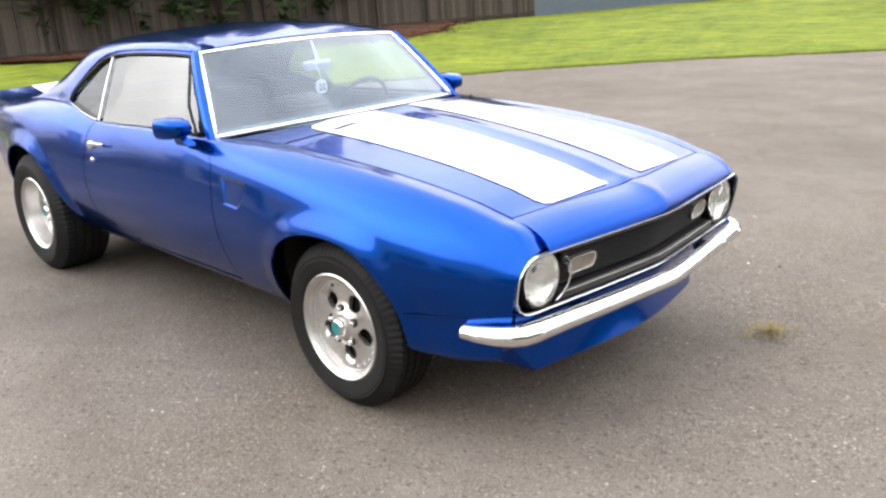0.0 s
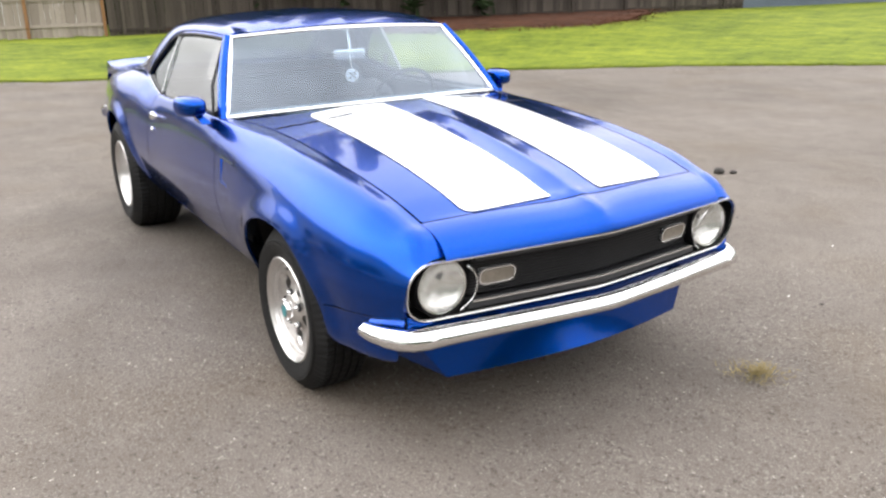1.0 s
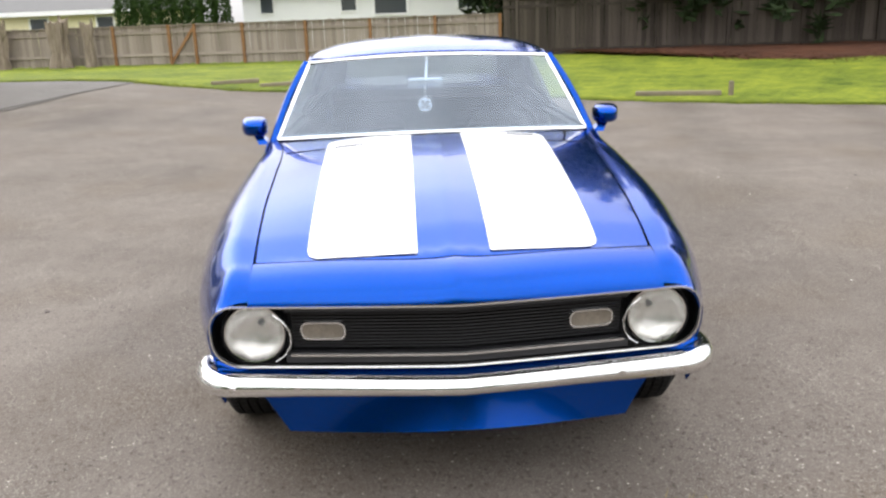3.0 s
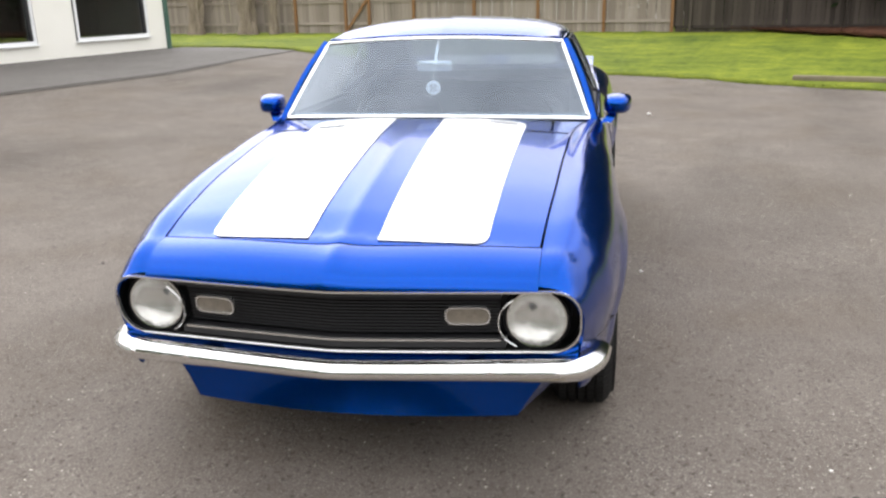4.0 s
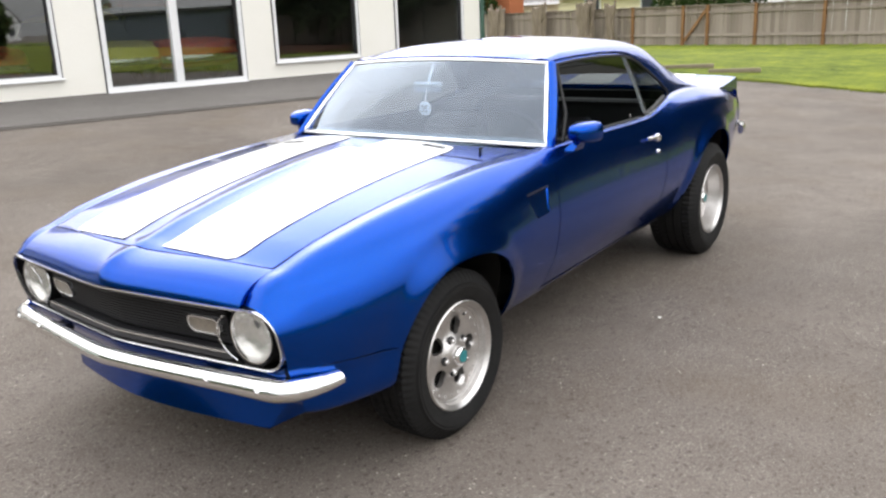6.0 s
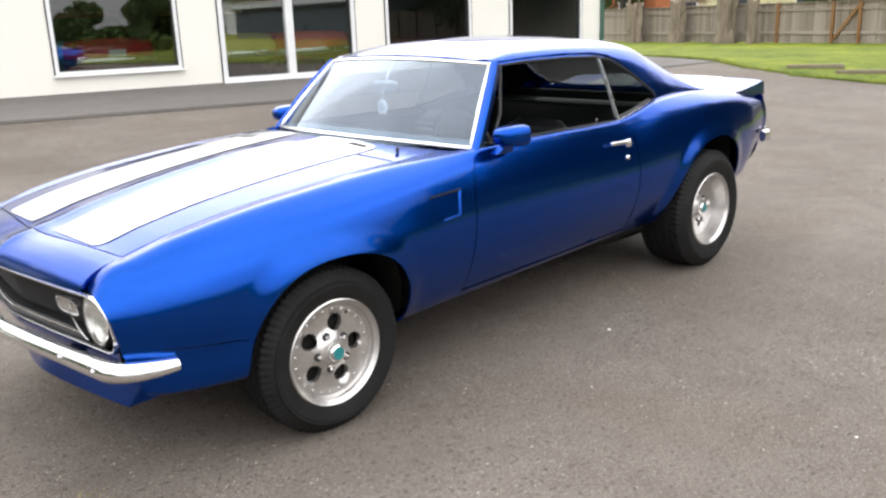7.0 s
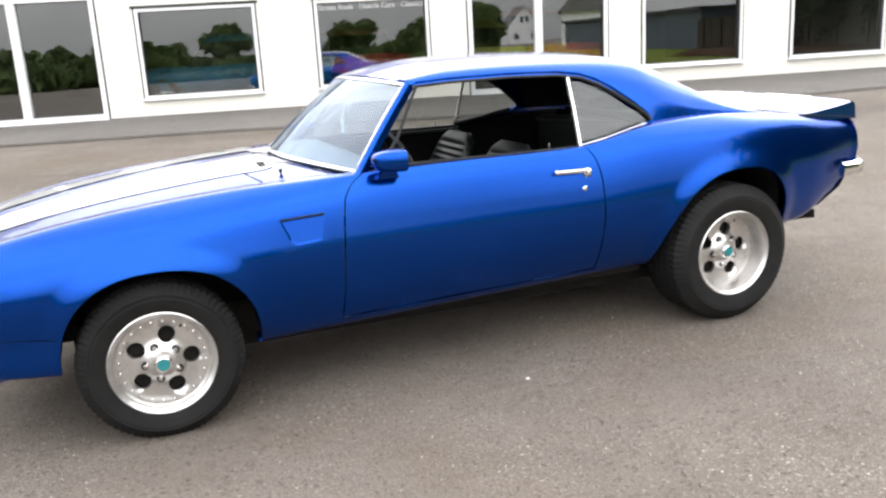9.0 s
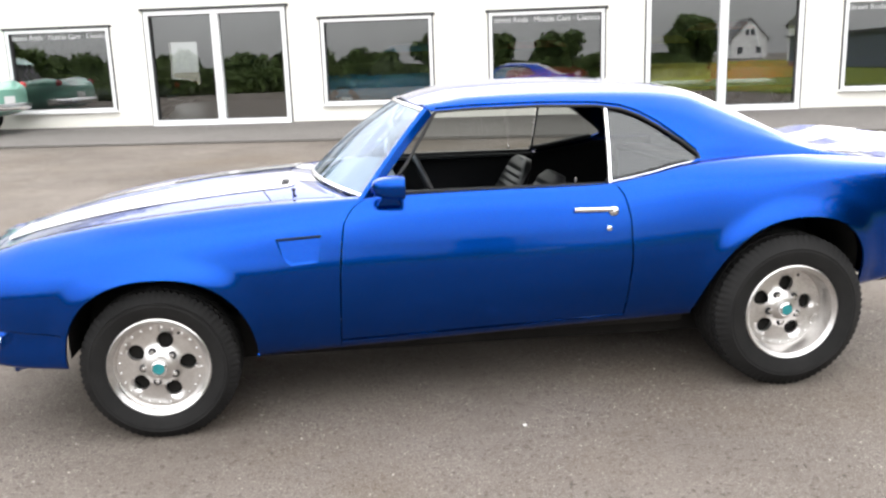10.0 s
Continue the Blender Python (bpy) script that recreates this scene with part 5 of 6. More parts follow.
EDGE = [(-2, 110), (-2, 30), (-2.2, 18.0), (-3.0, 14.6), (-4.4, 13.0), (-6.5, 10.8), (-8.3, 8.0), (-9.3, 5.2), (-9.8, 3.3), (-10.5, 1.4), (-11.4, -0.4), (-11.7, -2.5), (-12.0, -4.6), (-11.8, -6.2), (-12.1, -7.7), (-12.8, -8.9), (-12.9, -11.0), (-12.8, -14.0), (-12.9, -28)]
rng = random.Random(4)
wavy = []
for a, b in zip(EDGE, EDGE[1:]):
    k = max(1, int(math.hypot(b[0] - a[0], b[1] - a[1]) / 0.35))
    for i in range(k):
        t = i / k
        wavy.append((a[0] + (b[0] - a[0]) * t + rng.uniform(-0.09, 0.09), a[1] + (b[1] - a[1]) * t + rng.uniform(-0.09, 0.09)))
lawn_poly = wavy + [EDGE[-1], (-70, -28), (-70, 110)]
lawn = tagged(link("lawn", skin(lambda u, v: (u, v, ground_z(u, v) + 0.025 + 0.02 * noise.noise((u * 0.7, v * 0.7, 0))), lawn_poly, 1.5, thick=0.06), M["grass"]), "green lawn with yellowish patches beside the asphalt", "grass", kind="structure")

# grass blades along the ragged edge of the lawn
M["blade"] = vary(mat("grass_blade", (0.1228, 0.2046, 0.03069), 0.7), (0.35, 2.0), (0.5, 0.4), (0.066, 0.105, 0.006), (0.18, 0.20, 0.02), island=0.2)
rng = random.Random(11)
V, F = [], []
runs = [(a, b, math.hypot(b[0] - a[0], b[1] - a[1])) for a, b in zip(EDGE[2:], EDGE[3:])]
while len(F) < 16000:
    (ax, ay), (bx, by), L = rng.choices(runs, [r[2] for r in runs])[0]
    t, off = rng.random(), rng.gauss(0.0, 0.13) - 0.05
    x = ax + (bx - ax) * t + (by - ay) / L * off
    y = ay + (by - ay) * t - (bx - ax) / L * off
    z = ground_z(x, y) + 0.02
    a, h, w = rng.uniform(0, 6.28), rng.uniform(0.015, 0.05), rng.uniform(0.003, 0.006)
    lx, ly = rng.uniform(-0.04, 0.04), rng.uniform(-0.04, 0.04)
    k = len(V)
    V += [(x - w * math.cos(a), y - w * math.sin(a), z), (x + w * math.cos(a), y + w * math.sin(a), z), (x + lx, y + ly, z + h)]
    F.append((k, k + 1, k + 2))
tagged(link("grass_blades", raw(V, F, False), M["blade"]), "short grass blades along the lawn edge", "grass", kind="stuff")

# paved strip along the building, with a darker seam
apron_poly = [(16, -8.9), (8.0, -8.75), (2.5, -8.75), (-1.0, -8.55), (-4.6, -8.35), (-7.5, -8.2), (-9.7, -8.5), (-12.6, -8.75), (-12.75, -12.0), (16, -12.0)]
tagged(link("pavement", skin(lambda u, v: (u, v, ground_z(u, v) + 0.018), apron_poly[::-1], 0.8, thick=0.03), M["apron"]), "smoother grey asphalt strip along the shop front", "pavement", kind="structure")
seam_poly = [(16, -8.95), (8.0, -8.8), (2.5, -8.8), (-1.0, -8.6), (-4.6, -8.4), (-7.5, -8.25), (-9.7, -8.55), (-9.7, -8.40), (-7.5, -8.02), (-4.6, -8.2), (-1.0, -8.36), (2.5, -8.6), (8.0, -8.65), (16, -8.78)]
tagged(link("asphalt_patch", skin(lambda u, v: (u, v, ground_z(u, v) + 0.008), seam_poly, 0.5, thick=0.0), M["patch"]), "dark asphalt seam between old and new paving", "pavement", kind="structure")
# bark litter under the trees
M["bark_litter"] = vary(mat("bark_litter", (0.06, 0.025, 0.0125), 0.95), (0.5, 5.0, 30.0, 110.0), (0.45, 0.3, 0.4, 0.3), (0.014, 0.0075, 0.005), (0.105, 0.042, 0.021), bump=1.0, bump_scale=28)
bed = [(-23.6, 0.5), (-21.0, 2.6), (-18.6, 5.2), (-17.7, 8.5), (-18.0, 12.0), (-20.0, 15.0), (-23.6, 17.0)]
rng = random.Random(31)
bed = [(x + rng.uniform(-0.22, 0.22), y + rng.uniform(-0.22, 0.22)) for x, y in dense(bed, 0.35)]
tagged(link("mulch_bed", skin(lambda u, v: (u, v, ground_z(u, v) + 0.022 + 0.13 * smooth01((-18.0 - u) / 2.5) + 0.05 * noise.noise((u, v, 3)) + 0.035 * noise.noise((u * 3.1, v * 3.1, 8))), bed[::-1], 0.3, thick=0.05), M["bark_litter"]), "reddish bark litter under the trees by the fence", "mulch", kind="structure")
# loose chips and grass round the bed's edge
V, F = [], []
for _ in range(5200):
    x, y = rng.choice(bed)
    x, y = x + rng.gauss(0.0, 0.45), y + rng.gauss(0, 0.4)
    z = ground_z(x, y) + 0.04 + 0.10 * smooth01((-18.0 - x) / 2.5)
    a, L, w = rng.uniform(0, 6.28), rng.uniform(0.03, 0.09), rng.uniform(0.01, 0.025)
    dx, dy, dz = math.cos(a) * L, math.sin(a) * L, rng.uniform(0.0, 0.05)
    k = len(V)
    V += [(x, y, z), (x + dx, y + dy, z + dz), (x + dx - dy * w / L, y + dy + dx * w / L, z + dz + 0.006), (x - dy * w / L, y + dx * w / L, z + 0.006)]
    F.append((k, k + 1, k + 2, k + 3))
tagged(link("bark_chips", raw(V, F, False), M["bark_litter"]), "loose bark chips strewn round the mulch bed", "bark chips", kind="stuff")

# ---- shop building ----
M["wall"] = vary(mat("cream_wall_paint", (0.8, 0.78, 0.7), 0.6), (0.6, 25.0), (0.45, 0.3), (0.79, 0.765, 0.69), (0.87, 0.85, 0.79), bump=0.05, bump_scale=80)
M["whitetrim"] = vary(mat("white_trim_paint", (0.8, 0.8, 0.8), 0.4), (2.0, 30.0), (0.5, 0.3), (0.74, 0.74, 0.74), (0.83, 0.83, 0.83))
M["greentrim"] = vary(mat("dark_green_trim", (0.0495, 0.1155, 0.0825), 0.5), (3.0,), (0.5,), (0.033, 0.0825, 0.066), (0.0825, 0.1485, 0.1155))
M["inwall"] = vary(mat("showroom_wall", (0.35, 0.34, 0.32), 0.8), (0.8,), (0.5,), (0.50, 0.49, 0.47), (0.62, 0.61, 0.59))
M["infloor"] = vary(mat("showroom_floor", (0.06, 0.06, 0.06), 0.35), (0.7, 10.0), (0.5, 0.3), (0.22, 0.215, 0.21), (0.32, 0.315, 0.31))
M["darkline"] = mat("dark_sealant", (0.05, 0.05, 0.05), 0.6)
WY, WT, WB = -12.0, 4.0, 0.10
OPEN = [("window_1", 9.81, 7.67, 0.77, 2.38), ("door_1", 6.93, 4.12, 0.47, 2.65), ("window_2", 3.44, 1.30, 0.77, 2.38), ("window_3", 0.22, -1.93, 0.77, 2.38), ("door_2", -2.69, -5.50, 0.47, 2.65), ("window_4", -6.22, -8.36, 0.77, 2.38), ("window_5", -9.42, -11.56, 0.77, 2.38)]
X0, X1, BY = 16.0, -12.18, -24.0
bm = bmesh.new()
cur = X0
for name, a, b, z0, z1 in OPEN:
    box_bm(a, cur, WY - 0.2, WY, WB, WT, bm=bm)
    box_bm(b, a, WY - 0.2, WY, WB, z0, bm=bm)
    box_bm(b, a, WY - 0.2, WY, z1, WT, bm=bm)
    cur = b
box_bm(X1, cur, WY - 0.2, WY, WB, WT, bm=bm)
tagged(part("wall_front", bm, M["wall"]), "cream painted shop front wall", "wall", kind="structure")
tagged(part("wall_side", box_bm(X1, X1 + 0.2, BY, WY - 0.2, WB, WT), M["wall"]), "cream painted side wall", "wall", kind="structure")
tagged(part("wall_far", box_bm(X0 - 0.2, X0, BY, WY - 0.2, WB, WT), M["inwall"]), "plain showroom end wall", "wall", kind="structure")
bm = bmesh.new()
box_bm(X1 + 0.2, 10.54, BY - 0.2, BY, WB, WT, bm=bm)
box_bm(11.53, X0 - 0.2, BY - 0.2, BY, WB, WT, bm=bm)
box_bm(10.54, 11.53, BY - 0.2, BY, 2.46, WT, bm=bm)
box_bm(10.54, 11.53, BY - 0.2, BY, WB, 1.02, bm=bm)
tagged(part("wall_back", bm, M["inwall"]), "grey showroom back wall with a bright window opening", "wall", kind="structure")
tagged(part("roof", box_bm(X1 - 0.3, X0, BY - 0.2, WY + 0.35, WT, WT + 0.2), M["inwall"]), "flat shop roof", "roof", kind="structure")
tagged(part("floor", box_bm(X1 + 0.2, X0 - 0.2, BY, WY - 0.2, 0.30, 0.45), M["infloor"]), "dark polished showroom floor", "floor", kind="structure")
tagged(part("trim", box_bm(X1 - 0.07, X1 + 0.03, WY - 0.03, WY + 0.06, WB, WT), M["greentrim"]), "dark green corner downpipe board", "trim", kind="structure")
tagged(part("baseboard", box_bm(X1, X0, WY, WY + 0.012, WB, 0.46), M["apron"]), "grey foundation strip", "trim", kind="structure")


def frame_bm(x0, x1, z0, z1, w, y0, y1):
    bm = bmesh.new()
    box_bm(x0, x1, y0, y1, z1 - w, z1, bm=bm)
    box_bm(x0, x1, y0, y1, z0, z0 + w, bm=bm)
    box_bm(x0, x0 + w, y0, y1, z0 + w, z1 - w, bm=bm)
    box_bm(x1 - w, x1, y0, y1, z0 + w, z1 - w, bm=bm)
    return bm


SIGN = "Street Rods · Muscle Cars · Classics"
for name, a, b, z0, z1 in OPEN:
    door_ = name.startswith("door")
    lab = "white framed double glass door in the shop front" if door_ else "white framed shop window"
    top = tagged(new(name), lab, "door" if door_ else "window", kind="structure")
    top.location = ((a + b) / 2, WY, z0)
    inv = Matrix.Translation((-(a + b) / 2, -WY, -z0))

    def sub(nm, bm_, material, label=""):
        bmesh.ops.transform(bm_, verts=bm_.verts, matrix=inv)
        return part(nm, bm_, material, top, label)

    w = 0.085 if door_ else 0.06
    sub("outline", frame_bm(b - 0.025, a + 0.025, z0 - 0.02, z1 + 0.025, 0.03, WY - 0.02, WY + 0.014), M["darkline"], "thin dark casing edge")
    sub("casing", frame_bm(b, a, z0, z1, w, WY - 0.12, WY + 0.032), M["whitetrim"], "white casing")
    sub("inner_line", frame_bm(b + w, a - w, z0 + w, z1 - w, 0.012, WY - 0.10, WY + 0.012), M["darkline"])
    if not door_:
        sub("window_sill", box_bm(b - 0.04, a + 0.04, WY - 0.02, WY + 0.07, z0 - 0.035, z0 + 0.004, 0.008), M["whitetrim"])
        sub("head_trim", box_bm(b - 0.06, a + 0.06, WY - 0.02, WY + 0.05, z1 + 0.005, z1 + 0.05, 0.008), M["darkline"])
        panes = [(b + w, a - w)]
    else:
        mid = (a + b) / 2
        sub("mullion", box_bm(mid - 0.075, mid + 0.075, WY - 0.10, WY + 0.02, z0 + w, z1 - w), M["whitetrim"])
        sub("threshold", box_bm(b, a, WY - 0.1, WY + 0.08, z0 - 0.06, z0 + 0.004, 0.008), M["whitetrim"])
        sub("head_trim", box_bm(b - 0.07, a + 0.07, WY - 0.02, WY + 0.06, z1 + 0.005, z1 + 0.05, 0.008), M["darkline"])
        panes = [(b + w, mid - 0.075), (mid + 0.075, a - w)]
    for p0, p1 in panes:
        g = sub("pane", box_bm(p0, p1, WY - 0.07, WY - 0.064, z0 + w, z1 - w), M["shopglass"], "reflecting shop glass")
        g.visible_shadow = False
    if name in ("window_1", "window_3", "window_4"):
        tx = bpy.data.curves.new("lettering", "FONT")
        tx.body = SIGN
        tx.align_x = "CENTER"
        tx.size = 0.0635 * (a - b)
        tx.extrude = 0.001
        tx.offset = 0.0012
        ob = new("lettering", tx)
        ob.parent = top
        ob.data.materials.append(M["whitetrim"])
        ob["label"] = "white lettering along the top of the window"
        ob.matrix_basis = pose(0, -0.058, z1 - z0 - w - 0.125, 90, 0, 180)


# ---- other cars ----
def old_car(name, label, colour, at, yaw, L=4.7, W=0.9, H=1.45, fin=0.0, lamp=(0.35, 0.02, 0.02), group="", pickup=False, plate=True):
    """A rounded classic car: lower body, cabin, glass, bumpers, lamps, wheels. Nose towards +x."""
    c = thing(name, label, "car", group, at=at)
    c.rotation_euler = (0, 0, radians(yaw))
    p = vary(mat(name + "_paint", colour, 0.35, 0.0, 1.0, 0.03), (2.0,), (0.5,), tuple(v * 0.8 for v in colour), colour)
    bm = bmesh.new()
    rows = []
    K = 18
    for i in range(25):
        t = -1 + i / 12
        x = t * L / 2
        e = max(0.0, abs(t) - 0.82) / 0.18
        w = W * (1 - 0.30 * e**2.2)
        zt = 0.90 - (0.05 * t if t > 0 else 0) - 0.12 * e**2 + fin * smooth01((-t - 0.35) / 0.6)
        zb = 0.30 + 0.12 * e**2
        ring_ = []
        for j in range(K):
            a_ = 2 * math.pi * j / K
            cy, sz = math.cos(a_), math.sin(a_)
            y = math.copysign(abs(cy) ** 0.42, cy) * w
            z = (zt + zb) / 2 + math.copysign(abs(sz) ** 0.55, sz) * (zt - zb) / 2
            if abs(y) < w * 0.7 and z > 0.7:
                z -= fin * 0.7 * smooth01((-t - 0.35) / 0.6)
            ring_.append(bm.verts.new((x, y, z)))
        rows.append(ring_)
    for ra, rb_ in zip(rows, rows[1:]):
        for j in range(K):
            bm.faces.new((ra[j], ra[(j + 1) % K], rb_[(j + 1) % K], rb_[j]))
    bm.faces.new(rows[0][::-1])
    bm.faces.new(rows[-1])
    part("body", bm, p, c, "", True, 60)

    def cabin(nm, z0, z1, a0, a1, b0, b1, w0, w1, material):
        bm_ = bmesh.new()
        lo = [bm_.verts.new((x, y, z0)) for x, y in ((a0, -w0), (b0, -w0), (b0, w0), (a0, w0))]
        hi = [bm_.verts.new((x, y, z1)) for x, y in ((a1, -w1), (b1, -w1), (b1, w1), (a1, w1))]
        for j in range(4):
            bm_.faces.new((lo[j], lo[(j + 1) % 4], hi[(j + 1) % 4], hi[j]))
        bm_.faces.new(hi)
        bmesh.ops.bevel(bm_, geom=list(bm_.edges), offset=0.06, segments=3, affect="EDGES")
        part(nm, bm_, material, c, "", True, 50)

    x0, x1 = (-0.55, 1.0) if pickup else (-1.35, 0.95)
    cabin("glasshouse", 0.82, H - 0.06, x0, x0 + 0.32, x1, x1 - 0.5, W * 0.84, W * 0.66, M["black"])
    cabin("roof", H - 0.16, H, x0 + 0.2, x0 + 0.42, x1 - 0.38, x1 - 0.58, W * 0.72, W * 0.60, p)
    for t in (1, -1):
        xb = t * (L / 2 + 0.02)
        bm_ = sweep([(xb - t * 0.28, -W * 0.98, 0.50), (xb - t * 0.05, -W * 0.80, 0.50), (xb, -W * 0.4, 0.50), (xb, W * 0.4, 0.50), (xb - t * 0.05, W * 0.80, 0.50), (xb - t * 0.28, W * 0.98, 0.50)], circle(0.07, 10, 0.6, 1.0))
        part("bumper", bm_, M["chrome"], c, "chrome bumper", True)
        for sy in (1, -1):
            m = M["lens"] if t > 0 else M.setdefault(name + "_lamp", mat(name + "_tail_lamp", lamp, 0.25, 0.0, 0.6))
            turned("lamp", [(0.0001, 0.05), (0.05, 0.04), (0.07, 0.0), (0.075, -0.03)] if t > 0 else [(0.075, 0.03), (0.07, 0.0), (0.05, -0.04), (0.0001, -0.05)], M["chrome"] if t > 0 else m, c, 16, axis="x", at=(xb - t * 0.10, sy * W * 0.74, 0.76 + (fin * 0.9 if t < 0 else 0)))
    if plate:
        part("number_plate", box_bm(-L / 2 - 0.035, -L / 2 - 0.02, -0.16, 0.16, 0.56, 0.70), M.setdefault("plate", mat("number_plate", (0.75, 0.75, 0.75), 0.4)), c, "white number plate")
    for sx in (1, -1):
        for sy in (1, -1):
            turned("tyre", [(0.20, -0.09), (0.30, -0.10), (0.335, -0.07), (0.335, 0.07), (0.30, 0.10), (0.20, 0.09), (0.19, 0.06)], M["rubber"], c, 32, at=(sx * L * 0.29, sy * (W - 0.10), 0.335))
            turned("hub_cap", [(0.0001, 0.08 * sy), (0.10, 0.075 * sy), (0.19, 0.05 * sy), (0.20, 0.07 * sy)], M["chrome"], c, 24, at=(sx * L * 0.29, sy * (W - 0.10), 0.335))
    return c


old_car("turquoise_sedan", "turquoise fifties sedan with tail fins, parked by the shop", (0.20, 0.46, 0.36), (11.6, -10.75, ground_z(11.6, -10.75) + 0.02), 0, L=4.9, fin=0.14)
old_car("red_coupe", "red classic coupe behind the shop window", (0.50, 0.015, 0.04), (-0.55, -15.0, 0.45), -80, group="showroom cars")
old_car("orange_pickup", "orange-red pickup inside the showroom", (0.72, 0.09, 0.015), (-4.7, -14.75, 0.45), -84, H=1.7, group="showroom cars", pickup=True, plate=False)
old_car("yellow_roadster", "pale yellow classic car inside the showroom", (0.8, 0.72, 0.15), (-3.1, -14.9, 0.45), -83, group="showroom cars", plate=False)
old_car("blue_sedan", "blue classic sedan inside the showroom", (0.03, 0.25, 0.42), (1.9, -13.6, 0.45), 4, group="showroom cars")
old_car("black_coupe", "black classic coupe inside the showroom", (0.015, 0.015, 0.017), (9.3, -13.9, 0.45), 5, group="showroom cars")

# ---- fences ----
def wood(name, dark, light):
    return vary(mat(name, light, 0.85), (0.5, 9.0, 60.0), (0.25, 0.35, 0.3), dark, light, stretch=(1, 1, 0.12), objrand=0.7, bump=0.3, bump_scale=60)


M["fence"] = wood("weathered_fence", (0.195, 0.162, 0.136), (0.345, 0.295, 0.255))
# picket colour darkened for the shade the trees throw on this fence
M["oldfence"] = wood("weathered_fence_in_shade", (0.034, 0.028, 0.023), (0.105, 0.087, 0.072))
M["post"] = vary(mat("cedar_post", (0.2541, 0.127, 0.05445), 0.8), (2.0, 30.0), (0.4, 0.4), (0.1543, 0.08167, 0.04084), (0.3085, 0.1633, 0.0726), stretch=(1, 1, 0.2))
FX = -23.7


def board_mesh(h, w=0.138, t=0.02, dog=False):
    bm = bmesh.new()
    pts = [(-w / 2, 0), (w / 2, 0), (w / 2, h - (0.03 if dog else 0)), (w / 2 - 0.03, h), (-w / 2 + 0.03, h), (-w / 2, h - (0.03 if dog else 0))] if dog else [(-w / 2, 0), (w / 2, 0), (w / 2, h), (-w / 2, h)]
    fr = [bm.verts.new((t / 2, y, z)) for y, z in pts]
    bk = [bm.verts.new((-t / 2, y, z)) for y, z in pts]
    bm.faces.new(fr)
    bm.faces.new(bk[::-1])
    for i in range(len(pts)):
        j = (i + 1) % len(pts)
        bm.faces.new((fr[j], fr[i], bk[i], bk[j]))
    me = bpy.data.meshes.new("board")
    bm.to_mesh(me)
    bm.free()
    return me


def fence_run(name, label, y0, y1, zb, h, material, post_mat, pitch, seed, posts, dog, rail=True):
    f = thing(name, label, "fence", at=(FX, y0, zb))
    rg = random.Random(seed)
    bmsh = board_mesh(h, pitch - 0.006, dog=dog)
    bmsh.materials.append(material)
    y = y0
    while y < y1:
        b = new("board", bmsh)
        b.parent = f
        b.location = (rg.uniform(-0.008, 0.008), y - y0 + pitch / 2, ground_z(FX, y) - 0.2 + rg.uniform(-0.025, 0.02) + 0.05)
        b.rotation_euler = (radians(rg.uniform(-0.6, 0.6)), 0, radians(rg.uniform(-1.5, 1.5)))
        y += pitch
    pm = bmesh.new()
    box_bm(-0.045, 0.045, -0.045, 0.045, -0.1, h + 0.05, bm=pm)
    pmsh = bpy.data.meshes.new("post")
    pm.to_mesh(pmsh)
    pm.free()
    pmsh.materials.append(post_mat)
    for y in posts:
        b = new("post", pmsh)
        b.parent = f
        b.location = (0.06, y - y0, ground_z(FX, y) - 0.2)
    if rail:
        part("rail", box_bm(0.012, 0.05, 0, y1 - y0, h - 0.22, h - 0.13), material, f)
        part("rail", box_bm(0.012, 0.05, 0, y1 - y0, 0.35, 0.44), material, f)
        part("cap", box_bm(-0.05, 0.07, 0, y1 - y0, h + 0.035, h + 0.065), material, f)
    return f


POSTS = (-24.6, -22.3, -20.0, -17.8, -15.5, -13.4, -12.45, -10.7, -8.45, -6.2, -4.0, -1.85)
light_fence = fence_run("board_fence", "weathered grey board fence with cedar posts", -27.0, -1.8, 0.2, 1.33, M["fence"], M["post"], 0.14, 3, POSTS, False)
part("brace", sweep([(0.07, 13.6, 0.1), (0.07, 14.5, 1.25)], [(-0.045, -0.015), (0.045, -0.015), (0.045, 0.015), (-0.045, 0.015)], up=(1, 0, 0)), M["post"], light_fence, "diagonal gate brace")
fence_run("old_fence", "tall weathered picket fence, darkened for the shade under the trees", -1.76, 21.6, 0.0, 1.95, M["oldfence"], M["oldfence"], 0.13, 8, np.arange(-1.3, 21.0, 2.2), True, True)
M["bluegrey"] = vary(mat("blue_grey_siding", (0.099, 0.1237, 0.1568), 0.6), (1.0, 20.0), (0.4, 0.3), (0.07425, 0.09488, 0.1237), (0.1237, 0.1485, 0.1815))
shed = thing("blue_grey_building", "low blue-grey building beyond the lawn", "building", at=(-29.0, 23.6, 0))
part("wall", box_bm(-1.0, 5.0, -1.9, 26, -0.2, 2.6), M["bluegrey"], shed)
part("roof", box_bm(-1.3, 5.3, -2.1, 26.3, 2.6, 2.8), M["darkline"], shed)
for i in range(14):
    part("siding_board", box_bm(5.0, 5.02, -1.9, 26, -0.15 + 0.19 * i, -0.15 + 0.19 * i + 0.17), M["bluegrey"], shed)

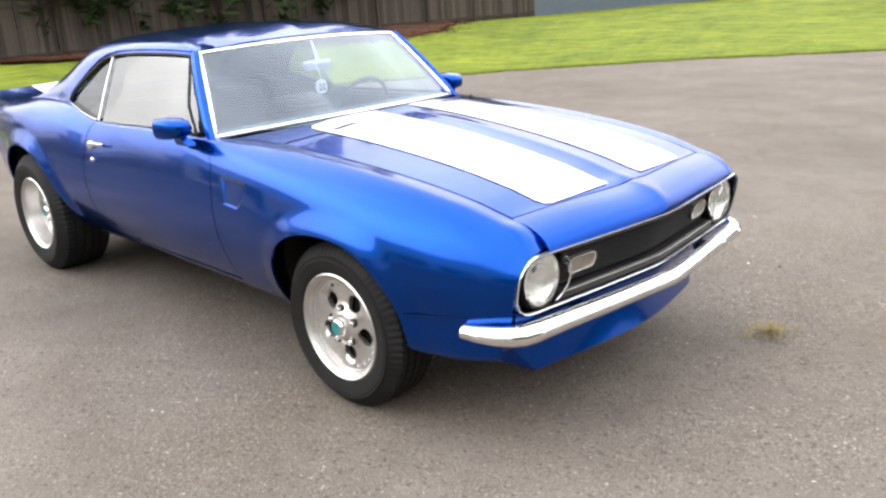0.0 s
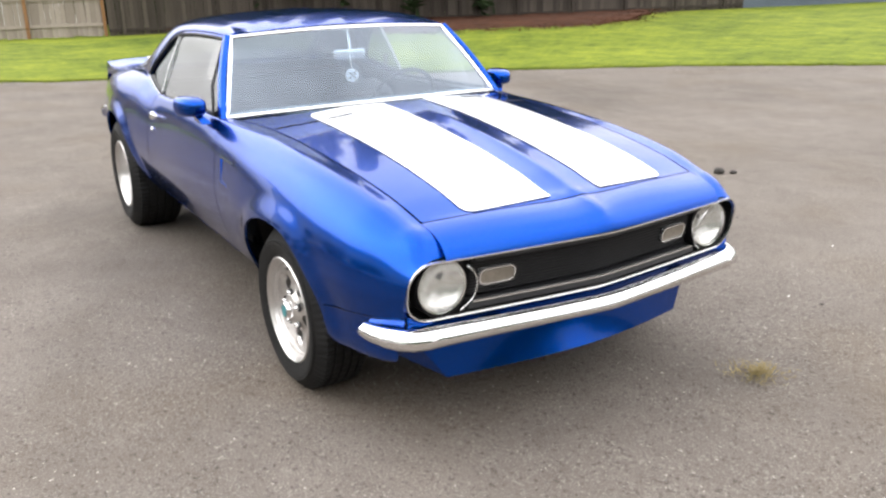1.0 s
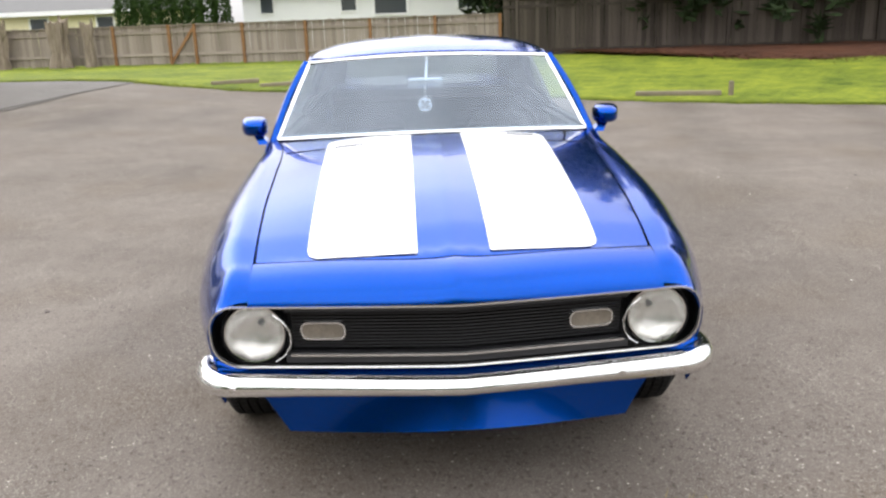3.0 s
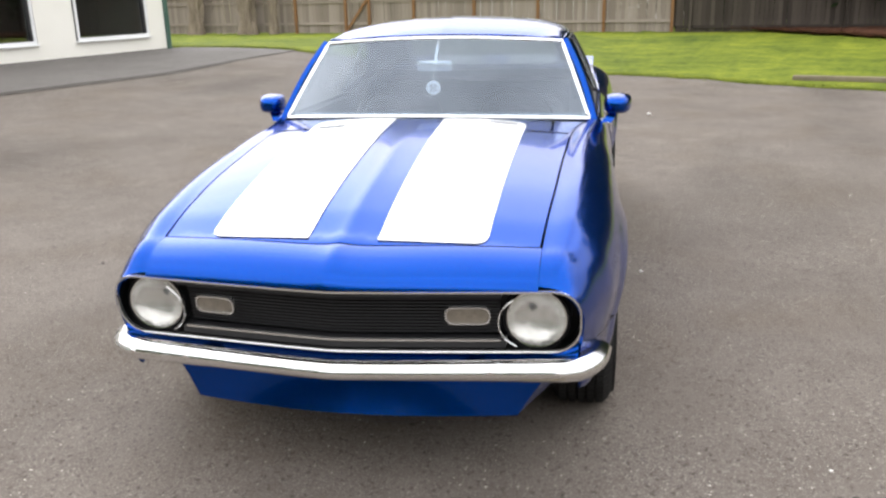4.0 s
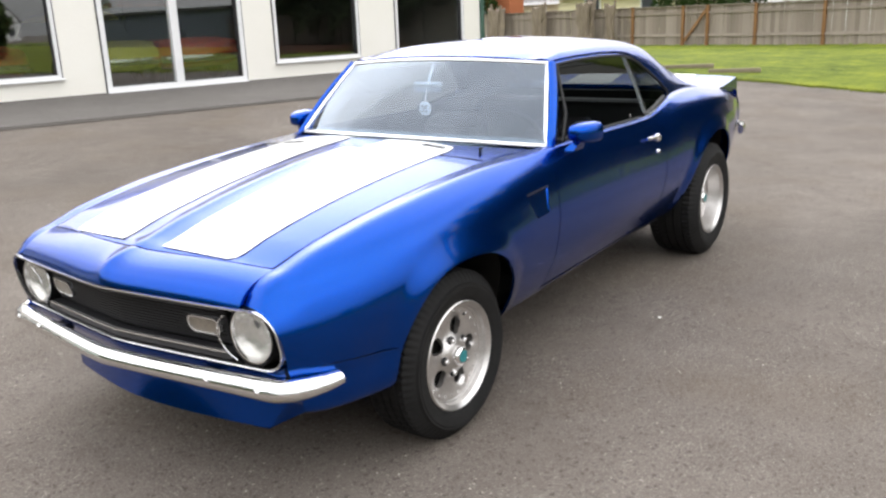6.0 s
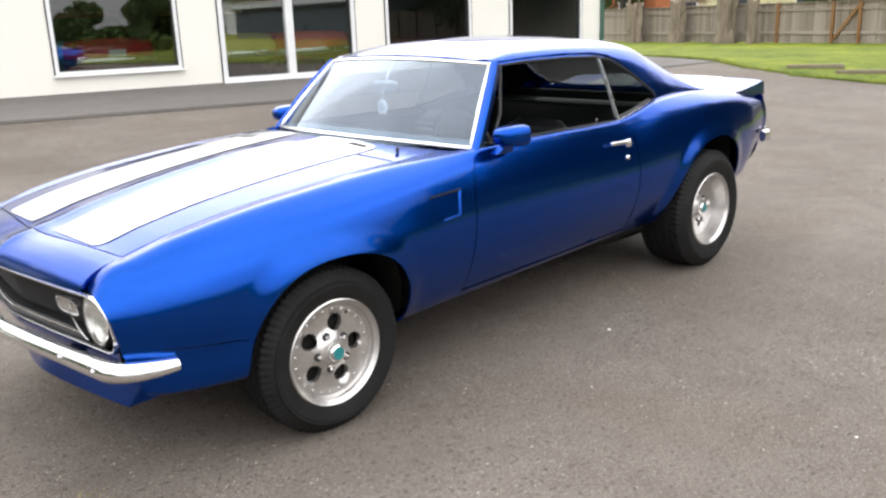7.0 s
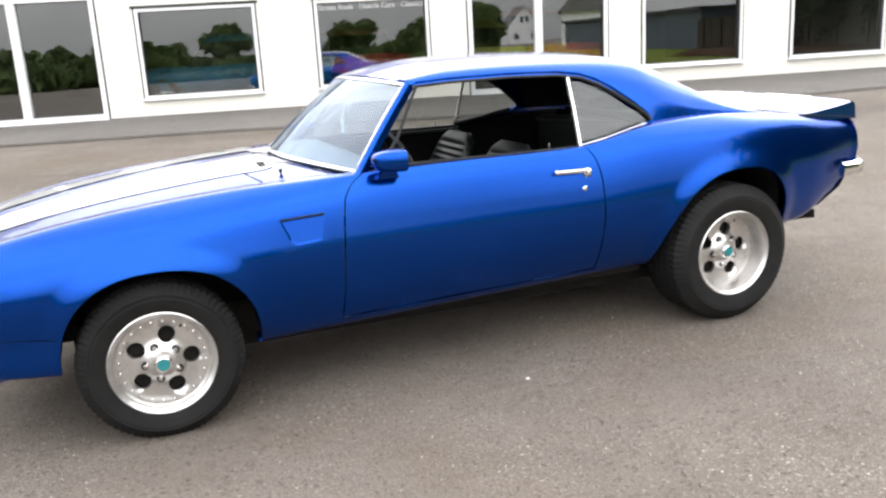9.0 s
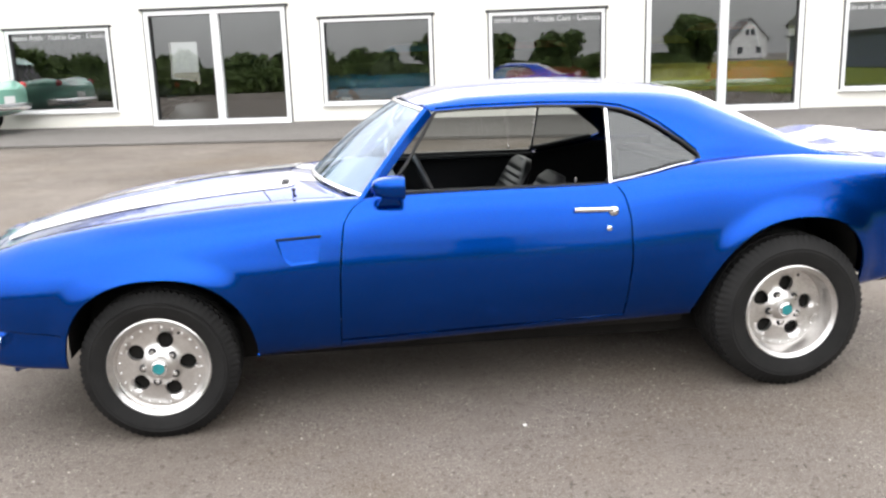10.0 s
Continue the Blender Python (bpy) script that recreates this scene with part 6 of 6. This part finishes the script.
# ---- houses behind the fence ----
M["shingle"] = vary(mat("grey_shingles", (0.165, 0.165, 0.165), 0.9), (1.0, 12.0, 50.0), (0.15, 0.2, 0.2), (0.1072, 0.1072, 0.1072), (0.2228, 0.2186, 0.2145), bump=0.4, bump_scale=30)
M["housewhite"] = vary(mat("white_siding", (0.75, 0.76, 0.76), 0.6), (0.7, 20.0), (0.4, 0.3), (0.70, 0.71, 0.71), (0.80, 0.80, 0.80))
M["houseyellow"] = vary(mat("pale_yellow_siding", (0.7425, 0.6806, 0.4331), 0.6), (0.7, 20.0), (0.4, 0.3), (0.6187, 0.5692, 0.3712), (0.7672, 0.7054, 0.4702))
M["housebrown"] = vary(mat("rust_brown_siding", (0.3465, 0.1188, 0.0495), 0.7), (0.7, 20.0), (0.4, 0.3), (0.2574, 0.0891, 0.0396), (0.4158, 0.1485, 0.0693))
M["winglass"] = mat("dark_window", (0.0495, 0.05775, 0.066), 0.08)


def house(name, label, x, y0, y1, deep, wall_h, roof_h, wallmat, windows, base=0.2):
    h = thing(name, label, "house", at=(x, (y0 + y1) / 2, base))
    L = (y1 - y0) / 2
    part("wall", box_bm(-deep, 0, -L, L, 0, wall_h), wallmat, h)
    bm = bmesh.new()
    e = 0.5
    lo = [bm.verts.new(p) for p in ((e, -L - e, wall_h - 0.1), (e, L + e, wall_h - 0.1), (-deep - e, L + e, wall_h - 0.1), (-deep - e, -L - e, wall_h - 0.1))]
    hi = [bm.verts.new(p) for p in ((-deep / 2, -L - e + 0.01, wall_h + roof_h), (-deep / 2, L + e - 0.01, wall_h + roof_h))]
    for f_ in ((lo[0], lo[1], hi[1], hi[0]), (lo[2], lo[3], hi[0], hi[1]), (lo[1], lo[2], hi[1]), (lo[3], lo[0], hi[0]), (lo[3], lo[2], lo[1], lo[0])):
        bm.faces.new(f_)
    part("roof", bm, M["shingle"], h, "grey shingle roof")
    part("fascia", box_bm(e - 0.02, e + 0.03, -L - e, L + e, wall_h - 0.28, wall_h - 0.08), M["whitetrim"], h)
    for wy, wz, ww, wh in windows:
        w = part("window", frame_bm(0, 1, 0, 1, 0.08, 0, 0.05), M["whitetrim"], h)
        w.matrix_basis = Matrix.Translation((0.005, wy, wz)) @ Matrix.Rotation(radians(90), 4, "Z") @ Matrix.Diagonal((ww, 1, wh, 1)) @ pose(-0.5, -0.05, 0)
        g = part("pane", box_bm(0.0, 0.012, wy - ww / 2 + 0.05, wy + ww / 2 - 0.05, wz + 0.05, wz + wh - 0.05), M["winglass"], h)
    return h


house("white_house", "low white house behind the fence", -33, -14.4, -2.9, 8, 2.9, 2.0, M["housewhite"], [(-4.6, 1.7, 0.7, 0.9), (-0.8, 1.7, 0.8, 0.9), (1.1, 1.5, 1.7, 1.1), (4.7, 1.7, 1.4, 0.9)])
house("yellow_house", "pale yellow bungalow with a grey roof", -34, -27.6, -20.4, 7, 2.4, 1.5, M["houseyellow"], [(-1.3, 1.3, 1.1, 0.75), (2.2, 1.3, 1.0, 0.75)], base=0.12)
house("grey_roof_house", "bungalow with a wide grey roof", -44, -45.0, -35.5, 8, 2.4, 1.6, M["houseyellow"], [(-2, 1.2, 1.4, 0.8), (2.5, 1.2, 1.4, 0.8)], base=0.0)
house("rust_house", "rust-brown house beside the shop", -34, -37.2, -31.3, 1.2, 4.2, 1.2, M["housebrown"], [(0.5, 1.4, 1.0, 1.2)])
gable = house("gabled_house", "white gabled house across the way", 0, -4.5, 4.5, 6, 4.6, 3.4, M["housewhite"], [(-2, 1.2, 1.2, 1.4), (2, 1.2, 1.2, 1.4)], base=0.0)
gable.matrix_basis = pose(-34.5, 84, 0, 0, 0, 20)


# ---- trees ----
M["bark"] = vary(mat("tree_bark", (0.099, 0.07425, 0.05775), 0.95), (3.0, 30.0), (0.5, 0.5), (0.04125, 0.033, 0.02475), (0.1403, 0.1114, 0.08662), stretch=(1, 1, 0.25), bump=0.8, bump_scale=25)
M["needles"] = vary(mat("conifer_needles", (0.03465, 0.0693, 0.0231), 0.8), (0.6, 6.0), (0.4, 0.3), (0.009, 0.016, 0.006), (0.028, 0.046, 0.016), island=0.6)
M["hedge"] = vary(mat("hedge_leaves", (0.04125, 0.0825, 0.0165), 0.8), (1.0, 8.0), (0.4, 0.3), (0.0165, 0.04125, 0.0099), (0.05775, 0.099, 0.02475), island=0.6)
M["leaves"] = vary(mat("broad_leaves", (0.0495, 0.0825, 0.02475), 0.7), (0.6, 5.0), (0.4, 0.3), (0.045, 0.072, 0.022), (0.11, 0.155, 0.05), island=0.6)


def quad(V, F, p, a, b):
    k = len(V)
    V += [p - a, p + b * 0.35, p + a, p - b]
    F.append((k, k + 1, k + 2, k + 3))


def conifer(x, y, h, r, seed, low=0.08, label="tall dark conifer behind the fence"):
    rg = np.random.RandomState(seed)
    t = thing("conifer", label, "tree", "trees behind the fence", at=(x, y, ground_z(x, y)))
    bm = sweep([(0, 0, -0.1), (0.05, 0, h * 0.4), (0, 0.04, h * 0.8), (0, 0, h)], lambda k: circle(0.28 * (1 - 0.93 * k), 9), up=(0, 1, 0))
    part("trunk", bm, M["bark"], t, "", True)
    V, F = [], []
    z = h * low
    while z < h * 0.985:
        rad = r * (1 - (z / h)) ** 0.75 * (0.75 + 0.35 * rg.rand())
        for _ in range(max(4, int(7 - 3 * z / h))):
            a = rg.rand() * 6.283
            L = rad * (0.6 + 0.5 * rg.rand())
            k = max(3, int(L / 0.16))
            for i in range(k):
                u = (i + 0.6) / k
                px = np.array((math.cos(a) * L * u, math.sin(a) * L * u, z - 0.32 * L * u * u + 0.08 * rg.randn()))
                for _ in range(6):
                    d = rg.randn(3)
                    d[2] = -abs(d[2]) * 0.6
                    d = d / np.linalg.norm(d) * (0.30 + 0.2 * rg.rand())
                    s = np.cross(d, rg.randn(3))
                    s = s / (np.linalg.norm(s) + 1e-9) * (0.05 + 0.04 * rg.rand())
                    quad(V, F, px + rg.randn(3) * 0.10, s, d)
        z += 0.30 + 0.25 * rg.rand()
    link("crown", raw(V, F, False), M["needles"], t)
    return t


for i, (x, y, h, r) in enumerate(((-34.5, 7.5, 13, 3.0), (-33.6, 12.5, 19, 4.0), (-33.2, 17.0, 22, 4.6), (-33.4, 21.5, 20, 4.4), (-34.2, 26.0, 22, 4.6), (-35.0, 31.0, 19, 4.2), (-36.0, 37.0, 21, 4.4), (-38.5, 15.0, 24, 4.6), (-39.0, 24.0, 24, 4.8), (-37.0, 3.0, 15, 3.2), (-38.0, 29.5, 23, 4.6), (-36.5, 10.0, 21, 5.0), (-37.0, 19.0, 25, 5.2), (-42.0, 12.0, 23, 5.2), (-42.0, 20.5, 26, 5.4), (-41.5, 28.0, 25, 5.2), (-40.0, 35.0, 23, 5.0), (-42.0, 6.0, 17, 4.6))):
    conifer(-23.7 + (x + 31) * 0.75, -1.8 + (y - 4.1) * 0.60, h * 0.8, r * 0.75, 20 + i)


for i, (x, y, h, r) in enumerate(((-32.0, 10.2, 18, 4.9), (-32.2, 15.4, 15, 4.0), (-31.9, 19.8, 20, 5.4), (-32.0, 24.8, 19, 5.2), (-32.2, 29.5, 17, 4.8))):
    conifer(-23.7 + (x + 31) * 0.75, -1.8 + (y - 4.1) * 0.60, h * 0.8, r * 0.75, 140 + i, 2.9 / h, "tall dark conifer leaning its branches over the fence")


def shrub(name, label, x, y, h, r, seed, material, n, leaf=0.07, group="hedge behind the fence", clipped=False):
    rg = np.random.RandomState(seed)
    t = thing(name, label, "shrub", group, at=(x, y, ground_z(x, y)))
    part("trunk", sweep([(0, 0, 0), (0, 0.01, h * 0.6)], circle(0.05, 6), up=(0, 1, 0)), M["bark"], t)
    V, F = [], []
    for _ in range(n):
        z = rg.rand() ** 0.9
        prof = (math.sin(math.pi * (0.12 + 0.86 * z)) ** 0.55) * (1 - 0.35 * z)
        if clipped:
            prof = 1.0 if z < 0.86 else 0.85
        a = rg.rand() * 6.283
        rr = r * prof * (0.75 + 0.3 * rg.rand()) * (1 + 0.12 * math.sin(5 * a + 9 * z))
        p = np.array((math.cos(a) * rr, math.sin(a) * rr, z * h))
        d = rg.randn(3) * 0.5 + np.array((math.cos(a), math.sin(a), 0.8))
        d = d / np.linalg.norm(d) * leaf * (1 + rg.rand())
        s = np.cross(d, rg.randn(3))
        s = s / (np.linalg.norm(s) + 1e-9) * leaf * 0.55
        quad(V, F, p, s, d)
    link("crown", raw(V, F, False), material, t)


for i in range(1, 9):
    shrub("arborvitae", "clipped dark green arborvitae behind the fence", -30.5 + 0.12 * math.sin(i * 2.1), -19.35 + 0.62 * i, 2.6 + 0.12 * math.sin(i * 1.7), 0.40, 60 + i, M["hedge"], 1900, 0.075, clipped=True)
for i in range(12):
    shrub("evergreen_tree", "dense dark evergreen behind the fence", -34.6 + 0.9 * math.sin(i * 1.9), -1.0 + 2.5 * i, 7.6 + 1.2 * math.sin(i * 2.3), 2.5, 160 + i, M["needles"], 3200, 0.36, "dense trees behind the fence")
shrub("evergreen_bush", "dark green evergreen bush by the shop corner", -33.0, -32.9, 4.0, 1.35, 90, M["hedge"], 2600, 0.11)


def broad_tree(x, y, h, r, seed, label, leaf=0.26):
    rg = np.random.RandomState(seed)
    t = thing("broadleaf_tree", label, "tree", "far trees", at=(x, y, 0))
    bm = sweep([(0, 0, -0.1), (0.1, 0, h * 0.25), (0, 0.1, h * 0.6)], lambda k: circle(0.24 * (1 - 0.7 * k), 8), up=(0, 1, 0))
    part("trunk", bm, M["bark"], t, "", True)
    V, F = [], []
    for c in range(16):
        o = np.array((rg.randn() * r * 0.45, rg.randn() * r * 0.45, h * (0.16 + 0.78 * rg.rand())))
        part("limb", sweep([(0, 0, h * 0.25), tuple(o * (0.5, 0.5, 0.75)), tuple(o)], lambda k: circle(0.07 * (1 - 0.8 * k), 5), up=(0.3, 1, 0.1)), M["bark"], t) if c < 7 else None
        for _ in range(260):
            d = rg.randn(3)
            p = o + d / np.linalg.norm(d) * r * 0.42 * rg.rand() ** 0.4
            n1 = rg.randn(3)
            n1 = n1 / np.linalg.norm(n1) * leaf
            s = np.cross(n1, rg.randn(3))
            s = s / (np.linalg.norm(s) + 1e-9) * leaf * 0.7
            quad(V, F, p, s, n1)
    link("crown", raw(V, F, False), M["leaves"], t)


rng = random.Random(8)
for i in range(22):
    deg = 112 - 172 * i / 21
    d = rng.uniform(31, 37)
    tall = rng.uniform(9.0, 14.0) if deg < 28 else (rng.uniform(1.8, 2.4) if deg < 64 else rng.uniform(2.8, 3.8))
    broad_tree(d * math.cos(radians(deg)), d * math.sin(radians(deg)) + 2, tall, rng.uniform(3.6, 4.8) if deg < 28 else rng.uniform(1.5, 2.6), 40 + i, "leafy tree across the street")
for i in range(26):
    deg = 112 - 172 * (i + 0.5) / 26
    d = rng.uniform(29, 33)
    shrub("tall_hedge", "dense dark tall hedge across the street", d * math.cos(radians(deg)), d * math.sin(radians(deg)) + 2, rng.uniform(3.0, 4.8) if deg < 28 else rng.uniform(1.3, 1.9), rng.uniform(3.0, 4.0), 200 + i, M["leaves"], 2600, 0.30, "hedge across the street")

# white gabled house across the street, mirrored in the shop door
hx, hy, hw, hd, he, hr = -52.8, 173.9, 3.9, 9.0, 4.6, 9.0
gable = thing("gabled_house", "white two-storey house with a steep gable across the street", "house", at=(hx, hy, 0))
bm = bmesh.new()
ends = [[bm.verts.new((x, y, z)) for x, z in ((-hw, -0.3), (hw, -0.3), (hw, he), (0, hr), (-hw, he))] for y in (0, hd)]
for j in range(5):
    bm.faces.new((ends[0][j], ends[0][(j + 1) % 5], ends[1][(j + 1) % 5], ends[1][j]))
bm.faces.new(ends[0][::-1])
bm.faces.new(ends[1])
part("wall", bm, M["housewhite"], gable)
for sg in (1, -1):
    bm = bmesh.new()
    slope = (hr - he) / hw
    under = [bm.verts.new((sg * x, y, hr + 0.03 - slope * x)) for x, y in ((0, -0.4), (hw + 0.5, -0.4), (hw + 0.5, hd + 0.4), (0, hd + 0.4))]
    over = [bm.verts.new(v.co + Vector((0, 0, 0.25))) for v in under]
    bm.faces.new(under)
    bm.faces.new(over[::-1])
    for j in range(4):
        bm.faces.new((under[j], over[j], over[(j + 1) % 4], under[(j + 1) % 4]))
    bmesh.ops.recalc_face_normals(bm, faces=bm.faces)
    part("roof", bm, M["shingle"], gable)
for wx, wz, ww, wh in ((-0.62, 5.2, 0.5, 1.5), (0.62, 5.2, 0.5, 1.5), (-2.1, 1.2, 0.7, 1.6), (2.1, 1.2, 0.7, 1.6)):
    win = part("window", box_bm(wx - ww, wx + ww, -0.06, 0.02, wz, wz + wh), M["whitetrim"], gable)
    part("pane", box_bm(wx - ww + 0.09, wx + ww - 0.09, -0.075, -0.05, wz + 0.09, wz + wh - 0.09), M["winglass"], win)

# rough old trunks along the fence
M["stump"] = vary(mat("weathered_stump", (0.22, 0.18, 0.14), 0.95), (2.0, 14.0, 60.0), (0.4, 0.5, 0.3), (0.075, 0.058, 0.045), (0.34, 0.28, 0.22), stretch=(1, 1, 0.18), bump=0.9, bump_scale=30)
for i, (y, r, h) in enumerate(((-22.0, 0.36, 1.50), (-19.7, 0.30, 1.48), (-17.3, 0.36, 1.55), (-16.2, 0.17, 1.42))):
    rg = random.Random(70 + i)
    t = thing("old_stump", "rough grey lopped trunk in front of the fence", "tree stump", "lopped trunks", at=(-23.2, y, ground_z(-23.2, y)))
    bm = bmesh.new()
    rows = []
    K = 26
    for k in range(13):
        z = h * k / 12
        flare = 1.0 + 0.45 * (1 - k / 12) ** 3 + 0.18 * (k / 12) ** 4
        ring_ = []
        for j in range(K):
            a = 2 * math.pi * j / K
            n1 = noise.noise((math.cos(a) * 2.6, math.sin(a) * 2.6 + i * 7, z * 0.8))
            n2 = noise.noise((math.cos(a) * 7.0, math.sin(a) * 7.0 + i * 5, z * 1.7))
            rr = r * flare * (0.82 + 0.55 * n1 + 0.32 * n2)
            ring_.append(bm.verts.new((rr * math.cos(a) * 0.6, rr * math.sin(a), z + (0.14 * n2 + 0.10 * rg.random() if k == 12 else 0))))
        rows.append(ring_)
    for a, b in zip(rows, rows[1:]):
        for j in range(K):
            bm.faces.new((a[j], a[(j + 1) % K], b[(j + 1) % K], b[j]))
    bm.faces.new(rows[-1])
    part("trunk", bm, M["stump"], t, "", True, 50)
    for k in range(4):
        a = rg.uniform(0, 6.28)
        part("branch_stub", sweep([(0, r * 0.5 * math.sin(a), h * 0.7), (0.12 * math.cos(a), r * 1.05 * math.sin(a), h * 0.9), (0.15 * math.cos(a), r * 1.2 * math.sin(a), h * (1.0 + 0.06 * k))], lambda q: circle(0.075 * (1 - 0.45 * q), 7), up=(1, 0.2, 0)), M["stump"], t, "", True)

# timbers at the lawn's edge
M["timber"] = vary(mat("grey_timber", (0.2062, 0.1732, 0.1237), 0.9), (3.0, 40.0), (0.4, 0.4), (0.1155, 0.099, 0.066), (0.2722, 0.231, 0.165), bump=0.4, bump_scale=50)
for a, b, label in (((-11.0, 1.75), (-10.85, 3.2), "old landscape timber on the lawn's edge"), ((-12.55, -6.95), (-13.3, -6.2), "old landscape timber lying in the grass"), ((-12.5, -5.85), (-13.2, -5.1), "old landscape timber lying in the grass")):
    za, zb = ground_z(*a) + 0.05, ground_z(*b) + 0.05
    L = math.hypot(b[0] - a[0], b[1] - a[1])
    ob = part("landscape_timber", box_bm(-L / 2, L / 2, -0.06, 0.06, -0.06, 0.055, 0.02), M["timber"], None, "", True)
    ob.matrix_basis = pose((a[0] + b[0]) / 2, (a[1] + b[1]) / 2, (za + zb) / 2, 0, 0, math.degrees(math.atan2(b[1] - a[1], b[0] - a[0])))
    tagged(ob, label, "timber", "landscape timbers")
ob = part("marker_stake", box_bm(-0.04, 0.04, -0.04, 0.04, -0.05, 0.24, 0.01), M["timber"], None)
ob.location = (-10.8, 3.35, ground_z(-10.8, 3.35) + 0.03)
tagged(ob, "short wooden stake beside the timber", "stake")

# ---- small things on the asphalt ----
M["straw"] = vary(mat("dry_grass", (0.297, 0.2475, 0.099), 0.9), (20.0,), (0.4,), (0.13, 0.098, 0.038), (0.30, 0.235, 0.11), island=0.8)
rg = random.Random(5)
V, F = [], []
for i in range(260):
    a, d = rg.uniform(0, 6.28), abs(rg.gauss(0, 0.055))
    x, y = 2.138 + d * math.cos(a) * 1.0, 1.203 + d * math.sin(a) * 1.2
    b, L = rg.uniform(0, 6.28), rg.uniform(0.02, 0.065)
    z0, z1 = rg.uniform(0.0, 0.015), rg.uniform(0.003, 0.035)
    ux, uy = math.cos(b) * L, math.sin(b) * L
    w = 0.0022
    k = len(V)
    V += [(x - uy / L * w, y + ux / L * w, z0), (x + uy / L * w, y - ux / L * w, z0), (x + ux, y + uy, z1)]
    F.append((k, k + 1, k + 2))
tagged(link("grass_clump", raw(V, F, False), M["straw"]), "small clump of dry cut grass on the asphalt", "grass clump")
M["debris"] = vary(mat("dark_debris", (0.03465, 0.03234, 0.02888), 0.8), (30.0,), (0.5,), (0.01733, 0.01617, 0.01386), (0.0693, 0.06352, 0.05775))
M["pebble"] = vary(mat("pale_pebble", (0.693, 0.6699, 0.6237), 0.8), (60.0,), (0.5,), (0.462, 0.4505, 0.4158), (0.7854, 0.7623, 0.7161))


def pebble(name, label, x, y, s, material, seed, flat=0.5):
    rg_ = random.Random(seed)
    bm = bmesh.new()
    bmesh.ops.create_icosphere(bm, subdivisions=2, radius=s)
    for v in bm.verts:
        v.co *= rg_.uniform(0.8, 1.15)
        v.co.z *= flat
    bmesh.ops.transform(bm, verts=bm.verts, matrix=pose(x, y, ground_z(x, y) + s * flat * 0.7, 0, 0, rg_.uniform(0, 360)))
    return tagged(part(name, bm, material, None, "", True, 60), label, "pebble", "loose bits on the asphalt")


pebble("dark_scrap", "small dark scrap on the asphalt", -0.90, 3.31, 0.045, M["debris"], 1, 0.6)
pebble("dark_scrap", "small dark scrap on the asphalt", -0.85, 3.41, 0.03, M["debris"], 2, 0.5)
pebble("pebble", "small pale pebble on the asphalt", -6.75, 0.06, 0.03, M["pebble"], 3)
pebble("pebble", "small pale pebble on the asphalt", -0.35, 1.0, 0.010, M["pebble"], 4)
rg = random.Random(21)
for i in range(70):
    x, y = rg.uniform(-5, 4.5), rg.uniform(-4.5, 5)
    if abs(x) < 2.4 and abs(y) < 1.4:
        continue
    if rg.random() < 0.55:
        pebble("leaf_scrap", "tiny dark leaf scrap on the asphalt", x, y, rg.uniform(0.005, 0.012), M["debris"], 100 + i, 0.3)
    else:
        pebble("pebble", "tiny pale pebble on the asphalt", x, y, rg.uniform(0.003, 0.007), M["pebble"], 100 + i)
